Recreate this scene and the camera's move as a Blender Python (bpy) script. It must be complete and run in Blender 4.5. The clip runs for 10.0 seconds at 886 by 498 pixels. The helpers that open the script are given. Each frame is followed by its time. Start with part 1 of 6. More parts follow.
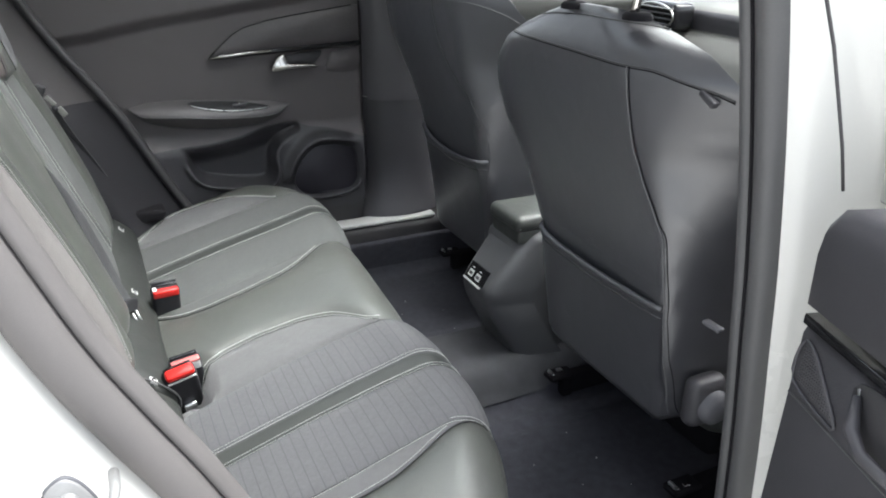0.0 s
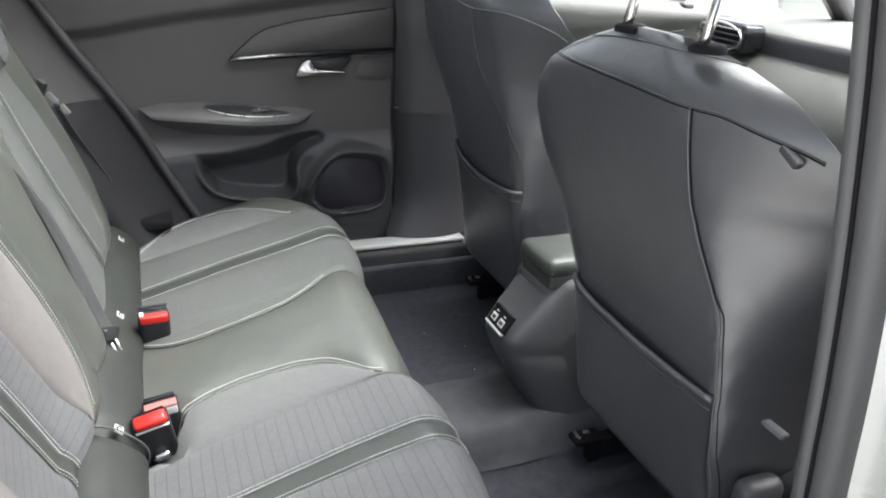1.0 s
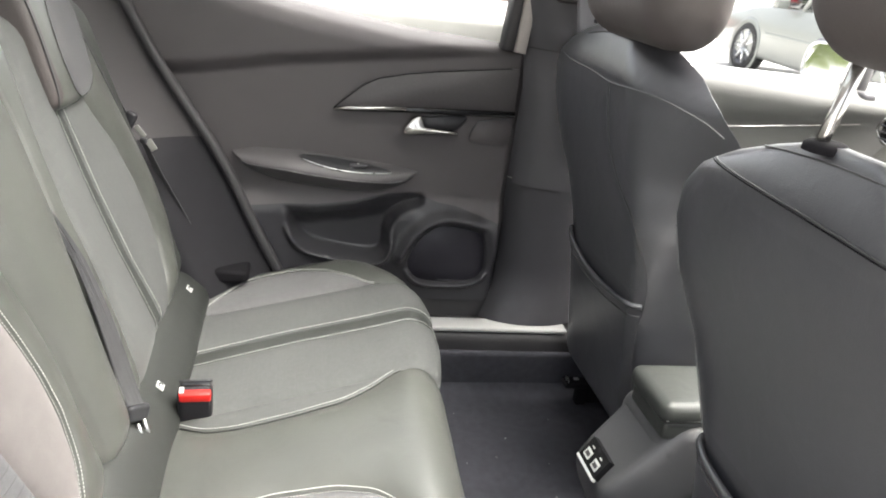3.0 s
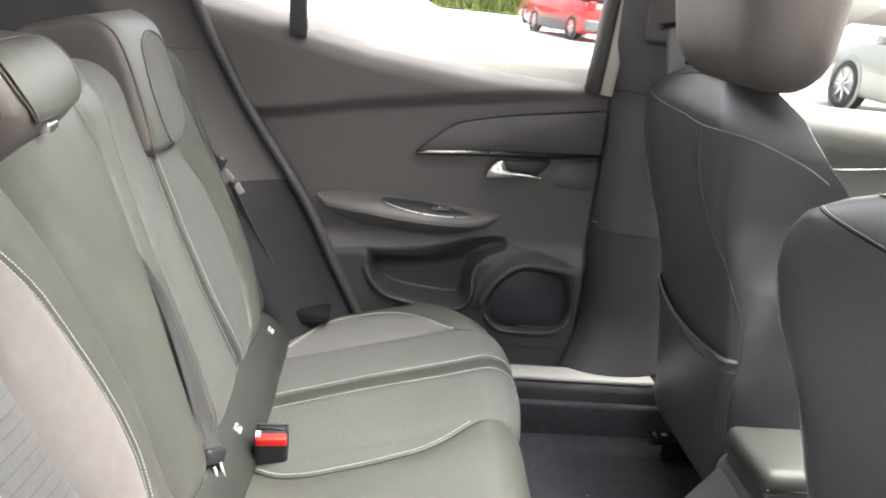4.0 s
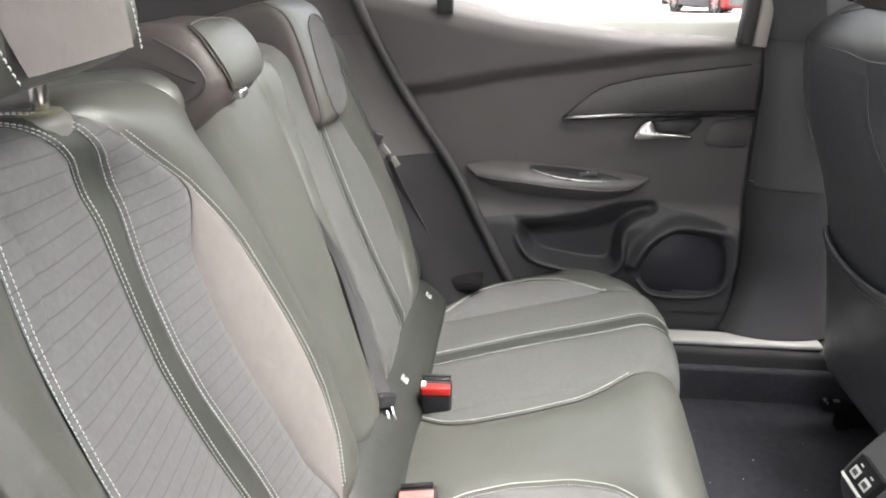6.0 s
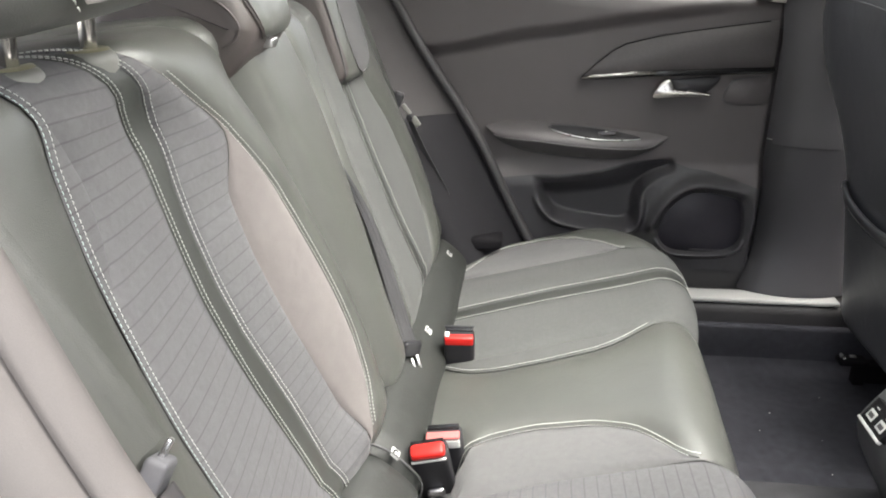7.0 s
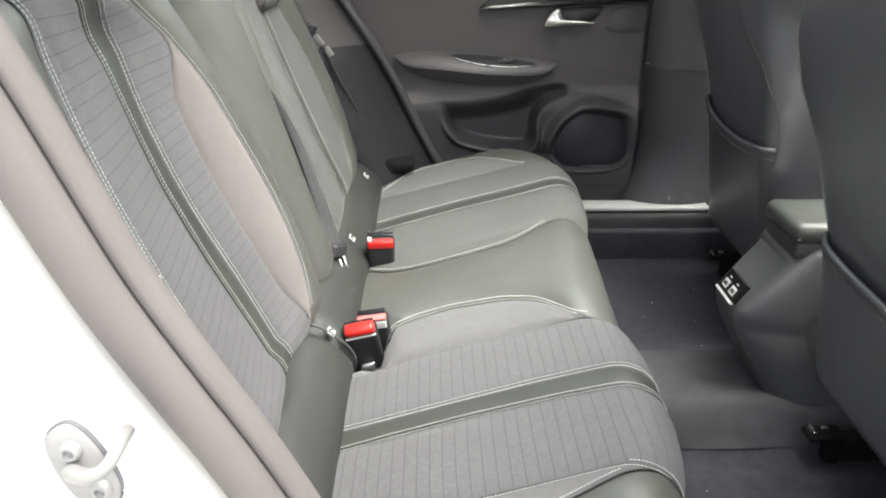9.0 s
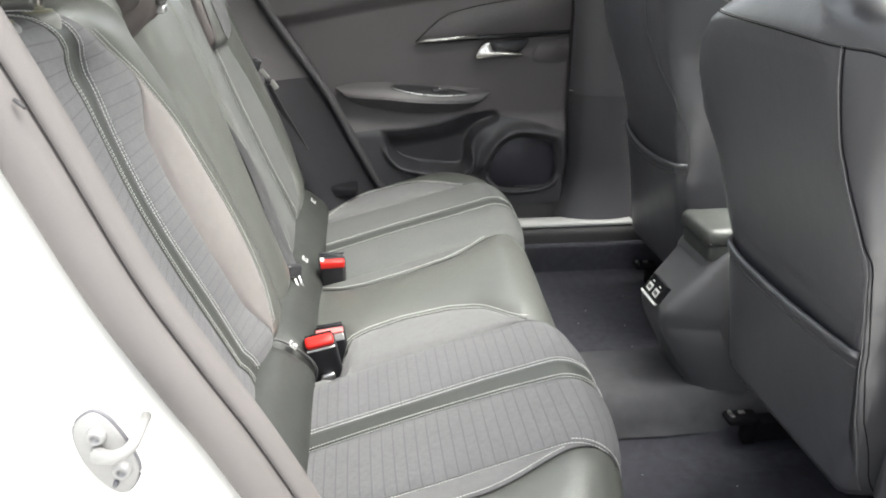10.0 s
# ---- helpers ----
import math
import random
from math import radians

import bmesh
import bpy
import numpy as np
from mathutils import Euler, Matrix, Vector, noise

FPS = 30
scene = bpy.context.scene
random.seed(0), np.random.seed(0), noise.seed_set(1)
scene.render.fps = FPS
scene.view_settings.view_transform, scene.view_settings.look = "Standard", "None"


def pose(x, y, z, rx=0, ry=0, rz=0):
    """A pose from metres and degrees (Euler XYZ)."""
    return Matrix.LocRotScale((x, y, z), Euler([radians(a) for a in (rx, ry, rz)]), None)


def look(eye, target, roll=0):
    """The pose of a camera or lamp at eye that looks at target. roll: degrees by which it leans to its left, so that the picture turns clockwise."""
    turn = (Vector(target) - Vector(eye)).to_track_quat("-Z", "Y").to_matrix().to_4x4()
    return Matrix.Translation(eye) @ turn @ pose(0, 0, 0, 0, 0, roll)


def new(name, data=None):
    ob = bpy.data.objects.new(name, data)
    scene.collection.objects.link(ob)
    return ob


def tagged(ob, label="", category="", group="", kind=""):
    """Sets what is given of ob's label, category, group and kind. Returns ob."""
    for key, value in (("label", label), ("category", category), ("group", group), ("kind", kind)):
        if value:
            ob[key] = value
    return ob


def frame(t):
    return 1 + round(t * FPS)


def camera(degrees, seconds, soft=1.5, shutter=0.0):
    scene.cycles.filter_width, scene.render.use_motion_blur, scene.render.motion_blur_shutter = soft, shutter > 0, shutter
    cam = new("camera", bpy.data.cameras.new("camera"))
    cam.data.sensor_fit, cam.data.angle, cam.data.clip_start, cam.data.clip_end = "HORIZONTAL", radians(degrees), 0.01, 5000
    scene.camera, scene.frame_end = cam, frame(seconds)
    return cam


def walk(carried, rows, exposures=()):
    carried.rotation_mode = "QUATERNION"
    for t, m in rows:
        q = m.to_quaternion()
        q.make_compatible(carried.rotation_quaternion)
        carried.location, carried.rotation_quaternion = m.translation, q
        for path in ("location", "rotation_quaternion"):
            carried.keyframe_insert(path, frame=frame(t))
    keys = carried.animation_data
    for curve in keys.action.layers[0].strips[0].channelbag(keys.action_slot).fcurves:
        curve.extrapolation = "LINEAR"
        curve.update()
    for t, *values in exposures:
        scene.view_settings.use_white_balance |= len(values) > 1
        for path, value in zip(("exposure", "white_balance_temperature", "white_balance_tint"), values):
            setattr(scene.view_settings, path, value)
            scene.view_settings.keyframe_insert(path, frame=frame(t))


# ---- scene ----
cam = camera(62.0, 10.0, 1.9)
METRES, EYE, TILT, LEAN, TURN = 0.82, 1.22, -24.1, -1.1, -25.7
ROWS = [
    (0.0, 0.0, 0.0, 0.0, 0.0, 0.0, -0.0),
    (0.5, 0.0205, 0.0982, 0.0429, 1.15, -0.37, -1.73),
    (1.0, 0.0352, 0.191, 0.0852, 3.12, -0.09, -3.87),
    (1.5, 0.0448, 0.2709, 0.1227, 5.24, 0.03, -6.0),
    (2.0, 0.0413, 0.3376, 0.1522, 6.97, 0.5, -8.25),
    (3.5, 0.0144, 0.4655, 0.2231, 14.63, 2.73, -12.96),
    (4.0, 0.0135, 0.4716, 0.2222, 18.03, 3.56, -13.18),
    (4.5, 0.0169, 0.4676, 0.2106, 20.9, 3.62, -12.84),
    (5.0, 0.0181, 0.4545, 0.1918, 23.98, 2.93, -12.47),
    (5.5, 0.0234, 0.4411, 0.1679, 27.27, 1.85, -12.02),
    (7.0, 0.0317, 0.3985, 0.0931, 30.29, -1.03, -11.4),
    (7.5, 0.0439, 0.3773, 0.0676, 29.48, -2.18, -10.92),
    (8.0, 0.0633, 0.3422, 0.0419, 27.92, -3.09, -10.38),
    (8.5, 0.0894, 0.3015, 0.0172, 25.8, -3.52, -9.75),
    (9.0, 0.1113, 0.2474, 0.0014, 23.14, -3.24, -9.09),
    (9.5, 0.1244, 0.1846, -0.0083, 20.41, -2.06, -8.16),
    (10.0, 0.1304, 0.13, -0.0204, 17.97, -0.44, -7.06),
]
EXPOSURES = [(0.0, 1.80, 6250, 9), (1.0, 2.0, 6350, 9), (2.0, 2.18, 6500, 10), (3.5, 2.3, 6800, 11), (7.0, 2.15, 6750, 11), (8.5, 2.12, 6700, 10), (10.0, 2.2, 6600, 9)]
walk(cam, [(t, pose(0, 0, EYE, TILT, LEAN, TURN) @ pose(METRES * x, METRES * y, METRES * z, 90 + pitch, roll, yaw)) for t, x, y, z, yaw, pitch, roll in ROWS], EXPOSURES)

# ---- world, sun and sky ----
world = bpy.data.worlds.new("overcast")
scene.world = world
world.use_nodes = True
wn = world.node_tree.nodes
sky = wn.new("ShaderNodeTexSky")
sky.sky_type = "NISHITA"
sky.sun_disc = False
sky.sun_elevation = radians(65)
sky.sun_rotation = radians(94)
sky.air_density, sky.dust_density, sky.ozone_density = 1.0, 4.0, 1.0
haze = wn.new("ShaderNodeHueSaturation")
haze.inputs["Saturation"].default_value = 0.35
world.node_tree.links.new(sky.outputs[0], haze.inputs["Color"])
world.node_tree.links.new(haze.outputs[0], wn["Background"].inputs[0])
wn["Background"].inputs[1].default_value = 0.15

sun = new("sun", bpy.data.lights.new("sun", "SUN"))
sun.data.energy = 2.8
sun.data.angle = radians(62)
sun.data.color = (1.0, 0.99, 0.97)
sun.matrix_world = look((1.4, -0.1, 3.0), (0, 0, 0))


# ---- materials ----
def node_material(name, base, rough=0.5, metal=0.0, spread=0.15, scale=30.0, grain=400.0, bump=0.15, coat=0.0, spec=0.5, fine="noise", sheen=0.0, folds=0.0):
    """A surface with a base colour that wanders at two scales, and a fine relief."""
    m = bpy.data.materials.new(name)
    m.use_nodes = True
    n, l = m.node_tree.nodes, m.node_tree.links
    b = n["Principled BSDF"]
    b.inputs["Metallic"].default_value = metal
    b.inputs["Coat Weight"].default_value = coat
    b.inputs["Coat Roughness"].default_value = 0.34 if folds else 0.03
    b.inputs["Specular IOR Level"].default_value = spec
    b.inputs["Sheen Weight"].default_value = sheen
    b.inputs["Sheen Roughness"].default_value = 0.45
    tc = n.new("ShaderNodeTexCoord")
    big = n.new("ShaderNodeTexNoise")
    big.inputs["Scale"].default_value = scale
    big.inputs["Detail"].default_value = 6
    l.new(tc.outputs["Object"], big.inputs["Vector"])
    small = n.new("ShaderNodeTexVoronoi" if fine == "cells" else "ShaderNodeTexNoise")
    small.inputs["Scale"].default_value = grain
    l.new(tc.outputs["Object"], small.inputs["Vector"])
    mix = n.new("ShaderNodeMixRGB")
    mix.inputs[1].default_value = (*[c * (1 - spread) for c in base], 1)
    mix.inputs[2].default_value = (*[min(1, c * (1 + spread)) for c in base], 1)
    l.new(big.outputs["Fac"], mix.inputs[0])
    mul = n.new("ShaderNodeMixRGB")
    mul.blend_type = "MULTIPLY"
    mul.inputs[0].default_value = min(1.0, spread * 1.5)
    l.new(mix.outputs[0], mul.inputs[1])
    l.new(small.outputs["Distance" if fine == "cells" else "Fac"], mul.inputs[2])
    l.new((mul if fine != "cells" else mix).outputs[0], b.inputs["Base Color"])
    mr = n.new("ShaderNodeMapRange")
    mr.inputs[3].default_value, mr.inputs[4].default_value = max(0.02, rough - 0.08), min(1, rough + 0.08)
    l.new(big.outputs["Fac"], mr.inputs[0])
    l.new(mr.outputs[0], b.inputs["Roughness"])
    bp = n.new("ShaderNodeBump")
    bp.inputs["Strength"].default_value = bump
    bp.inputs["Distance"].default_value = 0.0008
    l.new(small.outputs["Distance" if fine == "cells" else "Fac"], bp.inputs["Height"])
    l.new(bp.outputs[0], b.inputs["Normal"])
    if folds:
        fold = n.new("ShaderNodeTexNoise")
        fold.inputs["Scale"].default_value = 22
        fold.inputs["Detail"].default_value = 3
        fold.inputs["Distortion"].default_value = 0.6
        l.new(tc.outputs["Object"], fold.inputs["Vector"])
        b2 = n.new("ShaderNodeBump")
        b2.inputs["Strength"].default_value = folds
        b2.inputs["Distance"].default_value = 0.006
        l.new(fold.outputs["Fac"], b2.inputs["Height"])
        l.new(b2.outputs[0], bp.inputs["Normal"])
    return m


def ribbed_fabric(name, base, pitch=0.0149, groove=0.075, depth=0.62):
    """Woven cloth with thin sewn grooves across it, by the sheet's own lengths."""
    m = node_material(name, base, 0.85, spread=0.22, scale=160, grain=1500, bump=0.4, spec=0.2, sheen=0.06, folds=0.18)
    n, l = m.node_tree.nodes, m.node_tree.links
    b = n["Principled BSDF"]
    uv = n.new("ShaderNodeUVMap")
    sep = n.new("ShaderNodeSeparateXYZ")
    l.new(uv.outputs[0], sep.inputs[0])
    wob = n.new("ShaderNodeTexNoise")
    wob.inputs["Scale"].default_value = 60
    l.new(uv.outputs[0], wob.inputs["Vector"])
    d = n.new("ShaderNodeMath"); d.operation = "DIVIDE"; d.inputs[1].default_value = pitch
    l.new(sep.outputs[0], d.inputs[0])
    w2 = n.new("ShaderNodeMath"); w2.operation = "MULTIPLY_ADD"; w2.inputs[1].default_value = 0.05
    l.new(wob.outputs["Fac"], w2.inputs[0]); l.new(d.outputs[0], w2.inputs[2])
    f = n.new("ShaderNodeMath"); f.operation = "FRACT"
    l.new(w2.outputs[0], f.inputs[0])
    tri = n.new("ShaderNodeMath"); tri.operation = "PINGPONG"; tri.inputs[1].default_value = 0.5
    l.new(f.outputs[0], tri.inputs[0])
    line = n.new("ShaderNodeMapRange"); line.interpolation_type = "SMOOTHSTEP"
    line.inputs[1].default_value, line.inputs[2].default_value = groove * 0.3, groove
    l.new(tri.outputs[0], line.inputs[0])
    old = b.inputs["Base Color"].links[0].from_socket
    dark = n.new("ShaderNodeMixRGB")
    dark.inputs[1].default_value = (*[c * depth for c in base], 1)
    l.new(old, dark.inputs[2]); l.new(line.outputs[0], dark.inputs[0])
    l.new(dark.outputs[0], b.inputs["Base Color"])
    bp = n.new("ShaderNodeBump"); bp.inputs["Strength"].default_value = 0.2; bp.inputs["Distance"].default_value = 0.0015
    l.new(line.outputs[0], bp.inputs["Height"])
    l.new(b.inputs["Normal"].links[0].from_socket, bp.inputs["Normal"])
    l.new(bp.outputs[0], b.inputs["Normal"])
    return m


def glass(name, tint=(1, 1, 1)):
    m = bpy.data.materials.new(name)
    m.use_nodes = True
    b = m.node_tree.nodes["Principled BSDF"]
    b.inputs["Base Color"].default_value = (*tint, 1)
    b.inputs["Roughness"].default_value = 0.02
    b.inputs["Transmission Weight"].default_value = 1.0
    b.inputs["IOR"].default_value = 1.45
    return m


LEATHER = node_material("grained_leather", (0.070, 0.073, 0.065), 0.42, spread=0.10, scale=14, grain=900, bump=0.22, fine="cells", folds=0.22, coat=0.25, spec=0.85)
LEATHER_DARK = node_material("black_leather", (0.042, 0.045, 0.041), 0.46, spread=0.12, scale=18, grain=900, bump=0.22, fine="cells", folds=0.22)
TAUPE = node_material("taupe_leather", (0.070, 0.060, 0.057), 0.5, spread=0.10, scale=14, grain=900, bump=0.22, fine="cells", folds=0.22)
# bench leather with the shade of the crease put into its colour
SHADED_ROLL_LEATHER = node_material("shaded_roll_leather", (0.024, 0.026, 0.0235), 0.58, spread=0.10, scale=14, grain=900, bump=0.22, fine="cells", folds=0.22)
MATTE_BLACK = node_material("matte_black_plastic", (0.012, 0.011, 0.013), 0.85, spread=0.1, bump=0.1, spec=0.15)
SEAT_BACK = node_material("seat_shell_leather", (0.044, 0.044, 0.049), 0.36, spread=0.14, scale=9, grain=900, bump=0.22, fine="cells", folds=0.22, coat=0.8, spec=0.95)
FABRIC = ribbed_fabric("ribbed_cloth", (0.140, 0.139, 0.143))
# the same cloth on the far seat, dimmer light and fainter ribs put in
FABRIC_FAR_DIM = ribbed_fabric("dim_far_ribbed_cloth", (0.106, 0.109, 0.105), 0.0149, 0.06, 0.84)
SUEDE = node_material("pale_suede", (0.178, 0.163, 0.157), 0.9, spread=0.12, scale=60, grain=1200, bump=0.35, spec=0.15, sheen=0.2, folds=0.2)
GREY_CLOTH = node_material("plain_grey_cloth", (0.142, 0.141, 0.141), 0.85, spread=0.18, scale=120, grain=1400, bump=0.4, spec=0.2, sheen=0.2, folds=0.2)
SEAM = node_material("seam_piping", (0.07, 0.07, 0.07), 0.5, spread=0.1, bump=0.1)
THREAD = node_material("white_thread", (0.70, 0.71, 0.67), 0.8, spread=0.1, bump=0.2)
MINT = node_material("mint_thread", (0.58, 0.74, 0.68), 0.8, spread=0.1, bump=0.2)
DOOR_PLASTIC = node_material("door_plastic", (0.080, 0.072, 0.074), 0.5, spread=0.10, scale=10, grain=1100, bump=0.3, fine="cells")
DARK_PLASTIC = node_material("dark_plastic", (0.060, 0.058, 0.063), 0.45, spread=0.12, scale=12, grain=1000, bump=0.25, fine="cells")
PILLAR_PLASTIC = node_material("pillar_plastic", (0.048, 0.043, 0.044), 0.6, spread=0.08, scale=9, grain=1100, bump=0.25, fine="cells")
DASH = node_material("dash_plastic", (0.115, 0.116, 0.106), 0.55, spread=0.10, scale=8, grain=1100, bump=0.25, fine="cells")
INLAY = node_material("woven_inlay", (0.090, 0.083, 0.085), 0.55, spread=0.2, scale=200, grain=1600, bump=0.3)
GLOSS_BLACK = node_material("gloss_black", (0.012, 0.012, 0.013), 0.12, spread=0.1, bump=0.0)
RUBBER = node_material("black_rubber", (0.048, 0.046, 0.048), 0.6, spread=0.12, scale=20, bump=0.1)
PILLAR_SEAL = node_material("pillar_seal_rubber", (0.088, 0.087, 0.088), 0.5, spread=0.1, scale=16, bump=0.1)
SEAL = node_material("flocked_seal", (0.142, 0.132, 0.127), 0.75, spread=0.10, scale=18, grain=1300, bump=0.2)
CARPET = node_material("black_carpet", (0.072, 0.072, 0.085), 0.95, spread=0.35, scale=60, grain=1600, bump=0.9, spec=0.15)
CARPET_GREY = node_material("grey_carpet", (0.092, 0.092, 0.098), 0.95, spread=0.35, scale=30, grain=1600, bump=0.9, spec=0.15)
CHROME = node_material("satin_chrome", (0.72, 0.7, 0.66), 0.22, metal=1.0, spread=0.06, bump=0.02)
STEEL = node_material("bright_steel", (0.66, 0.66, 0.66), 0.28, metal=1.0, spread=0.08, bump=0.03)
ZINC = node_material("zinc_plated_steel", (0.28, 0.28, 0.275), 0.5, metal=0.25, spread=0.08, bump=0.03)
RED = node_material("red_button", (0.72, 0.02, 0.015), 0.35, spread=0.08, bump=0.03)
# red button plastic, with the light that turns it pink put into the colour
PINK = node_material("pink_lit_red_plastic", (0.6, 0.16, 0.15), 0.4, spread=0.08, bump=0.03)
BUCKLE = node_material("buckle_plastic", (0.024, 0.024, 0.027), 0.4, spread=0.1, bump=0.1)
WEBBING = node_material("belt_webbing", (0.058, 0.058, 0.060), 0.7, spread=0.15, scale=80, grain=1400, bump=0.5)
WHITE_PAINT = node_material("white_car_paint", (0.69, 0.685, 0.645), 0.25, spread=0.02, scale=5, bump=0.0, coat=0.5)
# white frame paint with the shade on its inner side put into the colour
SHADED_FRAME = node_material("shaded_frame_paint", (0.40, 0.37, 0.345), 0.6, spread=0.06, scale=12, bump=0.1)
SCUFF = node_material("scuff_plate", (0.46, 0.46, 0.45), 0.4, spread=0.06, scale=20, bump=0.05)
COLLAR_RIM = node_material("pale_guide_rim", (0.20, 0.20, 0.185), 0.4, spread=0.06, bump=0.05)
COLLAR = node_material("grey_guide_plastic", (0.24, 0.23, 0.15), 0.45, spread=0.08, bump=0.05)
CONSOLE_PLASTIC = node_material("console_plastic", (0.076, 0.076, 0.078), 0.38, spread=0.10, scale=12, grain=1000, bump=0.25, fine="cells", spec=0.8)
QUARTER_DARK = node_material("dark_quarter_trim", (0.022, 0.021, 0.024), 0.75, spread=0.15, scale=14, grain=1100, bump=0.3, spec=0.25)
# door plastic again, with the shade low on the trim put into its colour
LOWER_DARKENED = node_material("darkened_lower_plastic", (0.036, 0.035, 0.039), 0.42, spread=0.10, scale=10, grain=1100, bump=0.3, fine="cells")
PIPING = node_material("glossy_piping", (0.15, 0.149, 0.15), 0.40, spread=0.1, bump=0.08)
TAG = node_material("tag_white", (0.62, 0.62, 0.60), 0.5, spread=0.1, bump=0.1)
HEADLINER = node_material("headliner_cloth", (0.5, 0.49, 0.47), 0.95, spread=0.06, scale=40, grain=1400, bump=0.3)
GRILLE = node_material("speaker_mesh", (0.028, 0.026, 0.034), 0.5, spread=0.1, bump=0.1)
ROOF_GLASS = glass("roof_glass", (0.93, 0.97, 0.93))
ARM_LEATHER = node_material("armrest_leather", (0.092, 0.086, 0.088), 0.45, spread=0.10, scale=14, grain=900, bump=0.22, fine="cells", folds=0.22)
GLASS = glass("window_glass", (0.97, 0.98, 0.97))
DARK_GLASS = node_material("dark_window_glass", (0.03, 0.035, 0.035), 0.08, spread=0.1, bump=0.0)
MIRROR = node_material("mirror_silver", (0.85, 0.87, 0.87), 0.03, metal=1.0, spread=0.01, bump=0.0)
ASPHALT = node_material("pale_concrete", (0.55, 0.54, 0.52), 0.9, spread=0.12, scale=0.6, grain=60, bump=0.5)
GRASS = node_material("grass_blades", (0.12, 0.16, 0.03), 0.9, spread=0.4, scale=2, grain=30, bump=0.3)
LEAF = node_material("hedge_leaves", (0.11, 0.15, 0.03), 0.8, spread=0.4, scale=3, grain=40, bump=0.3)
SILVER = node_material("silver_car_paint", (0.27, 0.28, 0.26), 0.35, metal=0.3, spread=0.04, scale=3, bump=0.0, coat=0.5)
RED_PAINT = node_material("red_car_paint", (0.45, 0.02, 0.02), 0.3, spread=0.05, scale=3, bump=0.0, coat=0.5)
ORANGE_PAINT = node_material("copper_car_paint", (0.40, 0.12, 0.05), 0.3, metal=0.2, spread=0.05, scale=3, bump=0.0, coat=0.5)
DARK_PAINT = node_material("dark_car_paint", (0.03, 0.032, 0.036), 0.3, spread=0.05, scale=3, bump=0.0, coat=0.5)
BUMPER = node_material("grey_bumper", (0.12, 0.12, 0.13), 0.6, spread=0.1, scale=4, bump=0.1)
TYRE = node_material("tyre_rubber", (0.02, 0.02, 0.02), 0.8, spread=0.15, bump=0.2)
TAIL = node_material("tail_lamp_red", (0.5, 0.02, 0.02), 0.2, spread=0.05, bump=0.0)
SKIN_MARK = node_material("printed_mark", (0.02, 0.02, 0.02), 0.6, spread=0.05, bump=0.0)


# ---- mesh tools ----
def thing(name, at=(0, 0, 0), label="", category="", group="", kind=""):
    ob = new(name)
    ob.location = at
    ob.empty_display_size = 0.05
    return tagged(ob, label, category, group, kind)


def part(name, data, material, parent=None, label="", smooth=True):
    """One mesh object from (verts, faces) or (verts, faces, uvs), given in world metres, under its thing."""
    verts, faces = data[0], data[1]
    me = bpy.data.meshes.new(name)
    me.from_pydata([tuple(map(float, v)) for v in verts], [], [tuple(map(int, f)) for f in faces])
    if len(data) > 2 and data[2] is not None:
        layer = me.uv_layers.new(name="UVMap")
        idx = np.empty(len(me.loops), dtype=np.int32)
        me.loops.foreach_get("vertex_index", idx)
        layer.data.foreach_set("uv", np.asarray(data[2], dtype=np.float32)[idx].ravel())
    me.materials.append(material)
    if smooth:
        me.polygons.foreach_set("use_smooth", [True] * len(me.polygons))
    me.update()
    ob = new(name, me)
    if parent is not None:
        ob.parent = parent
        if parent.parent is None:
            ob.matrix_parent_inverse = Matrix.Translation(parent.location).inverted()
    if label:
        ob["label"] = label
    return ob


def join(*datas):
    V, F, U, k = [], [], [], 0
    has_uv = all(len(d) > 2 and d[2] is not None for d in datas)
    for d in datas:
        V.extend(d[0])
        F.extend([tuple(i + k for i in f) for f in d[1]])
        if has_uv:
            U.extend(d[2])
        k += len(d[0])
    return (V, F, U) if has_uv else (V, F)


def grid(fn, us, vs, uv=None, wrap=False):
    """A sheet of quads from fn(u, v) -> point."""
    nu, nv = len(us), len(vs)
    V = [fn(u, v) for u in us for v in vs]
    F = []
    for i in range(nu - 1):
        for j in range(nv - 1 + (1 if wrap else 0)):
            a, b = i * nv + j, i * nv + (j + 1) % nv
            F.append((a, b, b + nv, a + nv))
    return (V, F, [uv(u, v) for u in us for v in vs] if uv else None)


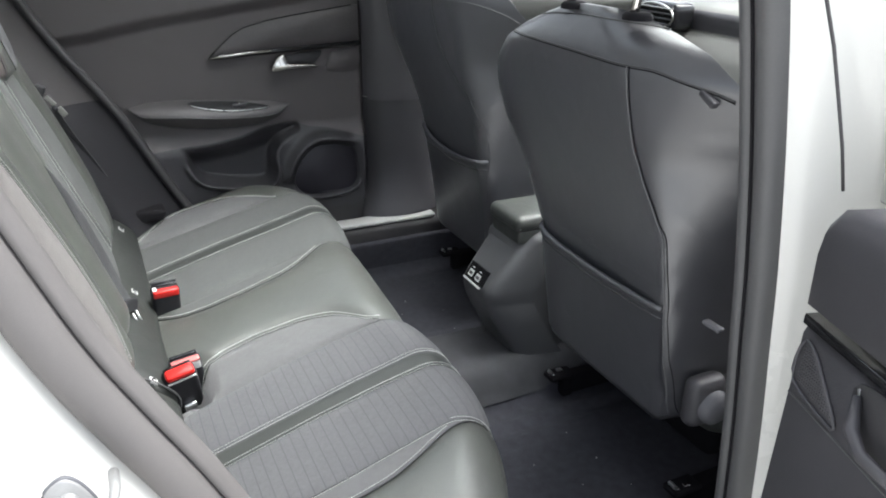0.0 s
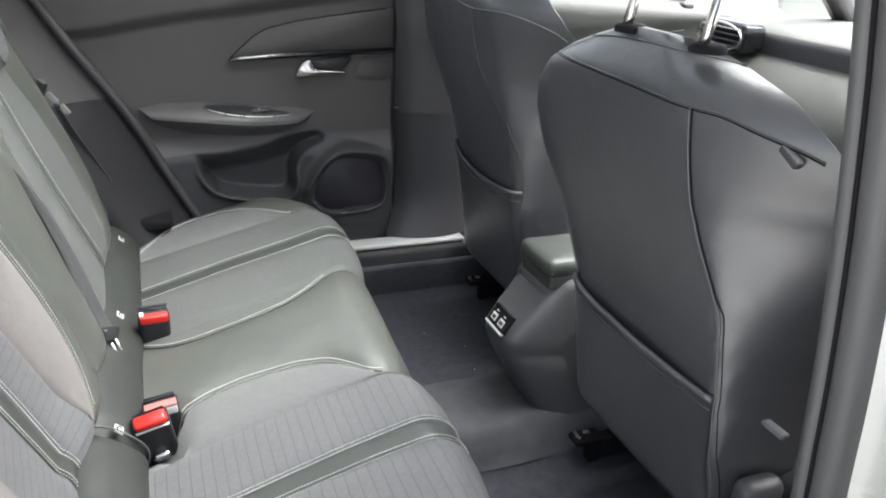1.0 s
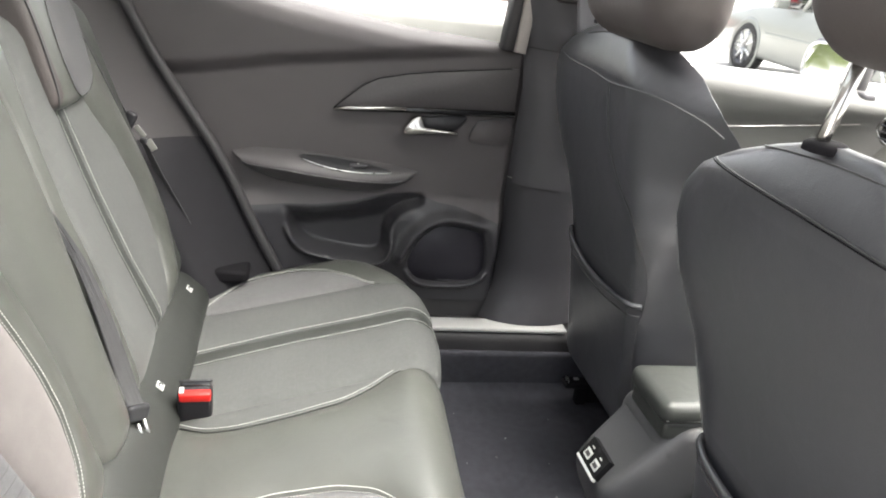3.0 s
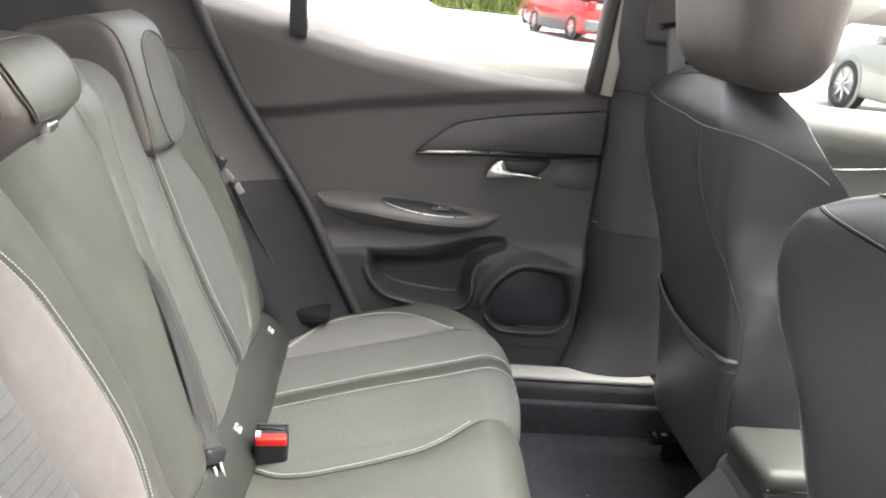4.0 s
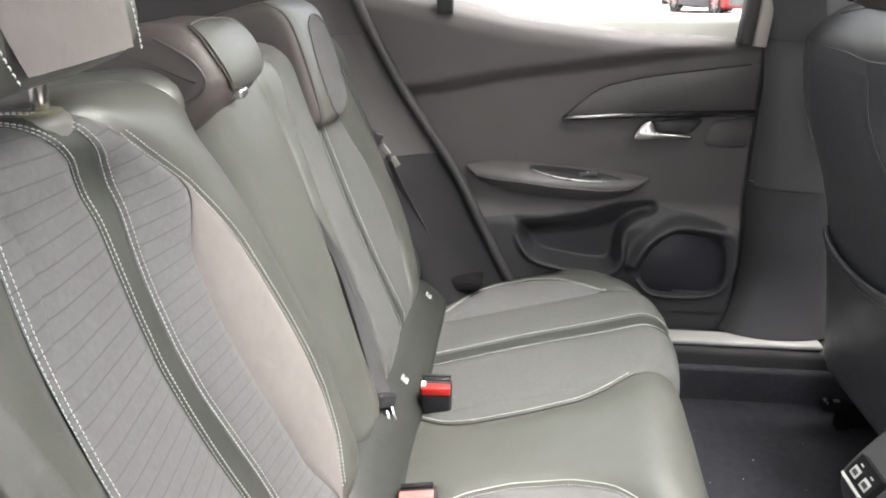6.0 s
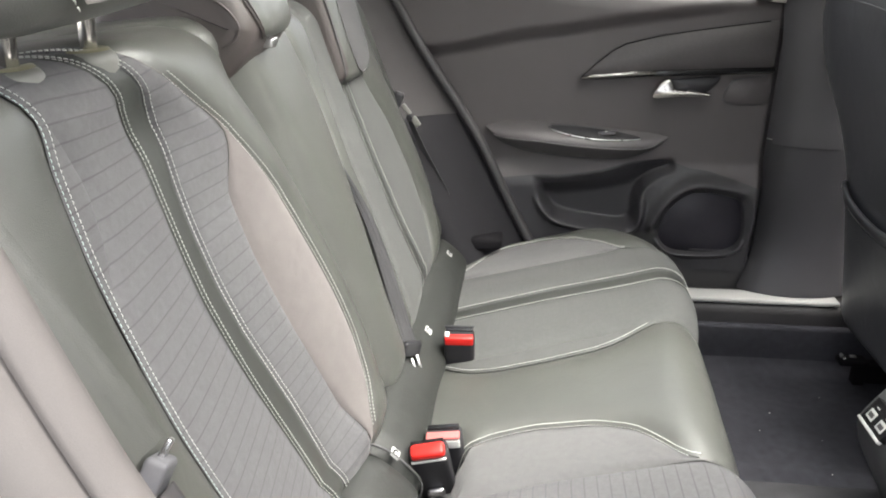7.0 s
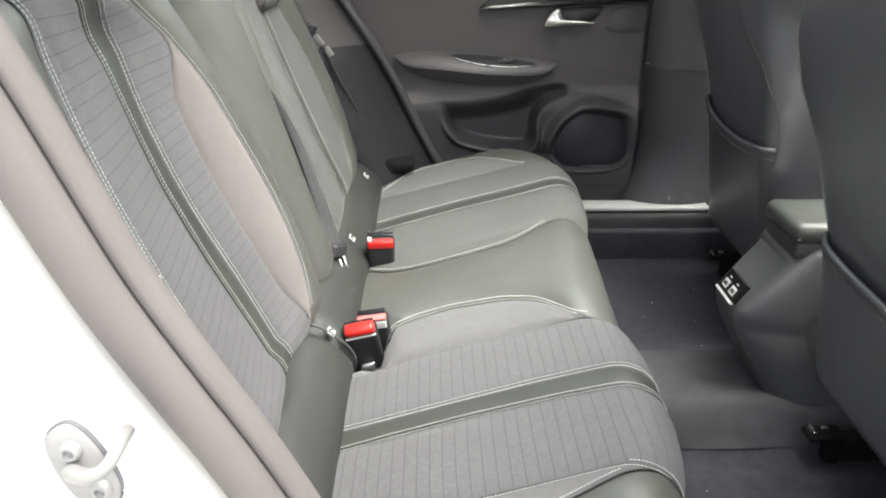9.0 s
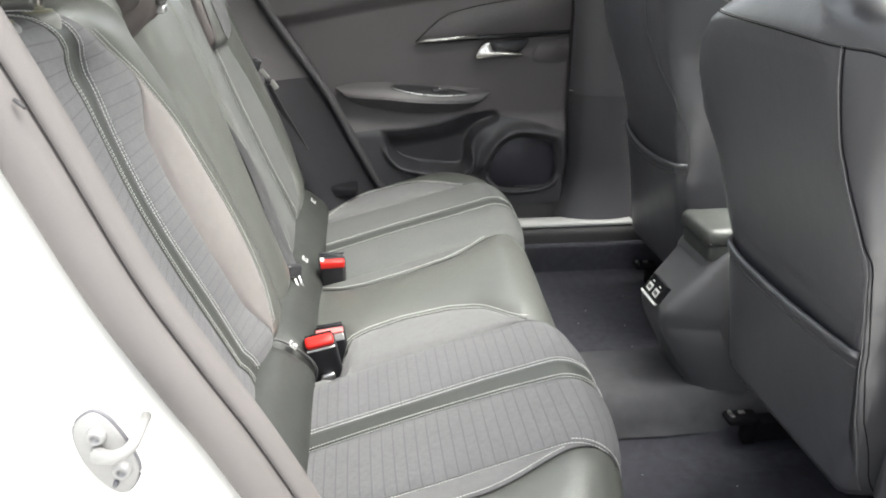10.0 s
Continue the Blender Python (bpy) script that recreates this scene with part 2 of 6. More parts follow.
def rbox(c, size, r=0.01, seg=4, warp=None, turn=None):
    """A box with rounded edges; warp bends its points, turn is a matrix about its middle."""
    half = np.array(size) / 2
    r = min(r, half.min() * 0.999)
    inner = half - r
    V, F = [], []
    ring = [-1 + 2 * k / (2 * seg) for k in range(2 * seg + 1)]

    def steps(h, i):
        a = [-(i) - (h - i) * math.cos(math.pi / 2 * k / seg) for k in range(seg + 1)]
        n = max(1, int(2 * i / max(0.02, h / 5)))
        n = min(n, 14)
        mid = [-i + 2 * i * k / n for k in range(1, n)]
        return a + mid + [-t for t in reversed(a)]
    S = [steps(half[k], inner[k]) for k in range(3)]
    for ax in range(3):
        for sgn in (-1, 1):
            u, v = (ax + 1) % 3, (ax + 2) % 3
            A, B = S[u], S[v]
            k0 = len(V)
            for a in A:
                for b in B:
                    p = np.zeros(3)
                    p[ax], p[u], p[v] = sgn * half[ax], a, b
                    q = np.clip(p, -inner, inner)
                    d = p - q
                    L = np.linalg.norm(d)
                    V.append(q + d / L * r if L > 1e-9 else p)
            nb = len(B)
            for i in range(len(A) - 1):
                for j in range(nb - 1):
                    f = (k0 + i * nb + j, k0 + (i + 1) * nb + j, k0 + (i + 1) * nb + j + 1, k0 + i * nb + j + 1)
                    F.append(f if sgn > 0 else f[::-1])
    # weld the shared borders
    keys, remap, W = {}, [], []
    for p in V:
        k = tuple(np.round(p, 6))
        if k not in keys:
            keys[k] = len(W)
            W.append(p)
        remap.append(keys[k])
    F = [tuple(remap[i] for i in f) for f in F]
    F = [f for f in F if len(set(f)) == 4]
    out = []
    for p in W:
        if warp:
            p = np.array(warp(p))
        if turn is not None:
            p = np.array(turn @ Vector(p))
        out.append(np.array(c) + p)
    return out, F


def tube(path, r, n=8, close=False, flat=1.0):
    """A rod along a path; r may be a number or one number a point."""
    P = [Vector(p) for p in path]
    V, F = [], []
    m = len(P)
    up = Vector((0.0, 0.0, 1.0))
    for i, p in enumerate(P):
        if close:
            t = (P[(i + 1) % m] - P[i - 1]).normalized()
        else:
            t = (P[min(i + 1, m - 1)] - P[max(i - 1, 0)]).normalized()
        if abs(t.dot(up)) > 0.95:
            a = t.cross(Vector((1, 0, 0))).normalized()
        else:
            a = t.cross(up).normalized()
        b = a.cross(t).normalized()
        rr = r[i] if isinstance(r, (list, tuple)) else r
        for k in range(n):
            w = 2 * math.pi * k / n
            V.append(p + a * math.cos(w) * rr + b * math.sin(w) * rr * flat)
    for i in range(m - 1 + (1 if close else 0)):
        for k in range(n):
            a0, a1 = i * n + k, i * n + (k + 1) % n
            b0, b1 = ((i + 1) % m) * n + k, ((i + 1) % m) * n + (k + 1) % n
            F.append((a0, a1, b1, b0))
    if not close:
        F.append(tuple(range(n))[::-1])
        F.append(tuple((m - 1) * n + k for k in range(n)))
    return V, F


def resample(path, step):
    P = np.array([tuple(p) for p in path], dtype=float)
    d = np.r_[0, np.cumsum(np.linalg.norm(np.diff(P, axis=0), axis=1))]
    n = max(2, int(d[-1] / step) + 1)
    s = np.linspace(0, d[-1], n)
    return np.stack([np.interp(s, d, P[:, k]) for k in range(3)], 1)


def stitches(path, out, pitch=0.0046, r=0.00056, lift=0.0005):
    """Short raised threads along a path; out(p) is the way off the surface."""
    P = resample(path, pitch)
    datas = []
    for i in range(len(P) - 1):
        a, b = P[i], P[i] + (P[i + 1] - P[i]) * 0.68
        n = np.array(out(a))
        mid = (a + b) / 2 + n * (lift + r * 0.6)
        datas.append(tube([a + n * lift * 0.4, mid, b + n * lift * 0.4], r, 4))
    return join(*datas) if datas else ([], [])


def prism(poly, depth_axis, lo, hi, bevel=0.0):
    """A slab with the outline poly (pairs on the two other axes), with bevelled rims."""
    poly = np.array(poly, dtype=float)
    n = len(poly)
    area = 0.5 * np.sum(poly[:, 0] * np.roll(poly[:, 1], -1) - np.roll(poly[:, 0], -1) * poly[:, 1])
    if area < 0:
        poly = poly[::-1]
    e = np.roll(poly, -1, 0) - poly
    nrm = np.stack([e[:, 1], -e[:, 0]], 1) / np.maximum(1e-9, np.linalg.norm(e, axis=1))[:, None]
    vn = nrm + np.roll(nrm, 1, 0)
    vn /= np.maximum(0.3, np.linalg.norm(vn, axis=1))[:, None]
    inn = poly - vn * bevel
    rings = [(inn, lo), (poly, lo + bevel), (poly, hi - bevel), (inn, hi)] if bevel > 0 else [(poly, lo), (poly, hi)]
    other = [k for k in range(3) if k != depth_axis]
    V, F = [], []
    for ring, h in rings:
        for p in ring:
            q = [0, 0, 0]
            q[other[0]], q[other[1]], q[depth_axis] = p[0], p[1], h
            V.append(tuple(q))
    for k in range(len(rings) - 1):
        for i in range(n):
            j = (i + 1) % n
            F.append((k * n + i, k * n + j, (k + 1) * n + j, (k + 1) * n + i))
    F.append(tuple(range(n))[::-1])
    F.append(tuple((len(rings) - 1) * n + i for i in range(n)))
    if depth_axis == 1:
        F = [f[::-1] for f in F]
    return V, F


def smooth_poly(points, n=6, close=True):
    """A smooth line through the points (Catmull-Rom)."""
    P = [np.array(p, dtype=float) for p in points]
    m, out = len(P), []
    for i in range(m if close else m - 1):
        p0 = P[i - 1] if close or i > 0 else P[i]
        p1, p2 = P[i], P[(i + 1) % m]
        p3 = P[(i + 2) % m] if close or i + 2 < m else p2
        for k in range(n):
            t = k / n
            out.append(0.5 * (2 * p1 + (p2 - p0) * t + (2 * p0 - 5 * p1 + 4 * p2 - p3) * t * t + (3 * p1 - p0 - 3 * p2 + p3) * t ** 3))
    if not close:
        out.append(P[-1])
    return out


def curve_at(keys):
    """y as a smooth function of s from (s, y) pairs."""
    a = np.array(sorted(keys), dtype=float)

    def f(s):
        return float(np.interp(s, a[:, 0], a[:, 1]))

    def g(s):
        w = 0.012
        return (f(s - w) + 2 * f(s) + f(s + w)) / 4
    return g


def lathe(profile, at, axis="z", n=24):
    """A turned body from (radius, height) pairs."""
    V, F = [], []
    for r, h in profile:
        for k in range(n):
            w = 2 * math.pi * k / n
            p = {"z": (r * math.cos(w), r * math.sin(w), h), "y": (r * math.cos(w), h, r * math.sin(w)), "x": (h, r * math.cos(w), r * math.sin(w))}[axis]
            V.append(tuple(np.array(at) + p))
    for i in range(len(profile) - 1):
        for k in range(n):
            a, b = i * n + k, i * n + (k + 1) % n
            F.append((a, b, b + n, a + n))
    return V, F


def sstep(x, a, b):
    t = min(1, max(0, (x - a) / (b - a)))
    return t * t * (3 - 2 * t)


def lin(a, b, n):
    return [a + (b - a) * k / (n - 1) for k in range(n)]

# ---- the rear bench: cushion ----
SLOPE = math.atan(0.26)
CUSH_R = 0.05


def cushion_edge(y):
    """How far forward the bench reaches."""
    return float(np.interp(y, [0.50, 0.60, 0.68, 0.76, 0.86, 0.94, 1.02, 1.12, 1.25, 1.34, 1.42, 1.52, 1.62, 1.70, 1.78, 1.86],
                           [0.31, 0.362, 0.392, 0.412, 0.420, 0.415, 0.402, 0.402, 0.408, 0.418, 0.432, 0.440, 0.432, 0.404, 0.35, 0.28]))


def cushion_drop(y):
    d = 0.0
    if y < 0.64:
        d += (0.64 - y) ** 2 * 3.2
    if y > 1.74:
        d += (y - 1.74) ** 2 * 3.0
    return d


def cushion_at(y, s):
    """A point of the bench top: y across, s metres from the back edge over the front."""
    e = sum(cushion_edge(y + k) for k in (-0.03, -0.015, 0, 0.015, 0.03)) / 5
    x1 = e - CUSH_R * (1 - math.sin(SLOPE)) - 0.0
    L = (x1 - 0.02) / math.cos(SLOPE)
    if s < L:
        x, z = 0.02 + s * math.cos(SLOPE), 0.5195 + s * math.sin(SLOPE)
    else:
        cx, cz = x1 + CUSH_R * math.sin(SLOPE), 0.5195 + L * math.sin(SLOPE) - CUSH_R * math.cos(SLOPE)
        a = (s - L) / CUSH_R
        top = math.pi / 2 + SLOPE + 0.25
        if a < top:
            x, z = cx + CUSH_R * math.sin(a - SLOPE), cz + CUSH_R * math.cos(a - SLOPE)
        else:
            m = (a - top) * CUSH_R
            x, z = cx + CUSH_R * math.sin(top - SLOPE) - m * math.sin(0.25), cz + CUSH_R * math.cos(top - SLOPE) - m * math.cos(0.25)
    # the bench is a little crowned across each seat
    z += 0.006 * math.exp(-((y - 1.19) / 0.10) ** 2) - cushion_drop(y)
    # the hollow round the pair of buckles
    if x < 0.12 and 0.97 < y < 1.115:
        k = min(1, max(0, (0.112 - x) / 0.02)) * min(1, max(0, min(y - 0.985, 1.105 - y) / 0.012))
        z -= 0.045 * k * k * (3 - 2 * k)
    return np.array((x, y, z))


def surface_normal(fn, y, s, flip=1):
    e = 0.003
    a = fn(y + e, s) - fn(y - e, s)
    b = fn(y, s + e) - fn(y, s - e)
    n = np.cross(b, a) * flip
    return n / max(1e-9, np.linalg.norm(n))


def panel(fn, ya, yb, s0, s1, puff=0.004, ns=56, nu=14, flip=1, lift=0.003):
    """A padded cover panel between two seams of a seat."""
    V, F, U = [], [], []
    for s in lin(s0, s1, ns):
        a, b = ya(s), yb(s)
        if b - a < 0.0015:
            b = a + 0.0015
        wide = min(1.0, (b - a) / 0.05)
        for k in range(nu):
            u = k / (nu - 1)
            y = a + (b - a) * u
            h = lift + puff * wide * (1 - abs(2 * u - 1) ** 5) - 0.0018 * (abs(2 * u - 1) ** 12) * wide
            V.append(fn(y, s) + surface_normal(fn, y, s, flip) * h)
            U.append((s, y))
    for i in range(ns - 1):
        for k in range(nu - 1):
            a = i * nu + k
            f = (a, a + 1, a + nu + 1, a + nu)
            F.append(f if flip > 0 else f[::-1])
    return V, F, U


def seam_path(fn, yf, s0, s1, off=0.0, lift=0.003, n=70, flip=1):
    return [fn(yf(s) + off, s) + surface_normal(fn, yf(s) + off, s, flip) * lift for s in lin(s0, s1, n)]


def up_of(fn, flip=1):
    def out(p):
        return (0.0, 0.0, 1.0) if fn is cushion_at else (0.94, 0.0, 0.33)
    return out


C_END = 0.66
cushion = thing("rear_seat_cushion", (0.22, 1.19, 0.32), "grey leather and ribbed cloth rear bench cushion with white stitching", "car seat")


def solid_under(fn, y0, y1, s0, s1, drop, ny=40, ns=40, flip=1):
    """The padding below the covers: a closed body a little under the surface."""
    top = [[fn(y, s) - surface_normal(fn, y, s, flip) * 0.004 for y in lin(y0, y1, ny)] for s in lin(s0, s1, ns)]
    V = [p for row in top for p in row]
    k = len(V)
    V += [p + np.array(drop) for row in top for p in row]
    F = []
    for i in range(ns - 1):
        for j in range(ny - 1):
            a = i * ny + j
            F.append((a, a + 1, a + ny + 1, a + ny))
            F.append((k + a, k + a + ny, k + a + ny + 1, k + a + 1))
    for i in range(ns - 1):
        for j in (0, ny - 1):
            a = i * ny + j
            F.append((a, a + ny, k + a + ny, k + a))
    for j in range(ny - 1):
        for i in (0, ns - 1):
            a = i * ny + j
            F.append((a, a + 1, k + a + 1, k + a))
    return V, F


part("padding", solid_under(cushion_at, 0.53, 1.83, 0.0, C_END, (-0.05, 0, -0.06)), LEATHER_DARK, cushion)

c = curve_at
CN_OUT = c([(0.0, 0.69), (0.05, 0.680), (0.12, 0.668), (0.20, 0.665), (0.254, 0.668), (0.29, 0.678), (0.32, 0.690), (0.345, 0.699), (0.37, 0.7035), (0.40, 0.706), (0.9, 0.706)])
CN_BOL = c([(0.0, 0.60), (0.10, 0.560), (0.20, 0.560), (0.25, 0.572), (0.31, 0.598), (0.342, 0.620), (0.361, 0.637), (0.381, 0.658), (0.40, 0.684), (0.42, 0.700)])
CN_A = c([(0.0, 0.70), (0.2, 0.704), (0.35, 0.712), (0.43, 0.700), (0.9, 0.69)])
CN_SO = c([(0.0, 0.824), (0.1, 0.833), (0.2, 0.839), (0.31, 0.841), (0.42, 0.836), (0.48, 0.830), (0.9, 0.825)])
CN_SI = c([(0.0, 0.861), (0.13, 0.869), (0.28, 0.877), (0.38, 0.877), (0.44, 0.872), (0.9, 0.862)])
CN_B = c([(0.0, 0.972), (0.08, 0.985), (0.2, 0.996), (0.36, 0.999), (0.9, 1.000)])
CN_PIP = c([(0.0, 1.030), (0.05, 1.052), (0.085, 1.078), (0.12, 1.094), (0.18, 1.100), (0.26, 1.091), (0.31, 1.070), (0.335, 1.040), (0.362, 1.002), (0.38, 1.0005), (0.9, 1.0015)])
CF_PIP = c([(0, 1.316), (0.04, 1.291), (0.075, 1.267), (0.12, 1.259), (0.2, 1.263), (0.28, 1.274), (0.32, 1.294), (0.362, 1.326), (0.4, 1.336), (0.9, 1.338)])
CF_A = c([(0, 1.318), (0.07, 1.309), (0.16, 1.315), (0.28, 1.316), (0.34, 1.32), (0.364, 1.327), (0.4, 1.337), (0.9, 1.339)])
CF_SI = c([(0, 1.466), (0.2, 1.48), (0.34, 1.48), (0.46, 1.488), (0.9, 1.493)])
CF_SO = c([(0, 1.502), (0.2, 1.516), (0.34, 1.516), (0.46, 1.522), (0.9, 1.528)])
CF_B = c([(0, 1.646), (0.35, 1.647), (0.4, 1.639), (0.9, 1.624)])
CF_OUT = c([(0, 1.65), (0.025, 1.67), (0.065, 1.721), (0.11, 1.772), (0.15, 1.786), (0.21, 1.78), (0.27, 1.746), (0.32, 1.695), (0.352, 1.646), (0.4, 1.637), (0.9, 1.621)])


def const(v):
    return lambda s: v


for name, ya, yb, mat, puff, label in (
        ("side_bolster", const(0.53), CN_OUT, LEATHER, 0.006, ""),
        ("cloth_insert", CN_OUT, CN_A, GREY_CLOTH, 0.004, "plain grey cloth insert"),
        ("cloth_panel", CN_A, CN_SO, FABRIC, 0.005, "ribbed grey cloth panel"),
        ("leather_strip", CN_SO, CN_SI, LEATHER_DARK, 0.002, "dark leather strip"),
        ("cloth_panel", CN_SI, CN_B, FABRIC, 0.005, "ribbed grey cloth panel"),
        ("cloth_insert", CN_B, CN_PIP, GREY_CLOTH, 0.004, "plain grey cloth insert"),
        ("middle_panel", CN_PIP, CF_PIP, LEATHER, 0.008, "plain grey leather middle panel"),
        ("cloth_insert", CF_PIP, CF_A, FABRIC_FAR_DIM, 0.002, ""),
        ("cloth_panel", CF_A, CF_SI, FABRIC_FAR_DIM, 0.005, "ribbed grey cloth panel"),
        ("leather_strip", CF_SI, CF_SO, LEATHER_DARK, 0.002, "dark leather strip"),
        ("cloth_panel", CF_SO, CF_B, FABRIC_FAR_DIM, 0.005, "ribbed grey cloth panel"),
        ("cloth_insert", CF_B, CF_OUT, GREY_CLOTH, 0.004, "plain grey cloth insert"),
        ("side_bolster", CF_OUT, const(1.83), LEATHER, 0.006, "")):
    part(name, panel(cushion_at, ya, yb, 0.0, C_END, puff), mat, cushion, label)

for yf, s0, s1, mat in ((CN_OUT, 0.0, 0.38, SEAM), (CN_PIP, 0.05, 0.37, THREAD), (CF_PIP, 0.03, 0.37, THREAD), (CF_OUT, 0.0, 0.37, THREAD), (CN_A, 0.0, 0.55, SEAM), (CN_BOL, 0.20, 0.41, SEAM)):
    part("piping", tube(seam_path(cushion_at, yf, s0, s1, 0, 0.004), 0.0015 if mat is SEAM else 0.001, 6), SEAM if mat is SEAM else LEATHER, cushion)
for yf, s0, s1, off in ((CN_SO, 0, 0.52, -0.0045), (CN_SO, 0, 0.52, 0.0022), (CN_SI, 0, 0.52, -0.0022), (CN_SI, 0, 0.52, 0.0045), (CN_PIP, 0.05, 0.36, -0.005),
                        (CN_OUT, 0.0, 0.35, 0.004), (CF_SI, 0, 0.52, -0.004), (CF_SO, 0, 0.52, 0.004), (CF_PIP, 0.03, 0.36, 0.005),
                        (CF_OUT, 0.0, 0.36, -0.005), (CN_A, 0.1, 0.40, -0.004), (CN_A, 0.36, 0.46, 0.003)):
    part("stitching", stitches(seam_path(cushion_at, yf, s0, s1, off, 0.0062 if yf is CN_PIP else 0.0055), up_of(cushion_at), 0.0040, 0.00034 if abs(off) == 0.0045 else 0.00048), THREAD, cushion)
part("edge_thread", tube(seam_path(cushion_at, CN_PIP, 0.07, 0.372, 0.0035, 0.0075), 0.0005, 6), THREAD, cushion, "pale corded edge")
part("edge_thread", tube(seam_path(cushion_at, CF_OUT, 0.02, 0.36, 0.0, 0.0065), 0.0005, 6), THREAD, cushion, "pale corded edge")

# ---- the roll between cushion and backrest ----
roll = thing("seat_gap_roll", (0.01, 1.19, 0.45), "grey leather roll, darkened for shade, between bench cushion and backrest", "car seat")


def roll_at(u, v):
    # v: 0 behind under the backrest, 1 down in front at the cushion
    a = -0.25 + v * 2.5
    r = 0.060
    lift = 0.0035 * math.sin((u - 0.6) * 40) * 0.3
    k = min(1.0, max(0.0, (a - 0.7) / 0.9))
    x = -0.019 + math.sin(a) * r * 0.98 + 0.014 * k * k * (3 - 2 * k)
    z = 0.537 + math.cos(a) * (r + lift)
    return np.array((x, u, z))


def roll_piece(y0, y1, rest=0.0):
    ys = lin(y0, y1, 34)

    def fn(u, v):
        p = roll_at(u, v)
        k = min((u - y0), (y1 - u)) / 0.006
        if k < 1:
            p = p + np.array((-0.010, 0, -0.010)) * (1 - math.sqrt(max(0, 1 - (1 - k) ** 2)))
        p[2] -= rest
        return p
    return grid(fn, ys, lin(0, 1, 18))


def closed(data, drop):
    V, F = list(data[0]), list(data[1])
    k = len(V)
    V2 = [np.array(p) + np.array(drop) for p in V]
    return V + V2, F + [tuple(k + i for i in f[::-1]) for f in F]


# covers darkened by colour, as the crease keeps light off them
part("roll_cover", closed(roll_piece(1.012, 1.745), (-0.02, 0, -0.05)), SHADED_ROLL_LEATHER, roll)
part("roll_cover", closed(roll_piece(0.60, 1.010, 0.004), (-0.02, 0, -0.05)), SHADED_ROLL_LEATHER, roll)
part("seam", tube([roll_at(1.011, v) + np.array((0.002, 0, 0.002)) for v in lin(0.05, 0.95, 16)], 0.0018, 6), SEAM, roll)

for y in (0.7, 1.016, 1.331, 1.657):
    tag = thing("anchor_tag", tuple(roll_at(y, 0.40)), "small white woven child seat anchor tag on the leather roll", "tag", "anchor tags")
    p = roll_at(y, 0.40)
    n = np.array((0.68, 0, 0.733))
    t = np.array((0.733, 0, -0.68))
    w = np.array((0, 1, 0))
    V = []
    for d in (0.001, 0.0035):
        for a, b in ((-1, -1), (1, -1), (1, 1), (-1, 1)):
            V.append(p + n * d + t * a * 0.0062 + w * b * 0.0072)
    part("label", (V, [(0, 3, 2, 1), (4, 5, 6, 7), (0, 1, 5, 4), (1, 2, 6, 5), (2, 3, 7, 6), (3, 0, 4, 7)]), TAG, tag, smooth=False)
    part("printed_mark", tube([p + n * 0.004 + t * 0.004 * math.cos(a) + w * 0.0045 * math.sin(a) for a in lin(0.6, 5.6, 9)], 0.0009, 4), SKIN_MARK, tag)
    part("printed_mark", tube([p + n * 0.004 - t * 0.003, p + n * 0.004 + w * 0.003 - t * 0.001], 0.001, 4), SKIN_MARK, tag)

# ---- the rear backrest ----
LEAN_BACK = math.atan(0.34)
BK_R = 0.055


def back_bulge(y, s):
    """How far the padding stands out between its seams, from the table below."""
    v, u = min(71.999, max(0.0, s * 100)), min(129.999, max(0.0, (y - 0.50) * 100))
    i, j = int(v), int(u)
    a, b = v - i, u - j
    R = RELIEF
    return (R[i, j] * (1 - b) + R[i, j + 1] * b) * (1 - a) + (R[i + 1, j] * (1 - b) + R[i + 1, j + 1] * b) * a


def back_at(y, s):
    """A point of the backrest's front: y across, s metres up from its foot."""
    x0, z0 = 0.016, 0.555
    L = 0.515
    if s < L:
        x, z = x0 - s * math.sin(LEAN_BACK), z0 + s * math.cos(LEAN_BACK)
        b = back_bulge(y, s) * min(1.0, max(0.2, s / 0.08))
        x, z = x + b * math.cos(LEAN_BACK), z + b * math.sin(LEAN_BACK)
    else:
        cx = x0 - L * math.sin(LEAN_BACK) - BK_R * math.cos(LEAN_BACK)
        cz = z0 + L * math.cos(LEAN_BACK) - BK_R * math.sin(LEAN_BACK)
        a = LEAN_BACK + (s - L) / BK_R
        b = back_bulge(y, s) * max(0.0, 1 - (s - L) / 0.11)
        if a < math.pi / 2 + 0.1:
            x, z = cx + (BK_R + b) * math.cos(a), cz + (BK_R + b) * math.sin(a)
        else:
            m = (a - math.pi / 2 - 0.1) * BK_R
            x, z = cx - math.sin(0.1) * BK_R - m, cz + BK_R * math.cos(0.1) - m * 0.1
    # the foot tucks in behind the roll
    if s < 0.075:
        x -= ((0.075 - s) / 0.075) ** 2 * 0.06
    # the sides turn away
    if y < 0.68:
        x -= ((0.68 - y) / 0.10) ** 2 * 0.055
    if y > 1.70:
        x -= ((y - 1.70) / 0.06) ** 2 * 0.06
        z -= ((y - 1.70) / 0.06) ** 2 * 0.02 if s > 0.4 else 0
    return np.array((x, y, z))


K_END = 0.72
BS = 1 / math.cos(LEAN_BACK)


def zc(pairs):
    """Seams given by height: (z, y) pairs become (s, y)."""
    return curve_at([((z - 0.555) * BS, y) for z, y in pairs])


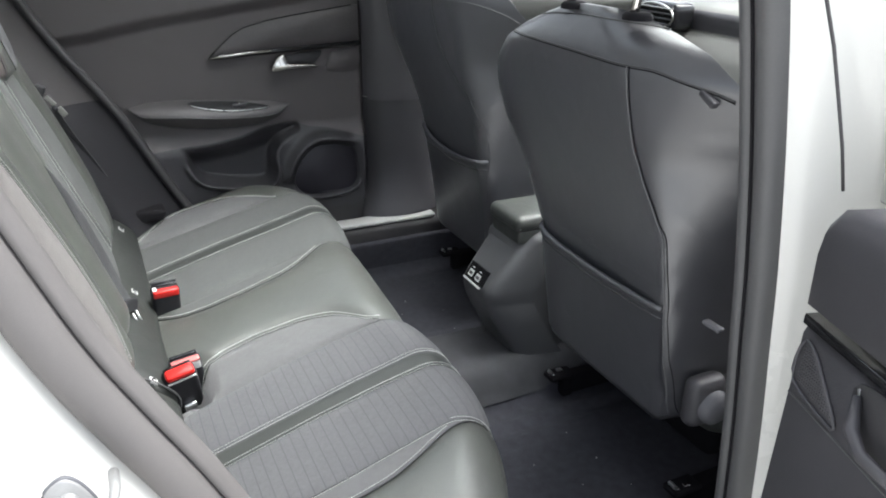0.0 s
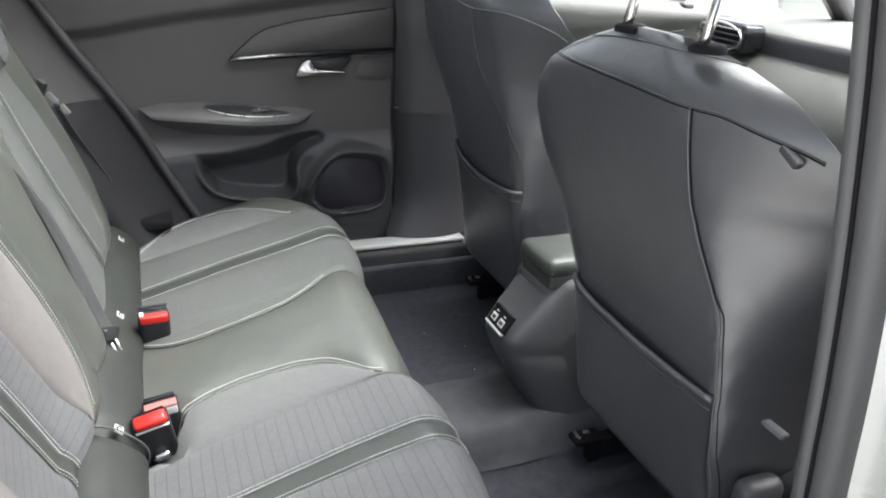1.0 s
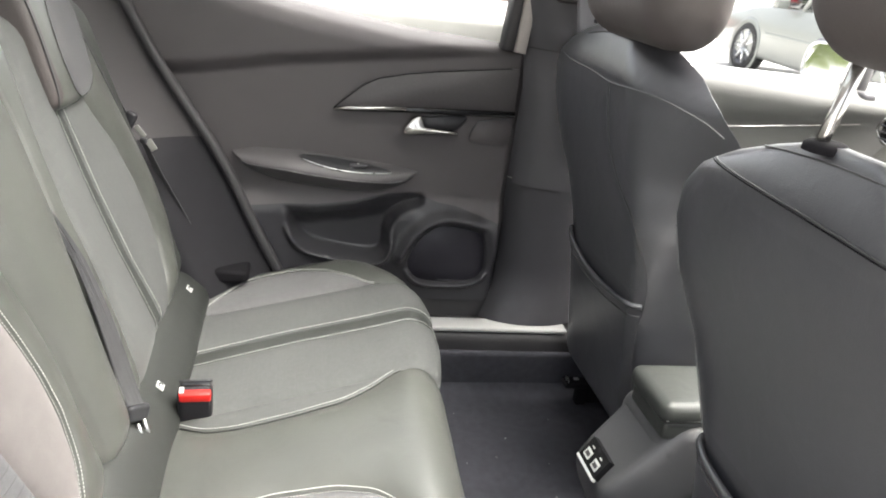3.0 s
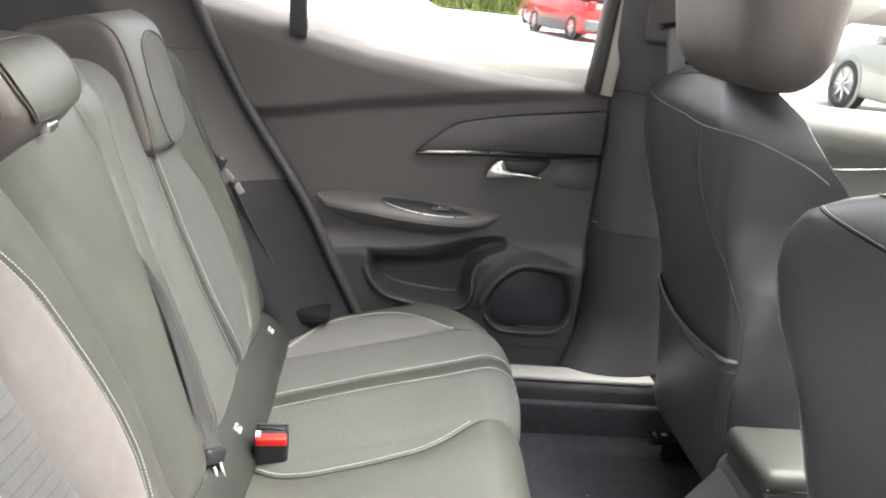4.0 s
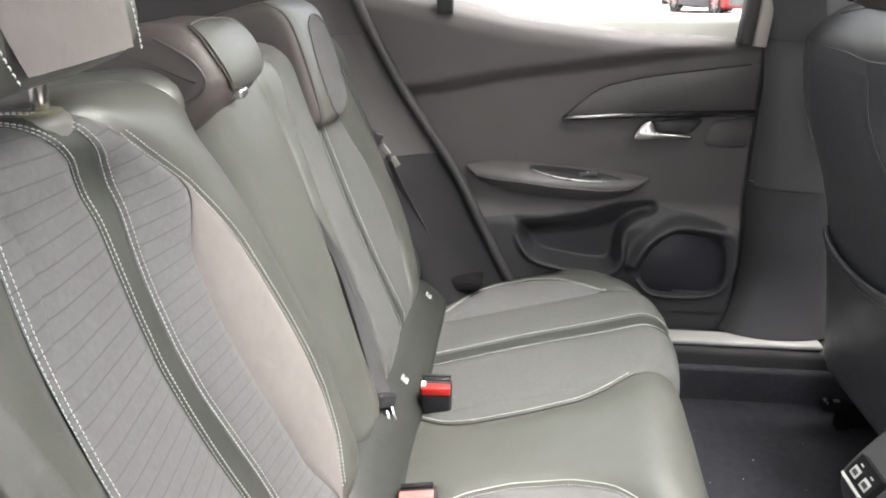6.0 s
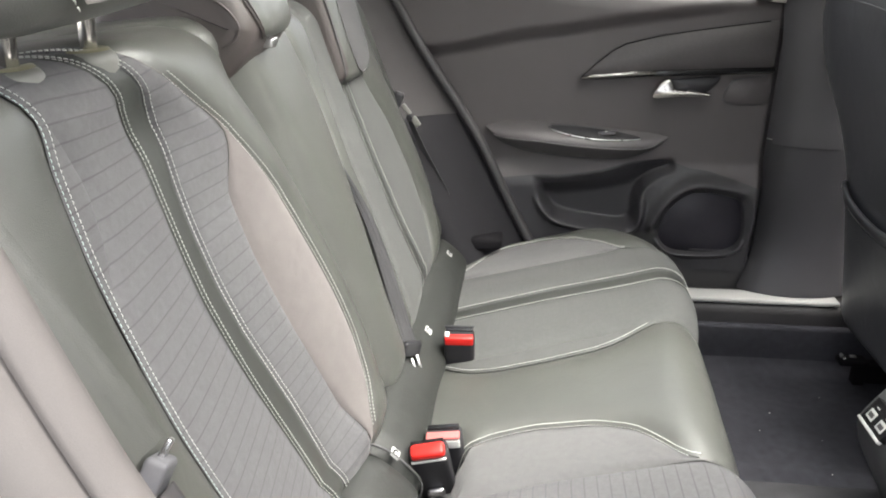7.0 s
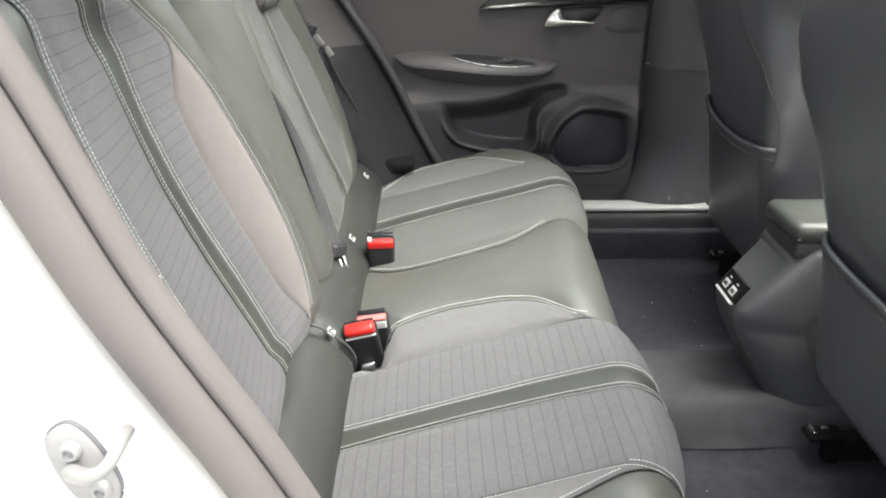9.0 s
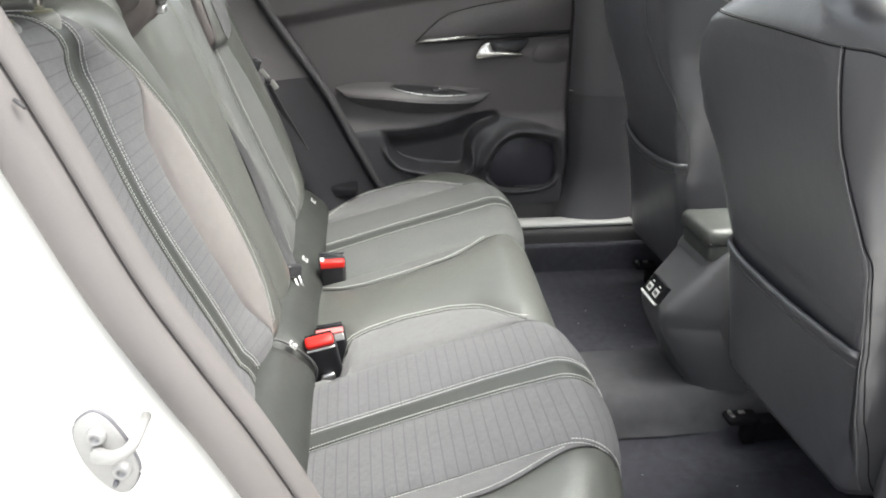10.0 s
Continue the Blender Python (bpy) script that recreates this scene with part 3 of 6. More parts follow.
BN_OUT = zc([(0.50, 0.745), (0.64, 0.738), (0.72, 0.727), (0.77, 0.719), (0.82, 0.713), (0.87, 0.711), (0.92, 0.7115), (0.96, 0.715), (1.0, 0.723), (1.03, 0.729), (1.05, 0.736), (1.08, 0.722), (1.13, 0.69), (1.2, 0.66)])
BN_L = zc([(0.50, 0.7465), (0.64, 0.7395), (0.72, 0.7285), (0.77, 0.7205), (0.82, 0.7145), (0.87, 0.7125), (0.92, 0.716), (0.945, 0.735), (0.96, 0.745), (1.0, 0.761), (1.03, 0.755), (1.05, 0.742), (1.08, 0.7235), (1.13, 0.6915), (1.2, 0.6615)])
BN_SL = zc([(0.50, 0.925), (0.60, 0.908), (0.64, 0.901), (0.68, 0.893), (0.72, 0.884), (0.77, 0.873), (0.82, 0.865), (0.87, 0.860), (0.92, 0.863), (0.96, 0.868), (1.0, 0.873), (1.03, 0.866), (1.05, 0.855), (1.07, 0.836), (1.09, 0.81), (1.12, 0.76), (1.2, 0.69)])
BN_SR = zc([(0.50, 0.958), (0.60, 0.940), (0.64, 0.934), (0.68, 0.928), (0.72, 0.921), (0.77, 0.909), (0.82, 0.897), (0.87, 0.892), (0.92, 0.894), (0.96, 0.899), (1.0, 0.909), (1.03, 0.904), (1.05, 0.893), (1.07, 0.874), (1.09, 0.848), (1.12, 0.80), (1.2, 0.715)])
BN_PL = zc([(0.50, 1.020), (0.60, 1.009), (0.64, 1.004), (0.68, 0.998), (0.72, 0.991), (0.77, 0.980), (0.82, 0.971), (0.87, 0.966), (0.92, 0.968), (0.945, 0.973), (0.97, 0.981), (0.985, 0.9835), (1.0, 0.9765), (1.03, 0.9445), (1.056, 0.9155), (1.08, 0.885), (1.12, 0.84), (1.2, 0.757)])
BN_PIP = zc([(0.50, 1.021), (0.60, 1.011), (0.622, 1.020), (0.64, 1.034), (0.66, 1.048), (0.68, 1.056), (0.72, 1.067), (0.77, 1.066), (0.82, 1.056), (0.87, 1.042), (0.92, 1.027), (0.96, 1.007), (1.0, 0.978), (1.03, 0.946), (1.056, 0.917), (1.08, 0.887), (1.12, 0.842), (1.2, 0.759)])
BM_CR = zc([(0.50, 1.135), (0.68, 1.135), (0.72, 1.136), (0.77, 1.138), (0.82, 1.131), (0.87, 1.122), (0.92, 1.112), (0.96, 1.101), (1.0, 1.084), (1.03, 1.069), (1.05, 1.058), (1.10, 1.02), (1.2, 0.96)])
BM_SP = zc([(0.50, 1.222), (0.64, 1.225), (0.68, 1.235), (0.72, 1.241), (0.77, 1.251), (0.82, 1.262), (0.87, 1.272), (0.92, 1.277), (0.96, 1.280), (1.0, 1.278), (1.05, 1.262), (1.12, 1.243), (1.2, 1.23)])
BF_PIP = zc([(0.50, 1.290), (0.64, 1.300), (0.697, 1.309), (0.774, 1.309), (0.86, 1.303), (0.955, 1.312), (1.018, 1.322), (1.065, 1.338), (1.2, 1.36)])
BF_B = zc([(0.50, 1.53), (0.60, 1.55), (0.646, 1.592), (0.70, 1.626), (0.76, 1.632), (0.80, 1.626), (0.87, 1.602), (0.92, 1.560), (0.96, 1.535), (1.05, 1.515), (1.2, 1.50)])
BF_SL = zc([(0.50, 1.485), (0.655, 1.462), (0.76, 1.438), (0.864, 1.428), (0.95, 1.428), (1.2, 1.43)])
BF_SR = zc([(0.50, 1.515), (0.645, 1.497), (0.716, 1.474), (0.83, 1.456), (0.946, 1.450), (1.2, 1.452)])
BF_OUT = zc([(0.50, 1.63), (0.60, 1.640), (0.64, 1.672), (0.702, 1.722), (0.77, 1.724), (0.838, 1.705), (0.92, 1.680), (1.0, 1.655), (1.06, 1.63), (1.2, 1.60)])


def relief():
    """Bolsters and hollows of the backrest, as a table over 0.50 + y / 100 and s / 100."""
    R = np.zeros((74, 132))
    ys = 0.50 + np.arange(132) / 100
    for i in range(74):
        k = i / 100
        cr, sp = BM_CR(k), BM_SP(k)
        wide = min(1.0, (BN_PIP(k) - BN_PL(k)) / 0.05)
        knots = [(0.50, 0.0), (0.66, 0.004), (BN_OUT(k), -0.006), (BN_SL(k) - 0.035, -0.027), (BN_SL(k), -0.033), (BN_SR(k), -0.033), (BN_PL(k), 0.003 - 0.025 * wide), ((BN_PL(k) + BN_PIP(k)) / 2, 0.003 - 0.009 * wide), (BN_PIP(k), 0.003 - 0.006 * (1 - wide)),
                 ((BN_PIP(k) + cr) / 2, 0.000), (cr, -0.021), (cr + 0.035, -0.003), (max(cr + 0.05, sp - 0.04), 0.002), (sp, -0.005), (BF_PIP(k), 0.004), (BF_SL(k), -0.006), (BF_SR(k), -0.006), (BF_B(k), 0.001), ((BF_B(k) + BF_OUT(k)) / 2, 0.011), (BF_OUT(k), 0.003), (1.80, 0.0)]
        a = np.array(sorted(knots))
        row = np.interp(ys, a[:, 0], a[:, 1])
        for _ in range(2):
            row = np.convolve(np.pad(row, 1, mode="edge"), (0.25, 0.5, 0.25), "valid")
        R[i] = row * (1 - sstep(k, 0.485, 0.565))
    return R


RELIEF = relief()


def backrest(name, label, y0, y1, strips, at):
    th = thing(name, at, label, "car seat")
    part("padding", solid_under(back_at, y0, y1, 0.0, K_END, (-0.10, 0, -0.02), 30, 44, -1), LEATHER_DARK, th)
    for nm, ya, yb, mat, puff, lab in strips:
        part(nm, panel(back_at, ya, yb, 0.0, K_END, puff, 64, 14, -1), mat, th, lab)
    return th


back_near = backrest("rear_bench", "grey leather rear seat back with ribbed cloth and suede inserts", 0.575, 1.236, (
    ("side_bolster", const(0.575), BN_OUT, LEATHER, 0.005, ""),
    ("cloth_insert", BN_OUT, BN_L, FABRIC, 0.002, ""),
    ("cloth_panel", BN_L, BN_SL, FABRIC, 0.004, "ribbed grey cloth panel"),
    ("leather_strip", BN_SL, BN_SR, LEATHER_DARK, 0.0015, "dark leather strip"),
    ("cloth_panel", BN_SR, BN_PL, FABRIC, 0.004, "ribbed grey cloth panel"),
    ("suede_insert", BN_PL, BN_PIP, SUEDE, 0.004, "pale suede insert"),
    ("inner_bolster", BN_PIP, BM_CR, LEATHER, 0.006, ""),
    ("middle_panel", BM_CR, BM_SP, LEATHER, 0.010, "plain grey leather middle panel")), (-0.05, 0.93, 0.55))
back_far = backrest("rear_bench", "narrow grey leather and cloth rear seat back with stitched strip", 1.244, 1.745, (
    ("inner_bolster", lambda s: BM_SP(s) + 0.003, BF_PIP, LEATHER, 0.005, ""),
    ("cloth_panel", BF_PIP, BF_SL, FABRIC_FAR_DIM, 0.005, "ribbed grey cloth panel"),
    ("leather_strip", BF_SL, BF_SR, LEATHER_DARK, 0.0015, "dark leather strip"),
    ("cloth_panel", BF_SR, BF_B, FABRIC_FAR_DIM, 0.005, "ribbed grey cloth panel"),
    ("outer_panel", BF_B, BF_OUT, LEATHER, 0.004, ""),
    ("side_bolster", BF_OUT, const(1.75), LEATHER_DARK, 0.003, "")), (-0.05, 1.51, 0.55))
for th, yf, off, s0, s1, mat in ((back_near, BN_OUT, -0.004, 0.02, 0.60, MINT), (back_near, BN_OUT, 0.004, 0.02, 0.60, THREAD),
                                 (back_near, BN_SL, -0.0045, 0.02, 0.62, THREAD), (back_near, BN_SL, 0.0025, 0.02, 0.62, THREAD), (back_near, BN_SR, -0.0025, 0.02, 0.62, THREAD), (back_near, BN_SR, 0.0045, 0.02, 0.62, THREAD),
                                 (back_near, BN_PIP, -0.004, 0.07, 0.53, THREAD), (back_near, BN_PIP, 0.0035, 0.07, 0.53, THREAD),
                                 (back_far, BF_SL, -0.004, 0.02, 0.48, THREAD), (back_far, BF_SR, 0.004, 0.02, 0.48, THREAD)):
    part("stitching", stitches(seam_path(back_at, yf, s0, s1, off, 0.0058, 80, -1), up_of(back_at), 0.0044, 0.00030 if abs(off) in (0.0045, 0.004) else 0.00046), mat, th)
for th, yf, s0, s1 in ((back_far, BF_OUT, 0.05, 0.55),):
    part("piping", tube(seam_path(back_at, yf, s0, s1, 0, 0.0045, 70, -1), 0.0016, 6), SEAM, th)

# a matte black cord stands for the shade in the split
part("split_shadow", tube(seam_path(back_at, BM_SP, 0.05, 0.56, 0.0015, 0.0005, 70, -1), 0.0022, 6), MATTE_BLACK, back_near, "black cord for the shade in the joint between the seat backs")

# ---- the cabin shell: floor, sills, pillars, roof ----
FLOOR_Z = 0.32


def floor_height(x, y):
    """Footwells with the tunnel in the middle."""
    d = abs(y - 1.17)
    t = 1 - min(1, max(0, (d - 0.065) / 0.075))
    t = t * t * (3 - 2 * t)
    z = FLOOR_Z + 0.07 * t
    e = max(0, abs(y - 1.15) - 0.52)
    z += min(0.10, e * e * 12)
    # the rims of the pressed mats, running fore and aft
    z += 0.011 * math.exp(-((y - 0.995) / 0.010) ** 2) + 0.010 * math.exp(-((y - 0.945) / 0.012) ** 2) + 0.006 * math.exp(-((y - 0.915) / 0.012) ** 2) + 0.008 * math.exp(-((y - 1.37) / 0.012) ** 2)
    z += 0.003 * noise.noise((x * 9, y * 9, 0.3))
    return z


floor_ob = tagged(thing("floor", (0.8, 1.15, 0.3), "black carpeted car floor with a raised tunnel", "floor"), kind="structure")
part("carpet", grid(lambda u, v: np.array((u, v, floor_height(u, v))), lin(-0.1, 2.1, 90), lin(0.48, 1.86, 90)), CARPET, floor_ob)
part("tunnel_carpet", closed(grid(lambda u, v: np.array((u + 0.018 * noise.noise((u * 3, v * 6, 1.7)), v + 0.006 * noise.noise((u * 7, v * 3, 4.1)), floor_height(u, v) + 0.009 - 0.006 * max(0, abs(2 * (v - 1.172) / 0.245) ** 12) + 0.002 * noise.noise((u * 14, v * 14, 2.2)))), lin(0.36, 0.90, 40), lin(1.05, 1.295, 26)), (0, 0, -0.006)), CARPET_GREY, floor_ob, "greyer carpet on the tunnel")
part("underbody", rbox((0.5, 1.16, 0.22), (3.2, 1.5, 0.10), 0.02), RUBBER, floor_ob)

sill_far = tagged(thing("sill_far", (0.6, 1.78, 0.4), "dark plastic door sill with a pale scuff strip", "door sill"), kind="structure")
part("sill_body", rbox((0.80, 1.80, 0.385), (1.9, 0.13, 0.145), 0.02), RUBBER, sill_far)
part("scuff_strip", rbox((0.62, 1.765, 0.463), (0.42, 0.050, 0.012), 0.005), SCUFF, sill_far, "pale metal scuff strip")
part("rocker", rbox((0.50, 1.850, 0.455), (1.3, 0.06, 0.13), 0.02), RUBBER, sill_far)
part("inner_wall", rbox((0.70, 1.725, 0.37), (1.2, 0.02, 0.10), 0.009), CARPET, sill_far)
sill_near = tagged(thing("sill_near", (0.4, 0.5, 0.4), "white painted door sill with black seal", "door sill"), kind="structure")
part("sill_body", rbox((0.45, 0.46, 0.37), (1.6, 0.12, 0.14), 0.03), WHITE_PAINT, sill_near)
part("door_seal", tube([(x, 0.515, 0.452) for x in lin(0.05, 0.72, 12)], 0.012, 8), RUBBER, sill_near)

# far centre pillar
bp_far = tagged(thing("pillar_far_middle", (0.72, 1.82, 0.5), "dark plastic centre pillar trim beside the closed rear door", "pillar trim"), kind="structure")


def pillar_far_fn(u, v):
    # u up 0..1, v across 0..1
    z = 0.47 + u * 1.0
    fl = max(0.0, (0.60 - z) / 0.13) ** 2
    x0 = 0.668 - 0.045 * max(0, (z - 0.9)) / 0.35 - 0.035 * fl
    x1 = 0.87 - 0.10 * max(0, (z - 0.8)) / 0.5
    x = x0 + (x1 - x0) * v
    y = 1.83 - 0.045 * math.sin(math.pi * v) ** 0.6 - max(0, z - 1.05) * 0.28 - 0.03 * fl
    return np.array((x, y, z))


part("trim_cover", closed(grid(pillar_far_fn, lin(0.312, 1, 22), lin(0, 1, 14)), (0, 0.05, 0)), DARK_PLASTIC, bp_far)
part("lower_cover", closed(grid(pillar_far_fn, lin(0, 0.310, 14), lin(0, 1, 14)), (0, 0.05, 0)), LOWER_DARKENED, bp_far, "darker lower pillar cover")
part("outer_panel", rbox((0.76, 1.925, 0.90), (0.16, 0.05, 1.08), 0.02), WHITE_PAINT, bp_far)
part("split_line", tube([tuple(pillar_far_fn(0.60, v) + np.array((0, -0.001, 0))) for v in lin(0.02, 0.98, 12)], 0.0015, 6), RUBBER, bp_far)
part("belt_guide", rbox((0.705, 1.742, 1.225), (0.085, 0.036, 0.12), 0.014), PILLAR_PLASTIC, bp_far)
part("guide_slot", rbox((0.713, 1.724, 1.204), (0.062, 0.012, 0.011), 0.004, 3, None, Matrix.Rotation(radians(-14), 3, "Y")), GLOSS_BLACK, bp_far)

# far rear pillar and quarter trim between backrest and door
SEAL_FAR = [(-0.20, 1.27), (-0.154, 1.17), (-0.112, 1.083), (-0.045, 0.961), (0.061, 0.798), (0.128, 0.664), (0.185, 0.556), (0.245, 0.47)]
seal_xz = np.array(SEAL_FAR)


def seal_x(z):
    return float(np.interp(z, seal_xz[::-1, 1], seal_xz[::-1, 0]))


cp_far = tagged(thing("pillar_far_rear", (-0.05, 1.80, 0.45), "brownish grey plastic rear quarter trim beside the backrest", "pillar trim"), kind="structure")


def quarter_fn(u, v):
    z = 0.42 + u * 0.98
    xe = seal_x(z) - 0.012
    x = xe - v * (0.80 + 0.1 * u)
    y = 1.812 - 0.03 * min(1, v * 8) - 0.075 * min(1, v / 0.16) ** 1.5 - max(0, z - 1.15) * 0.25
    # a moulded step along the shoulder
    zs = 0.835 - 0.11 * v
    y += 0.017 / (1 + math.exp(-(z - zs) * 320)) * (1 if v > 0.1 else v * 10)
    return np.array((x, y, z))


part("quarter_trim", closed(grid(quarter_fn, lin(0.424, 1, 40), [k * k / 1600 for k in range(41)]), (0, 0.04, 0)), PILLAR_PLASTIC, cp_far)
# below the step the quarter trim is given a darker colour
part("lower_quarter_trim", closed(grid(quarter_fn, lin(0, 0.423, 30), [k * k / 1600 for k in range(41)]), (0, 0.04, 0)), QUARTER_DARK, cp_far, "darker lower quarter moulding")
part("door_seal", tube([(x, 1.808, z) for x, z in smooth_poly(SEAL_FAR, 6, False)], 0.011, 8), RUBBER, cp_far, "black rubber door seal")
part("upper_joint", tube([tuple(quarter_fn(0.665, v) + np.array((0, -0.001, 0))) for v in lin(0.0, 0.25, 14)], 0.0012, 6), RUBBER, cp_far)
part("belt_foot", rbox((0.064, 1.768, 0.572), (0.125, 0.07, 0.040), 0.012, 4, lambda p: (p[0], p[1], p[2] * (0.85 - 4.5 * p[0]))), MATTE_BLACK, cp_far, "black belt anchor cover")

# roof and the rest of the shell
roof = tagged(thing("roof", (0.5, 1.16, 1.5), "white car roof lined with pale headliner cloth", "roof"), kind="structure")


def roof_fn(dz):
    return lambda u, v: np.array((u, v, 1.50 + dz - 0.06 * ((v - 1.16) / 0.6) ** 2 - 0.05 * ((u - 0.4) / 1.2) ** 2))


for x0, x1, y0, y1 in ((-0.95, 0.14, 0.58, 1.74), (1.30, 1.45, 0.58, 1.74), (0.14, 1.30, 0.58, 0.80), (0.14, 1.30, 1.52, 1.74)):
    part("headliner", grid(roof_fn(0.0), lin(x0, x1, 12), lin(y0, y1, 10)), HEADLINER, roof)
    part("outer_skin", grid(roof_fn(0.05), lin(x0, x1, 12), lin(y0 - (0.06 if y0 < 0.6 else 0), y1 + (0.06 if y1 > 1.7 else 0), 10)), WHITE_PAINT, roof)
# unseen roof glass, assumed and added so that daylight reaches the seats
rg = part("added_glass_panel", closed(grid(roof_fn(0.045), lin(0.13, 1.31, 12), lin(0.79, 1.53, 10)), (0, 0, 0.004)), ROOF_GLASS, roof, "unseen clear roof glass, added to let daylight in")
rg.visible_shadow = False
part("rail", rbox((0.3, 1.75, 1.455), (2.4, 0.08, 0.06), 0.02), WHITE_PAINT, roof)
part("rail", rbox((0.3, 0.57, 1.455), (2.4, 0.08, 0.06), 0.02), WHITE_PAINT, roof)
for y in (0.60, 1.72):
    part("windscreen_pillar", tube([(1.42, y, 1.42), (1.72, y * 0.9 + 0.116 if y > 1 else y - 0.03, 1.18), (2.05, y + (0.06 if y > 1 else -0.06), 0.98)], 0.035, 8), DARK_PLASTIC, roof)

tail = tagged(thing("tailgate", (-0.95, 1.16, 0.6), "dark trimmed tailgate behind the rear seats", "tailgate"), kind="structure")
part("lower_panel", rbox((-0.98, 1.16, 0.72), (0.06, 1.36, 0.62), 0.02), DARK_PLASTIC, tail)
part("frame_side", rbox((-0.96, 0.58, 1.2), (0.07, 0.12, 0.42), 0.02), DARK_PLASTIC, tail)
part("frame_side", rbox((-0.96, 1.74, 1.2), (0.07, 0.12, 0.42), 0.02), DARK_PLASTIC, tail)
shelf = tagged(thing("parcel_shelf", (-0.6, 1.16, 1.0), "dark cloth parcel shelf behind the backrest", "parcel shelf"), kind="structure")
part("shelf_board", rbox((-0.60, 1.18, 1.005), (0.62, 1.16, 0.02), 0.008), CARPET_GREY, shelf)
wall_near = tagged(thing("wall_near_rear", (-0.5, 0.5, 0.4), "white body side behind the open rear door", "body side"), kind="structure")

# near rear door opening: painted jamb with its flocked seal strip and trim
NS = [(-0.150, 1.26), (-0.115, 1.16), (-0.086, 1.085), (-0.065, 1.03), (-0.027, 0.924), (0.010, 0.845), (0.045, 0.775), (0.09, 0.67), (0.125, 0.56), (0.15, 0.47)]


def along(line, off):
    L = smooth_poly(line, 6, False)
    out = []
    for i, p in enumerate(L):
        a, b = L[max(0, i - 1)], L[min(len(L) - 1, i + 1)]
        t = (b - a) / np.linalg.norm(b - a)
        out.append(p + np.array((t[1], -t[0])) * off)
    return out


def strip(line, section):
    """A moulding swept along a line in the body side; section: (offset to the rear, y) pairs."""
    rows = [along(line, o) for o, _ in section]
    V, F = [], []
    n, m = len(section), len(rows[0])
    for i in range(m):
        for k in range(n):
            V.append((rows[k][i][0], section[k][1], rows[k][i][1]))
    for i in range(m - 1):
        for k in range(n - 1):
            a = i * n + k
            F.append((a, a + n, a + n + 1, a + 1))
    return V, F


part("trim_cover", strip(NS, [(0.040, 0.600), (0.012, 0.580), (-0.003, 0.566), (-0.009, 0.556), (-0.008, 0.549), (-0.002, 0.542), (0.004, 0.541), (0.0065, 0.548)]), SEAL, wall_near)
part("flocked_seal", strip(NS, [(0.005, 0.552), (0.0075, 0.538), (0.013, 0.5305), (0.024, 0.528), (0.036, 0.530), (0.042, 0.537), (0.044, 0.550)]), SEAL, wall_near, "grey flocked door seal")
part("seal_gap", tube([(p[0], 0.547, p[1]) for p in along(NS, 0.006)], 0.002, 6), RUBBER, wall_near)
part("painted_jamb", strip(NS, [(0.030, 0.556), (0.044, 0.544), (0.058, 0.526), (0.080, 0.504), (0.11, 0.492), (0.145, 0.478), (0.16, 0.45), (0.18, 0.425), (0.24, 0.41), (0.60, 0.40)]), WHITE_PAINT, wall_near, "white painted door jamb")
part("joint_mark", tube([(-0.083, 0.533, 1.06), (-0.076, 0.531, 1.055)], 0.0015, 6), RUBBER, wall_near)

striker = thing("door_striker", (-0.058, 0.497, 0.80), "bright steel door striker bolted to the white jamb", "door striker")
out = smooth_poly([(-0.061, 0.847), (-0.073, 0.838), (-0.0755, 0.822), (-0.071, 0.801), (-0.062, 0.784), (-0.050, 0.7745), (-0.040, 0.783), (-0.0355, 0.797), (-0.039, 0.814), (-0.045, 0.830), (-0.052, 0.842)], 4)
part("plate", prism(out, 1, 0.488, 0.497, 0.0015), ZINC, striker)
part("plate_rim", tube([(p[0], 0.492, p[1]) for p in out], 0.0016, 6, True), BUMPER, striker, "dark gasket rim")
part("loop", tube([(-0.062, 0.494, 0.812), (-0.058, 0.480, 0.817), (-0.044, 0.472, 0.821), (-0.034, 0.470, 0.827), (-0.029, 0.472, 0.832), (-0.027, 0.480, 0.835), (-0.027, 0.500, 0.835)], [0.0058, 0.0058, 0.0052, 0.0044, 0.0042, 0.0042, 0.0042], 10), ZINC, striker, "bright striker loop")
for x, z in ((-0.059, 0.829), (-0.046, 0.798)):
    part("bolt", lathe([(0.0, -0.009), (0.0030, -0.009), (0.0034, -0.012), (0.0060, -0.011), (0.0072, -0.007), (0.0072, 0.0)], (x, 0.494, z), "y", 14), ZINC, striker)
part("stud", lathe([(0.0, -0.004), (0.0018, -0.004), (0.0022, 0.0)], (-0.0525, 0.488, 0.786), "y", 10), BUMPER, striker)

# near centre pillar
bp_near = tagged(thing("pillar_near_middle", (0.66, 0.5, 0.4), "white painted centre pillar with black rubber seal and dark trim", "pillar"), kind="structure")
BPL = [(0.530, 1.30), (0.553, 1.20), (0.575, 1.12), (0.604, 1.00), (0.628, 0.88), (0.642, 0.79), (0.662, 0.66), (0.676, 0.54), (0.685, 0.44)]


def bstrip(section):
    """section: (offset to the front, y)."""
    rows = [along(BPL, -o) for o, _ in section]
    V, F = [], []
    n, m = len(section), len(rows[0])
    for i in range(m):
        for k in range(n):
            V.append((rows[k][i][0], section[k][1], rows[k][i][1]))
    for i in range(m - 1):
        for k in range(n - 1):
            a = i * n + k
            F.append((a, a + 1, a + n + 1, a + n))
    return V, F


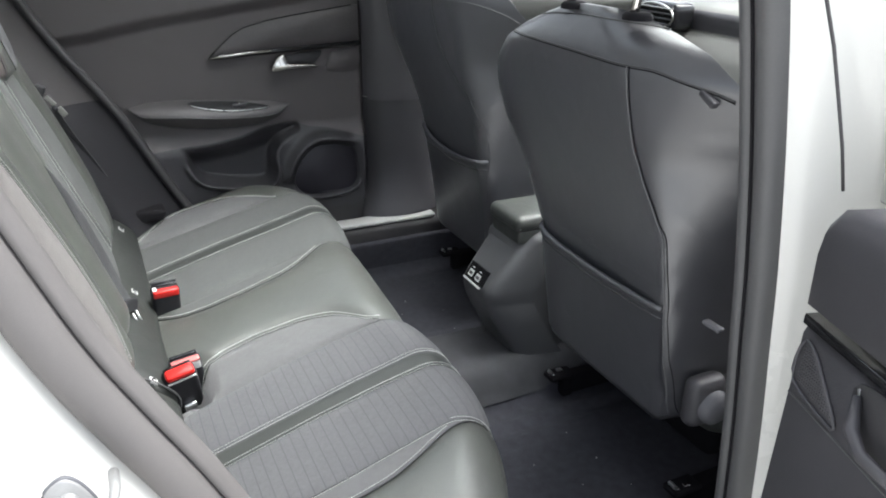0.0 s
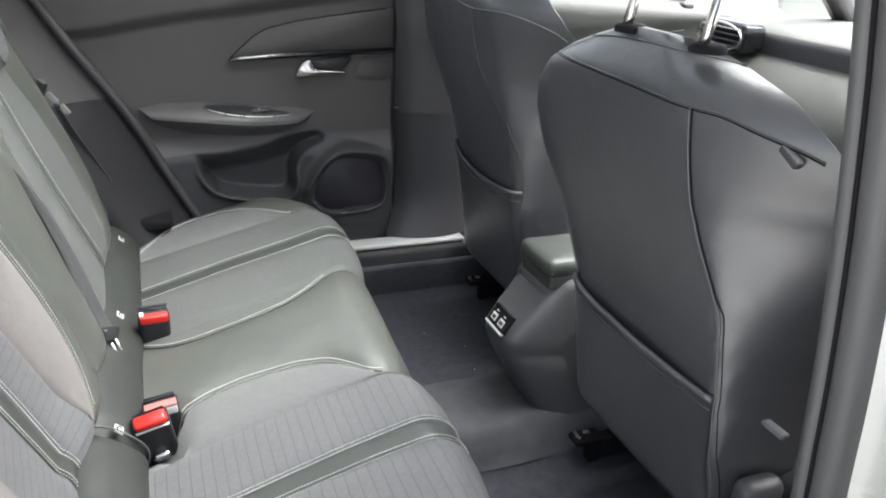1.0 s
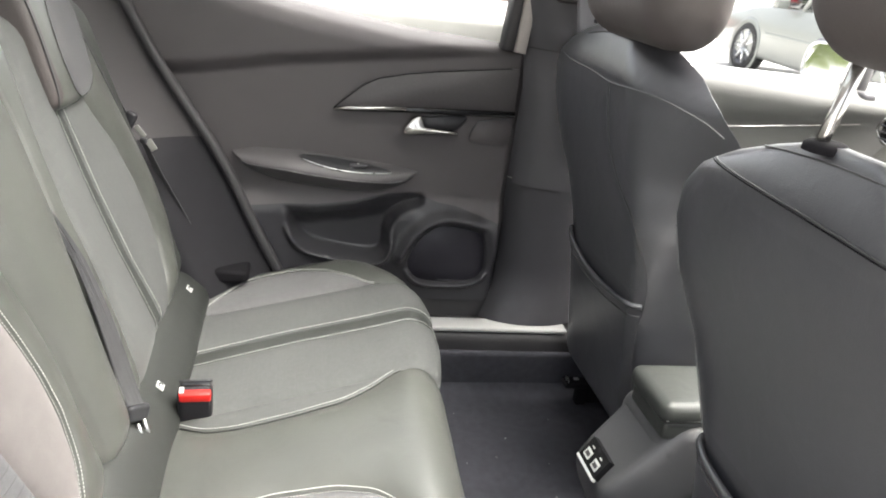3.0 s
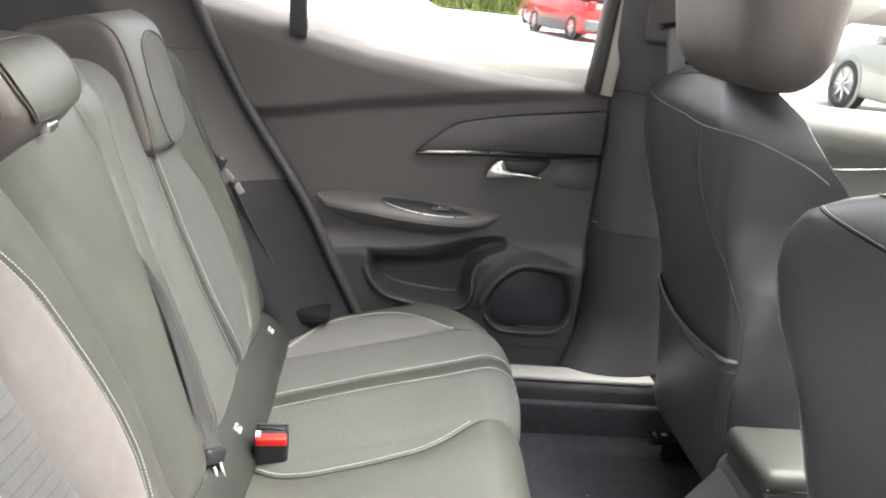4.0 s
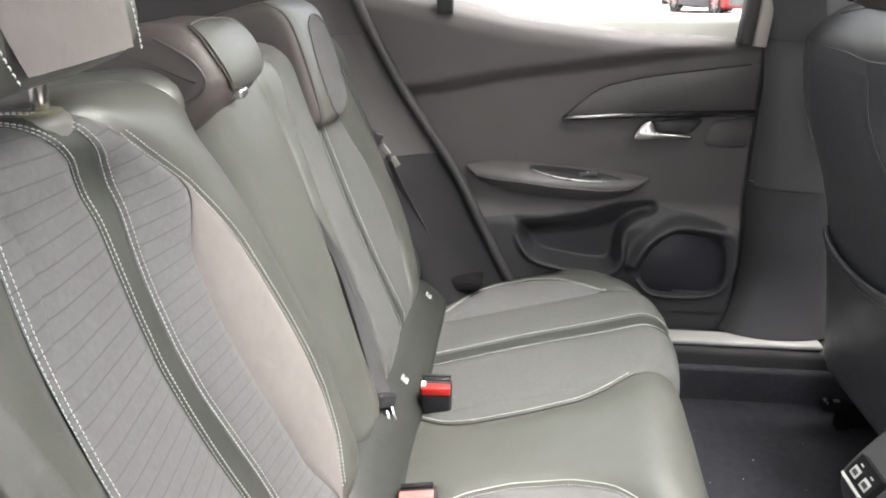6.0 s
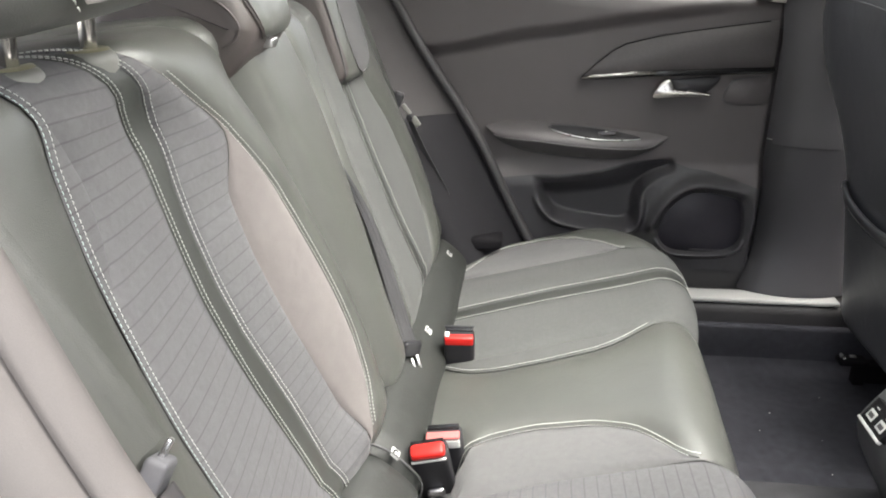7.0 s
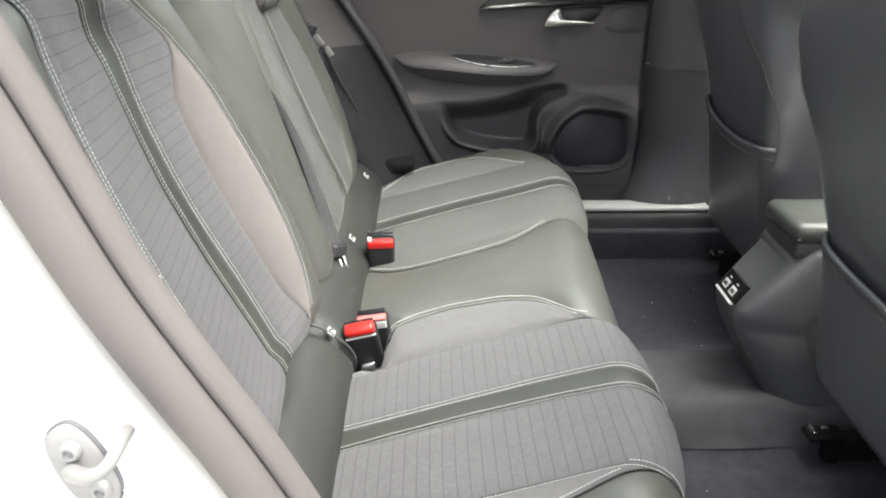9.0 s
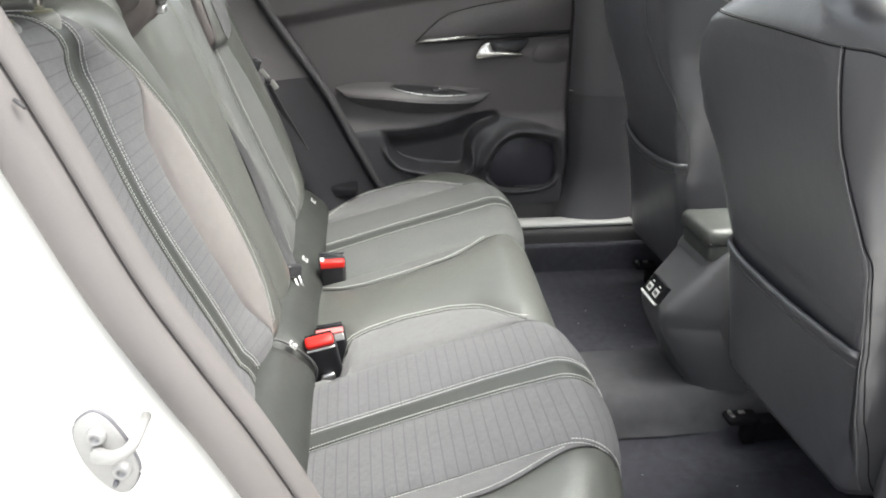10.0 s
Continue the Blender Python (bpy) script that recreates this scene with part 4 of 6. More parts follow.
part("rubber_seal", bstrip([(0.020, 0.482), (0.004, 0.480), (-0.008, 0.487), (-0.012, 0.498), (-0.006, 0.508), (0.0, 0.512), (0.01, 0.512)]), PILLAR_SEAL, bp_near, "dark grey rubber door seal")
part("trim_bead", bstrip([(-0.002, 0.5125), (-0.0085, 0.5155), (-0.0095, 0.520), (-0.0085, 0.5245), (-0.003, 0.527)]), PILLAR_SEAL, bp_near)
part("seal_groove", tube([(p[0], 0.5115, p[1]) for p in along(BPL, 0.0045)], 0.0022, 6), MATTE_BLACK, bp_near)
part("trim_cover", bstrip([(0.002, 0.510), (-0.004, 0.520), (-0.001, 0.531), (0.016, 0.546), (0.045, 0.556), (0.10, 0.562), (0.14, 0.55)]), DARK_PLASTIC, bp_near)
part("painted_pillar", bstrip([(0.004, 0.490), (0.010, 0.474), (0.020, 0.462), (0.034, 0.452), (0.050, 0.442), (0.062, 0.424), (0.066, 0.41), (0.10, 0.40), (0.22, 0.40)]), WHITE_PAINT, bp_near, "white painted pillar")
part("shut_line", tube([(0.455, 0.404, 1.28), (0.521, 0.405, 1.169), (0.541, 0.405, 1.134), (0.562, 0.406, 1.092), (0.583, 0.406, 1.046), (0.600, 0.407, 1.004)], 0.0016, 6), RUBBER, bp_near)
part("joint_mark", tube([(0.605, 0.518, 1.015), (0.622, 0.536, 1.012), (0.632, 0.556, 1.010)], 0.0014, 6), STEEL, bp_near)

# open near rear door, swung out on the centre pillar
DOOR_O, DOOR_D = np.array((0.590, 0.408, 0.0)), np.array((-0.30, -0.954, 0.0))
DOOR_N = np.array((-0.954, 0.30, 0.0))


def on_door(u, z, d=0.0):
    """u metres out from the hinge edge, d proud of the trim."""
    p = DOOR_O + DOOR_D * u + DOOR_N * d
    return np.array((p[0], p[1], z))


def door_slab(poly, d0, d1, bevel=0.003):
    V, F = prism(poly, 1, -d1, -d0, bevel)
    return [on_door(v[0], v[2], -v[1]) for v in V], F


door_open = tagged(thing("door_2", (0.55, 0.3, 0.4), "open white rear door with dark plastic trim", "car door"), kind="structure")
part("outer_skin", door_slab([(0.0, 0.42), (0.95, 0.44), (0.95, 1.02), (0.02, 1.0), (-0.01, 0.9)], -0.14, -0.06, 0.01), WHITE_PAINT, door_open)
part("upper_trim", door_slab([(0.010, 0.893), (0.004, 0.95), (0.008, 0.975), (0.024, 0.996), (0.05, 1.006), (0.10, 1.012), (0.5, 1.03), (0.9, 1.06), (0.9, 0.90), (0.45, 0.889)], -0.06, 0.012, 0.01), DARK_PLASTIC, door_open)
part("inlay_strip", door_slab([(0.008, 0.885), (0.008, 0.8745), (0.40, 0.8715), (0.40, 0.883)], -0.02, 0.006, 0.002), GLOSS_BLACK, door_open, "gloss black strip")
part("lower_trim", door_slab([(0.0, 0.868), (-0.004, 0.60), (0.02, 0.45), (0.9, 0.45), (0.9, 0.866)], -0.06, 0.0, 0.008), DARK_PLASTIC, door_open)
part("window_frame", door_slab([(-0.005, 0.99), (0.035, 0.99), (-0.02, 1.32), (-0.06, 1.32)], -0.10, -0.05, 0.004), WHITE_PAINT, door_open)
part("frame_seal", door_slab([(0.036, 0.99), (0.052, 0.99), (0.0, 1.32), (-0.016, 1.32)], -0.09, -0.04, 0.004), RUBBER, door_open)
mesh_rim = smooth_poly([(0.012, 0.856), (0.028, 0.857), (0.050, 0.836), (0.077, 0.806), (0.064, 0.801), (0.010, 0.812)], 4)
part("grille_rim", tube([on_door(p[0], p[1], 0.002) for p in mesh_rim], 0.0018, 6, True), DARK_PLASTIC, door_open)
part("grille_plate", door_slab(mesh_rim, -0.004, 0.001, 0.001), DARK_PLASTIC, door_open, "perforated tweeter grille")
dots = [rbox(on_door(0.015 + i * 0.0033, 0.808 + k * 0.0033, 0.001), (0.0014, 0.0014, 0.0016), 0.0003, 1) for i in range(18) for k in range(15) if 0.814 - 0.16 * i * 0.0033 < 0.808 + k * 0.0033 < 0.852 - max(0, 0.015 + i * 0.0033 - 0.026) * 1.04]
tagged(part("perforations", join(*dots), RUBBER, door_open), kind="stuff")
part("handle_cup", door_slab(smooth_poly([(0.092, 0.862), (0.20, 0.86), (0.20, 0.812), (0.105, 0.808)], 5), -0.003, 0.001, 0.001), RUBBER, door_open)
part("cup_edge", tube([on_door(0.094, 0.858, 0.003), on_door(0.101, 0.832, 0.004), on_door(0.112, 0.815, 0.005), on_door(0.14, 0.8085, 0.005), on_door(0.20, 0.811, 0.005)], 0.0014, 6), STEEL, door_open, "bright cup edge")
part("door_handle", tube([on_door(0.095, 0.852, 0.004), on_door(0.108, 0.826, 0.012), on_door(0.13, 0.816, 0.016), on_door(0.20, 0.818, 0.016)], [0.004, 0.007, 0.006, 0.004], 8), DARK_PLASTIC, door_open)
# pale bead drawn for the highlight along the trim's crease
part("trim_highlight", tube([on_door(0.006, 0.795, 0.0005), on_door(0.3, 0.785, 0.0005), on_door(0.6, 0.78, 0.0005)], 0.0012, 6), PIPING, door_open)

# ---- far rear door trim ----
door_far = tagged(thing("door_1", (0.35, 1.84, 0.5), "closed rear door with dark grey plastic trim", "car door"), kind="structure")
POCKET = np.array(smooth_poly([(0.186, 0.704), (0.192, 0.682), (0.208, 0.642), (0.234, 0.614), (0.277, 0.601), (0.326, 0.593), (0.378, 0.589), (0.402, 0.598), (0.411, 0.622), (0.411, 0.652), (0.420, 0.680), (0.443, 0.702), (0.482, 0.720), (0.470, 0.746), (0.40, 0.736), (0.33, 0.717), (0.25, 0.706)], 4))
SPEAKER = np.array(smooth_poly([(0.458, 0.588), (0.475, 0.633), (0.502, 0.663), (0.536, 0.676), (0.599, 0.668), (0.623, 0.650), (0.633, 0.585), (0.618, 0.554), (0.58, 0.542), (0.505, 0.541), (0.472, 0.555)], 4))


def poly_dist(poly, x, z):
    """Signed distance to an outline, minus inside."""
    a, b = poly, np.roll(poly, -1, 0)
    e, w = b - a, np.array((x, z)) - a
    t = np.clip((w * e).sum(1) / np.maximum(1e-12, (e * e).sum(1)), 0, 1)
    d = np.sqrt((((w - e * t[:, None])) ** 2).sum(1)).min()
    c = ((a[:, 1] > z) != (b[:, 1] > z)) & (x < (b[:, 0] - a[:, 0]) * (z - a[:, 1]) / np.where(abs(b[:, 1] - a[:, 1]) < 1e-12, 1e-12, b[:, 1] - a[:, 1]) + a[:, 0])
    return -d if c.sum() % 2 else d


def window_line(x):
    return float(np.interp(x, [-0.25, -0.111, -0.035, 0.052, 0.183, 0.404, 0.614, 0.7], [1.19, 1.164, 1.150, 1.132, 1.106, 1.080, 1.068, 1.066]))


def crease_line(x):
    return float(np.interp(x, [-0.1, 0.034, 0.145, 0.30, 0.624], [0.94, 0.957, 0.980, 1.002, 1.047]))


def pocket_top(x):
    return float(np.interp(x, [0.10, 0.186, 0.25, 0.33, 0.40, 0.47], [0.700, 0.704, 0.706, 0.717, 0.736, 0.748]))


def lower_edge(x):
    """Where the one-piece trim is split, to colour its lower part for shade."""
    return float(np.interp(x, [-0.2, 0.10, 0.186, 0.25, 0.33, 0.40, 0.455, 0.48, 0.51, 0.553, 0.603, 0.648, 0.70], [0.69, 0.695, 0.704, 0.706, 0.717, 0.736, 0.742, 0.735, 0.7245, 0.719, 0.705, 0.689, 0.675]))


def door_depth(x, z):
    """How far the trim stands into the cabin from y = 1.835."""
    d = 0.0
    k = crease_line(x)
    d += 0.022 * sstep(z, k - 0.004, k + 0.03) * (1 - 0.6 * sstep(z, window_line(x) - 0.05, window_line(x)))
    d -= 0.03 * sstep(z, window_line(x) - 0.03, window_line(x) + 0.004) ** 2
    d += 0.020 * sstep(z, 0.74, 0.68)
    # the open pocket: soft along its top, with a rolled lip along its foot
    p = poly_dist(POCKET, x, z)
    top = pocket_top(x)
    d -= 0.048 * sstep(p, 0.004, -0.014) * sstep(z, top + 0.006, top - 0.060)
    d += 0.013 * math.exp(-((p - 0.007) / 0.0065) ** 2) * sstep(z, 0.67, 0.62)
    # the arch that sweeps up from the lip and over the loudspeaker
    q = poly_dist(SPEAKER, x, z)
    d += 0.022 * math.exp(-((q - 0.020) / 0.013) ** 2) * sstep(z, 0.575, 0.61) * (1 - 0.7 * sstep(x, 0.60, 0.645))
    d += 0.008 * math.exp(-((q - 0.006) / 0.005) ** 2) * sstep(z, 0.575, 0.555)
    d -= 0.012 * sstep(q, 0.004, -0.005)
    d -= 0.03 * sstep(x, 0.648, 0.668)
    return d


def door_sheet(low, high):
    """The trim between two heights given along x."""
    x0, x1 = -0.20, 0.668

    def fn(u, v):
        x = x0 + (x1 - x0) * v
        z = low(x) + (high(x) - low(x)) * u
        xs = seal_x(z)
        x = xs + (x1 - xs) * v
        if z < 0.56:
            x = min(x, x1 - 0.05 * (1 - math.sqrt(max(0, 1 - ((0.56 - z) / 0.065) ** 2))))
        z = low(x) + (high(x) - low(x)) * u
        return np.array((x, 1.835 - door_depth(x, z), z))
    return fn


part("trim_panel", closed(grid(door_sheet(lower_edge, window_line), lin(0, 1, 90), lin(0, 1, 130)), (0, 0.10, 0)), DOOR_PLASTIC, door_far)
# same trim below the split, darkened by colour where less light reaches
part("lower_panel", closed(grid(door_sheet(lambda x: 0.50, lower_edge), lin(0, 1, 100), lin(0, 1, 230)), (0, 0.10, 0)), LOWER_DARKENED, door_far, "lower door trim with pocket, its shade put into the colour")
part("speaker_grille", prism(SPEAKER, 1, 1.8225, 1.832, 0.001), GRILLE, door_far, "black speaker grille")
part("speaker_lip", tube([(x, 1.8215, 0.545) for x in lin(0.53, 0.60, 6)], 0.0015, 6), DARK_PLASTIC, door_far)
inlay = [(0.276, 0.912), (0.306, 0.940), (0.332, 0.962), (0.359, 0.977), (0.42, 0.992), (0.48, 1.002), (0.628, 1.022), (0.646, 1.022), (0.646, 0.934), (0.42, 0.924)]
part("inlay", prism(inlay, 1, 1.826, 1.842, 0.002), INLAY, door_far, "woven dark inlay")
part("inlay_edge", tube([(x, 1.826, z) for x, z in inlay[:7]], 0.0010, 6), GLOSS_BLACK, door_far)
part("inlay_strip", prism([(0.274, 0.909), (0.30, 0.917), (0.42, 0.926), (0.648, 0.936), (0.648, 0.924), (0.42, 0.915), (0.30, 0.908)], 1, 1.816, 1.838, 0.002), GLOSS_BLACK, door_far, "gloss black strip")
part("chrome_edge", tube([(0.274, 1.8155, 0.9105), (0.32, 1.8145, 0.9165), (0.42, 1.8145, 0.9225)], [0.0018, 0.0030, 0.0024], 6), CHROME, door_far, "thin chrome edge")
part("chrome_edge", tube([(0.276, 1.8155, 0.911), (0.30, 1.8150, 0.9165), (0.36, 1.8150, 0.9212), (0.42, 1.8150, 0.9262)], [0.0012, 0.0018, 0.0018, 0.0012], 6), CHROME, door_far, "thin chrome edge")
part("handle_cup", prism(smooth_poly([(0.452, 0.906), (0.470, 0.908), (0.506, 0.913), (0.547, 0.915), (0.545, 0.902), (0.522, 0.882), (0.47, 0.880)], 4), 1, 1.829, 1.837, 0.001), BUCKLE, door_far, "dark handle recess")
hand = prism(smooth_poly([(0.419, 0.873), (0.426, 0.897), (0.436, 0.907), (0.449, 0.911), (0.457, 0.900), (0.464, 0.889), (0.506, 0.886), (0.529, 0.883), (0.526, 0.878), (0.47, 0.876)], 3), 1, 1.808, 1.829, 0.003)
part("door_handle", hand, CHROME, door_far, "satin chrome handle")
part("tweeter_rim", tube([(p[0], 1.833, p[1]) for p in smooth_poly([(0.562, 0.868), (0.573, 0.902), (0.59, 0.910), (0.642, 0.913), (0.645, 0.866), (0.60, 0.860)], 4)], 0.002, 6, True), DARK_PLASTIC, door_far)
part("tweeter_grille", prism(smooth_poly([(0.562, 0.868), (0.573, 0.902), (0.59, 0.910), (0.642, 0.913), (0.645, 0.866), (0.60, 0.860)], 4), 1, 1.831, 1.839, 0.001), DOOR_PLASTIC, door_far)


ARM_TOP = [(0.081, 0.807), (0.124, 0.817), (0.202, 0.818), (0.275, 0.811), (0.362, 0.805), (0.428, 0.798), (0.463, 0.790)]
ARM_LOW = [(0.081, 0.805), (0.117, 0.771), (0.170, 0.752), (0.237, 0.743), (0.324, 0.738), (0.386, 0.741), (0.432, 0.759), (0.463, 0.788)]
ARM_RIDGE = [(0.081, 0.806), (0.105, 0.788), (0.191, 0.785), (0.276, 0.776), (0.340, 0.771), (0.404, 0.768), (0.432, 0.772), (0.463, 0.789)]


def arm_line(keys, x):
    a = np.array(keys)
    return float(sum(np.interp(x + d, a[:, 0], a[:, 1]) for d in (-0.006, 0, 0.006)) / 3)


def arm_deep(x):
    t = (x - 0.081) / 0.382
    return 0.050 * max(0.0, math.sin(math.pi * min(1, max(0, t)) ** 0.85)) ** 0.55


def arm_fn(u, v):
    """The armrest: a pointed cushion on the door; u along, v from its foot over the ridge to the top."""
    x = 0.081 + u * 0.382
    lo, hi, mid = arm_line(ARM_LOW, x), arm_line(ARM_TOP, x), arm_line(ARM_RIDGE, x)
    d = arm_deep(x)
    if v < 0.45:
        k = v / 0.45
        z, y = lo + (mid - lo) * (1 - (1 - k) ** 1.7), 1.837 - d * (0.12 + 0.88 * math.sin(k * math.pi / 2) ** 0.9)
    else:
        k = (v - 0.45) / 0.55
        z, y = mid + (hi - mid) * k ** 0.75, 1.837 - d * (1 - k ** 1.6)
    return np.array((x, y, z))


armrest = part("armrest", closed(grid(arm_fn, lin(0, 1, 60), lin(0, 1, 28)), (0, 0.012, 0)), ARM_LEATHER, door_far, "padded armrest")
part("armrest_seam", tube([tuple(arm_fn(u, 0.45) + np.array((0, -0.0008, 0.0))) for u in lin(0.05, 0.94, 36)], 0.0012, 6), SEAT_BACK, armrest, "raised seam")
part("foot_line", tube([tuple(arm_fn(u, 0.02) + np.array((0, -0.001, 0.0))) for u in lin(0.03, 0.97, 36)], 0.0016, 6), RUBBER, armrest)


def on_arm(u, v, lift):
    e = 0.01
    p = arm_fn(u, v)
    n = np.cross(arm_fn(u, v + e) - arm_fn(u, v - e), arm_fn(u + e, v) - arm_fn(u - e, v))
    n = n / max(1e-9, np.linalg.norm(n))
    if n[1] > 0:
        n = -n
    return p + n * lift


def recess(u, v):
    """The sunk switch tray in the armrest's top; v from its lower edge to its upper."""
    k = (u - 0.34) / 0.51
    mid, half = 0.83 - 0.10 * k, 0.14 * max(0.02, math.sin(math.pi * min(1, max(0, k)) ** 0.9)) ** 0.6
    return mid + (2 * v - 1) * half


part("switch_recess", grid(lambda u, v: on_arm(u, recess(u, v), 0.0014), lin(0.345, 0.845, 34), lin(0, 1, 9)), BUCKLE, armrest, "black switch tray")
part("switch_bezel", tube([tuple(on_arm(u, recess(u, -0.04), 0.0022)) for u in lin(0.36, 0.84, 30)], 0.0013, 6), STEEL, armrest, "bright switch bezel")
part("switch_bezel", tube([tuple(on_arm(u, recess(u, 1.03), 0.0018)) for u in lin(0.36, 0.84, 30)], 0.0009, 6), DARK_PLASTIC, armrest)
part("window_switch", rbox(tuple(on_arm(0.66, 0.80, 0.003)), (0.036, 0.014, 0.008), 0.003, 3, None, Matrix.Rotation(radians(-6), 3, "Y")), DARK_PLASTIC, armrest)
part("switch_mark", rbox(tuple(on_arm(0.655, 0.80, 0.0075)), (0.004, 0.0035, 0.0025), 0.0004, 1), TAG, armrest)

# window of the far rear door
part("window_frame", prism([(0.598, 1.06), (0.618, 1.06), (0.632, 1.32), (0.612, 1.32)], 1, 1.80, 1.85, 0.003), RUBBER, door_far)
part("frame_cover", prism([(0.620, 1.058), (0.644, 1.056), (0.660, 1.32), (0.634, 1.32)], 1, 1.80, 1.85, 0.004), SHADED_FRAME, door_far, "white window frame cover, coloured beige for its shaded side")
part("window_divider", prism([(0.022, 1.11), (0.052, 1.11), (0.040, 1.36), (0.012, 1.36)], 1, 1.805, 1.845, 0.003), RUBBER, door_far)
win = part("window_pane", closed(([(-0.2, 1.846, 1.10), (0.62, 1.846, 1.03), (0.60, 1.80, 1.42), (-0.2, 1.80, 1.42)], [(0, 1, 2, 3)]), (0, 0.004, 0)), GLASS, door_far, smooth=False)
win.visible_shadow = False
part("outer_skin", rbox((0.25, 1.93, 0.78), (0.95, 0.05, 0.66), 0.02), WHITE_PAINT, door_far)

# ---- headrests ----
def foot_y(p, y):
    """Rod guides are longer across the seat."""
    return y + (p - y) * 1.25


def headrest(name, label, c, size, material, panel_mat, lean=0.34, rods=(), rod_foot=None, round_=0.04, thick_top=0.75, stitched=False):
    th = thing(name, (c[0], c[1], c[2] - size[2] / 2), label, "headrest", "")

    def warp(p):
        t = p[2] / size[2] + 0.5
        k = thick_top + (1 - thick_top) * (1 - t)
        x = size[0] / 2 - (size[0] / 2 - p[0]) * k
        bow = 0.012 * (1 - (2 * p[1] / size[1]) ** 2)
        return (x - lean * p[2] + bow * (1 if p[0] > 0 else 0.3), p[1] * (1 - 0.10 * max(0, t - 0.5)), p[2] + 0.12 * p[1] * max(0.0, 0.5 - t))
    part("cushion", rbox(c, size, round_, 6, warp), material, th)
    if stitched:
        def face(a, b, lift):
            return np.array(c) + np.array(warp((size[0] / 2 + lift, a, b)))
        part("face_panel", grid(lambda u, v: face(u * (0.074 - 0.02 * max(0, -v - 0.3) ** 2), v * 0.075, 0.0022 - 0.002 * max(abs(u), abs(v)) ** 10), lin(-1, 1, 15), lin(-1, 1, 17)), panel_mat, th, "pale cloth face panel")
        for s in (-1, 1):
            for d in (0.006,):
                part("stitching", stitches([face(s * (0.078 + d - 0.02 * max(0, -v - 0.3) ** 2), v * 0.078, 0.001) for v in lin(-1, 1, 24)], lambda p: (1, 0, 0.2)), THREAD, th)
    elif panel_mat:
        ys = lin(-0.5, 0.5, 15)
        zs = lin(-0.5, 0.5, 15)

        def fn(u, v):
            w, h = size[1] * 0.60, size[2] * 0.66
            # square to rounded outline
            a, b = 2 * u, 2 * v
            yy, zz = a * math.sqrt(1 - b * b / 2.4), b * math.sqrt(1 - a * a / 2.4)
            p = np.array(warp((size[0] / 2, yy * w / 2, zz * h / 2 + 0.004)))
            e = max(abs(u), abs(v)) * 2
            return np.array(c) + p + np.array((0.003 - 0.005 * e ** 8, 0, 0.0))
        part("face_panel", grid(fn, ys, zs), panel_mat, th)
        rim = [fn(0.5 * math.copysign(min(1, abs(math.cos(a)) * 1.42), math.cos(a)), 0.5 * math.copysign(min(1, abs(math.sin(a)) * 1.42), math.sin(a))) for a in lin(0, 2 * math.pi, 41)[:-1]]
        part("piping", tube([r + np.array((0.001, 0, 0)) for r in rim], 0.0016, 6, True), SEAM, th)
    for y in rods:
        top = c[2] - size[2] / 2 + 0.02
        foot = rod_foot
        x_top = c[0] - 0.005 + lean * size[2] / 2
        part("rod", tube([(foot[0], y, foot[1] - 0.03), (foot[0] * 0.5 + x_top * 0.5, y, (foot[1] + top) / 2), (x_top, y, top)], 0.0065, 12), CHROME, th, "chrome rod")
        part("guide_collar", [[(p[0], foot_y(p[1], y), p[2]) for p in d] if k == 0 else d for k, d in enumerate(lathe([(0.0, 0.0055), (0.013, 0.006), (0.0185, 0.005), (0.0215, 0.001), (0.0225, -0.003), (0.0220, -0.012)], (foot[0], y, foot[1] - 0.0035), "z", 24))], COLLAR_RIM, th, "pale plastic rod guide")
        part("guide_cap", [[(p[0], foot_y(p[1], y), p[2]) for p in d] if k == 0 else d for k, d in enumerate(lathe([(0.0, 0.0075), (0.0165, 0.0075), (0.0175, 0.0060)], (foot[0], y, foot[1] - 0.0035), "z", 24))], COLLAR, th, "beige guide cap")
    return th


headrest("headrest", "raised grey cloth headrest with stitched leather strip on chrome rods", (-0.190, 0.803, 1.203), (0.118, 0.265, 0.184), LEATHER, SUEDE, 0.20, (0.760, 0.858), (-0.187, 1.079), 0.048, 0.8, stitched=True)


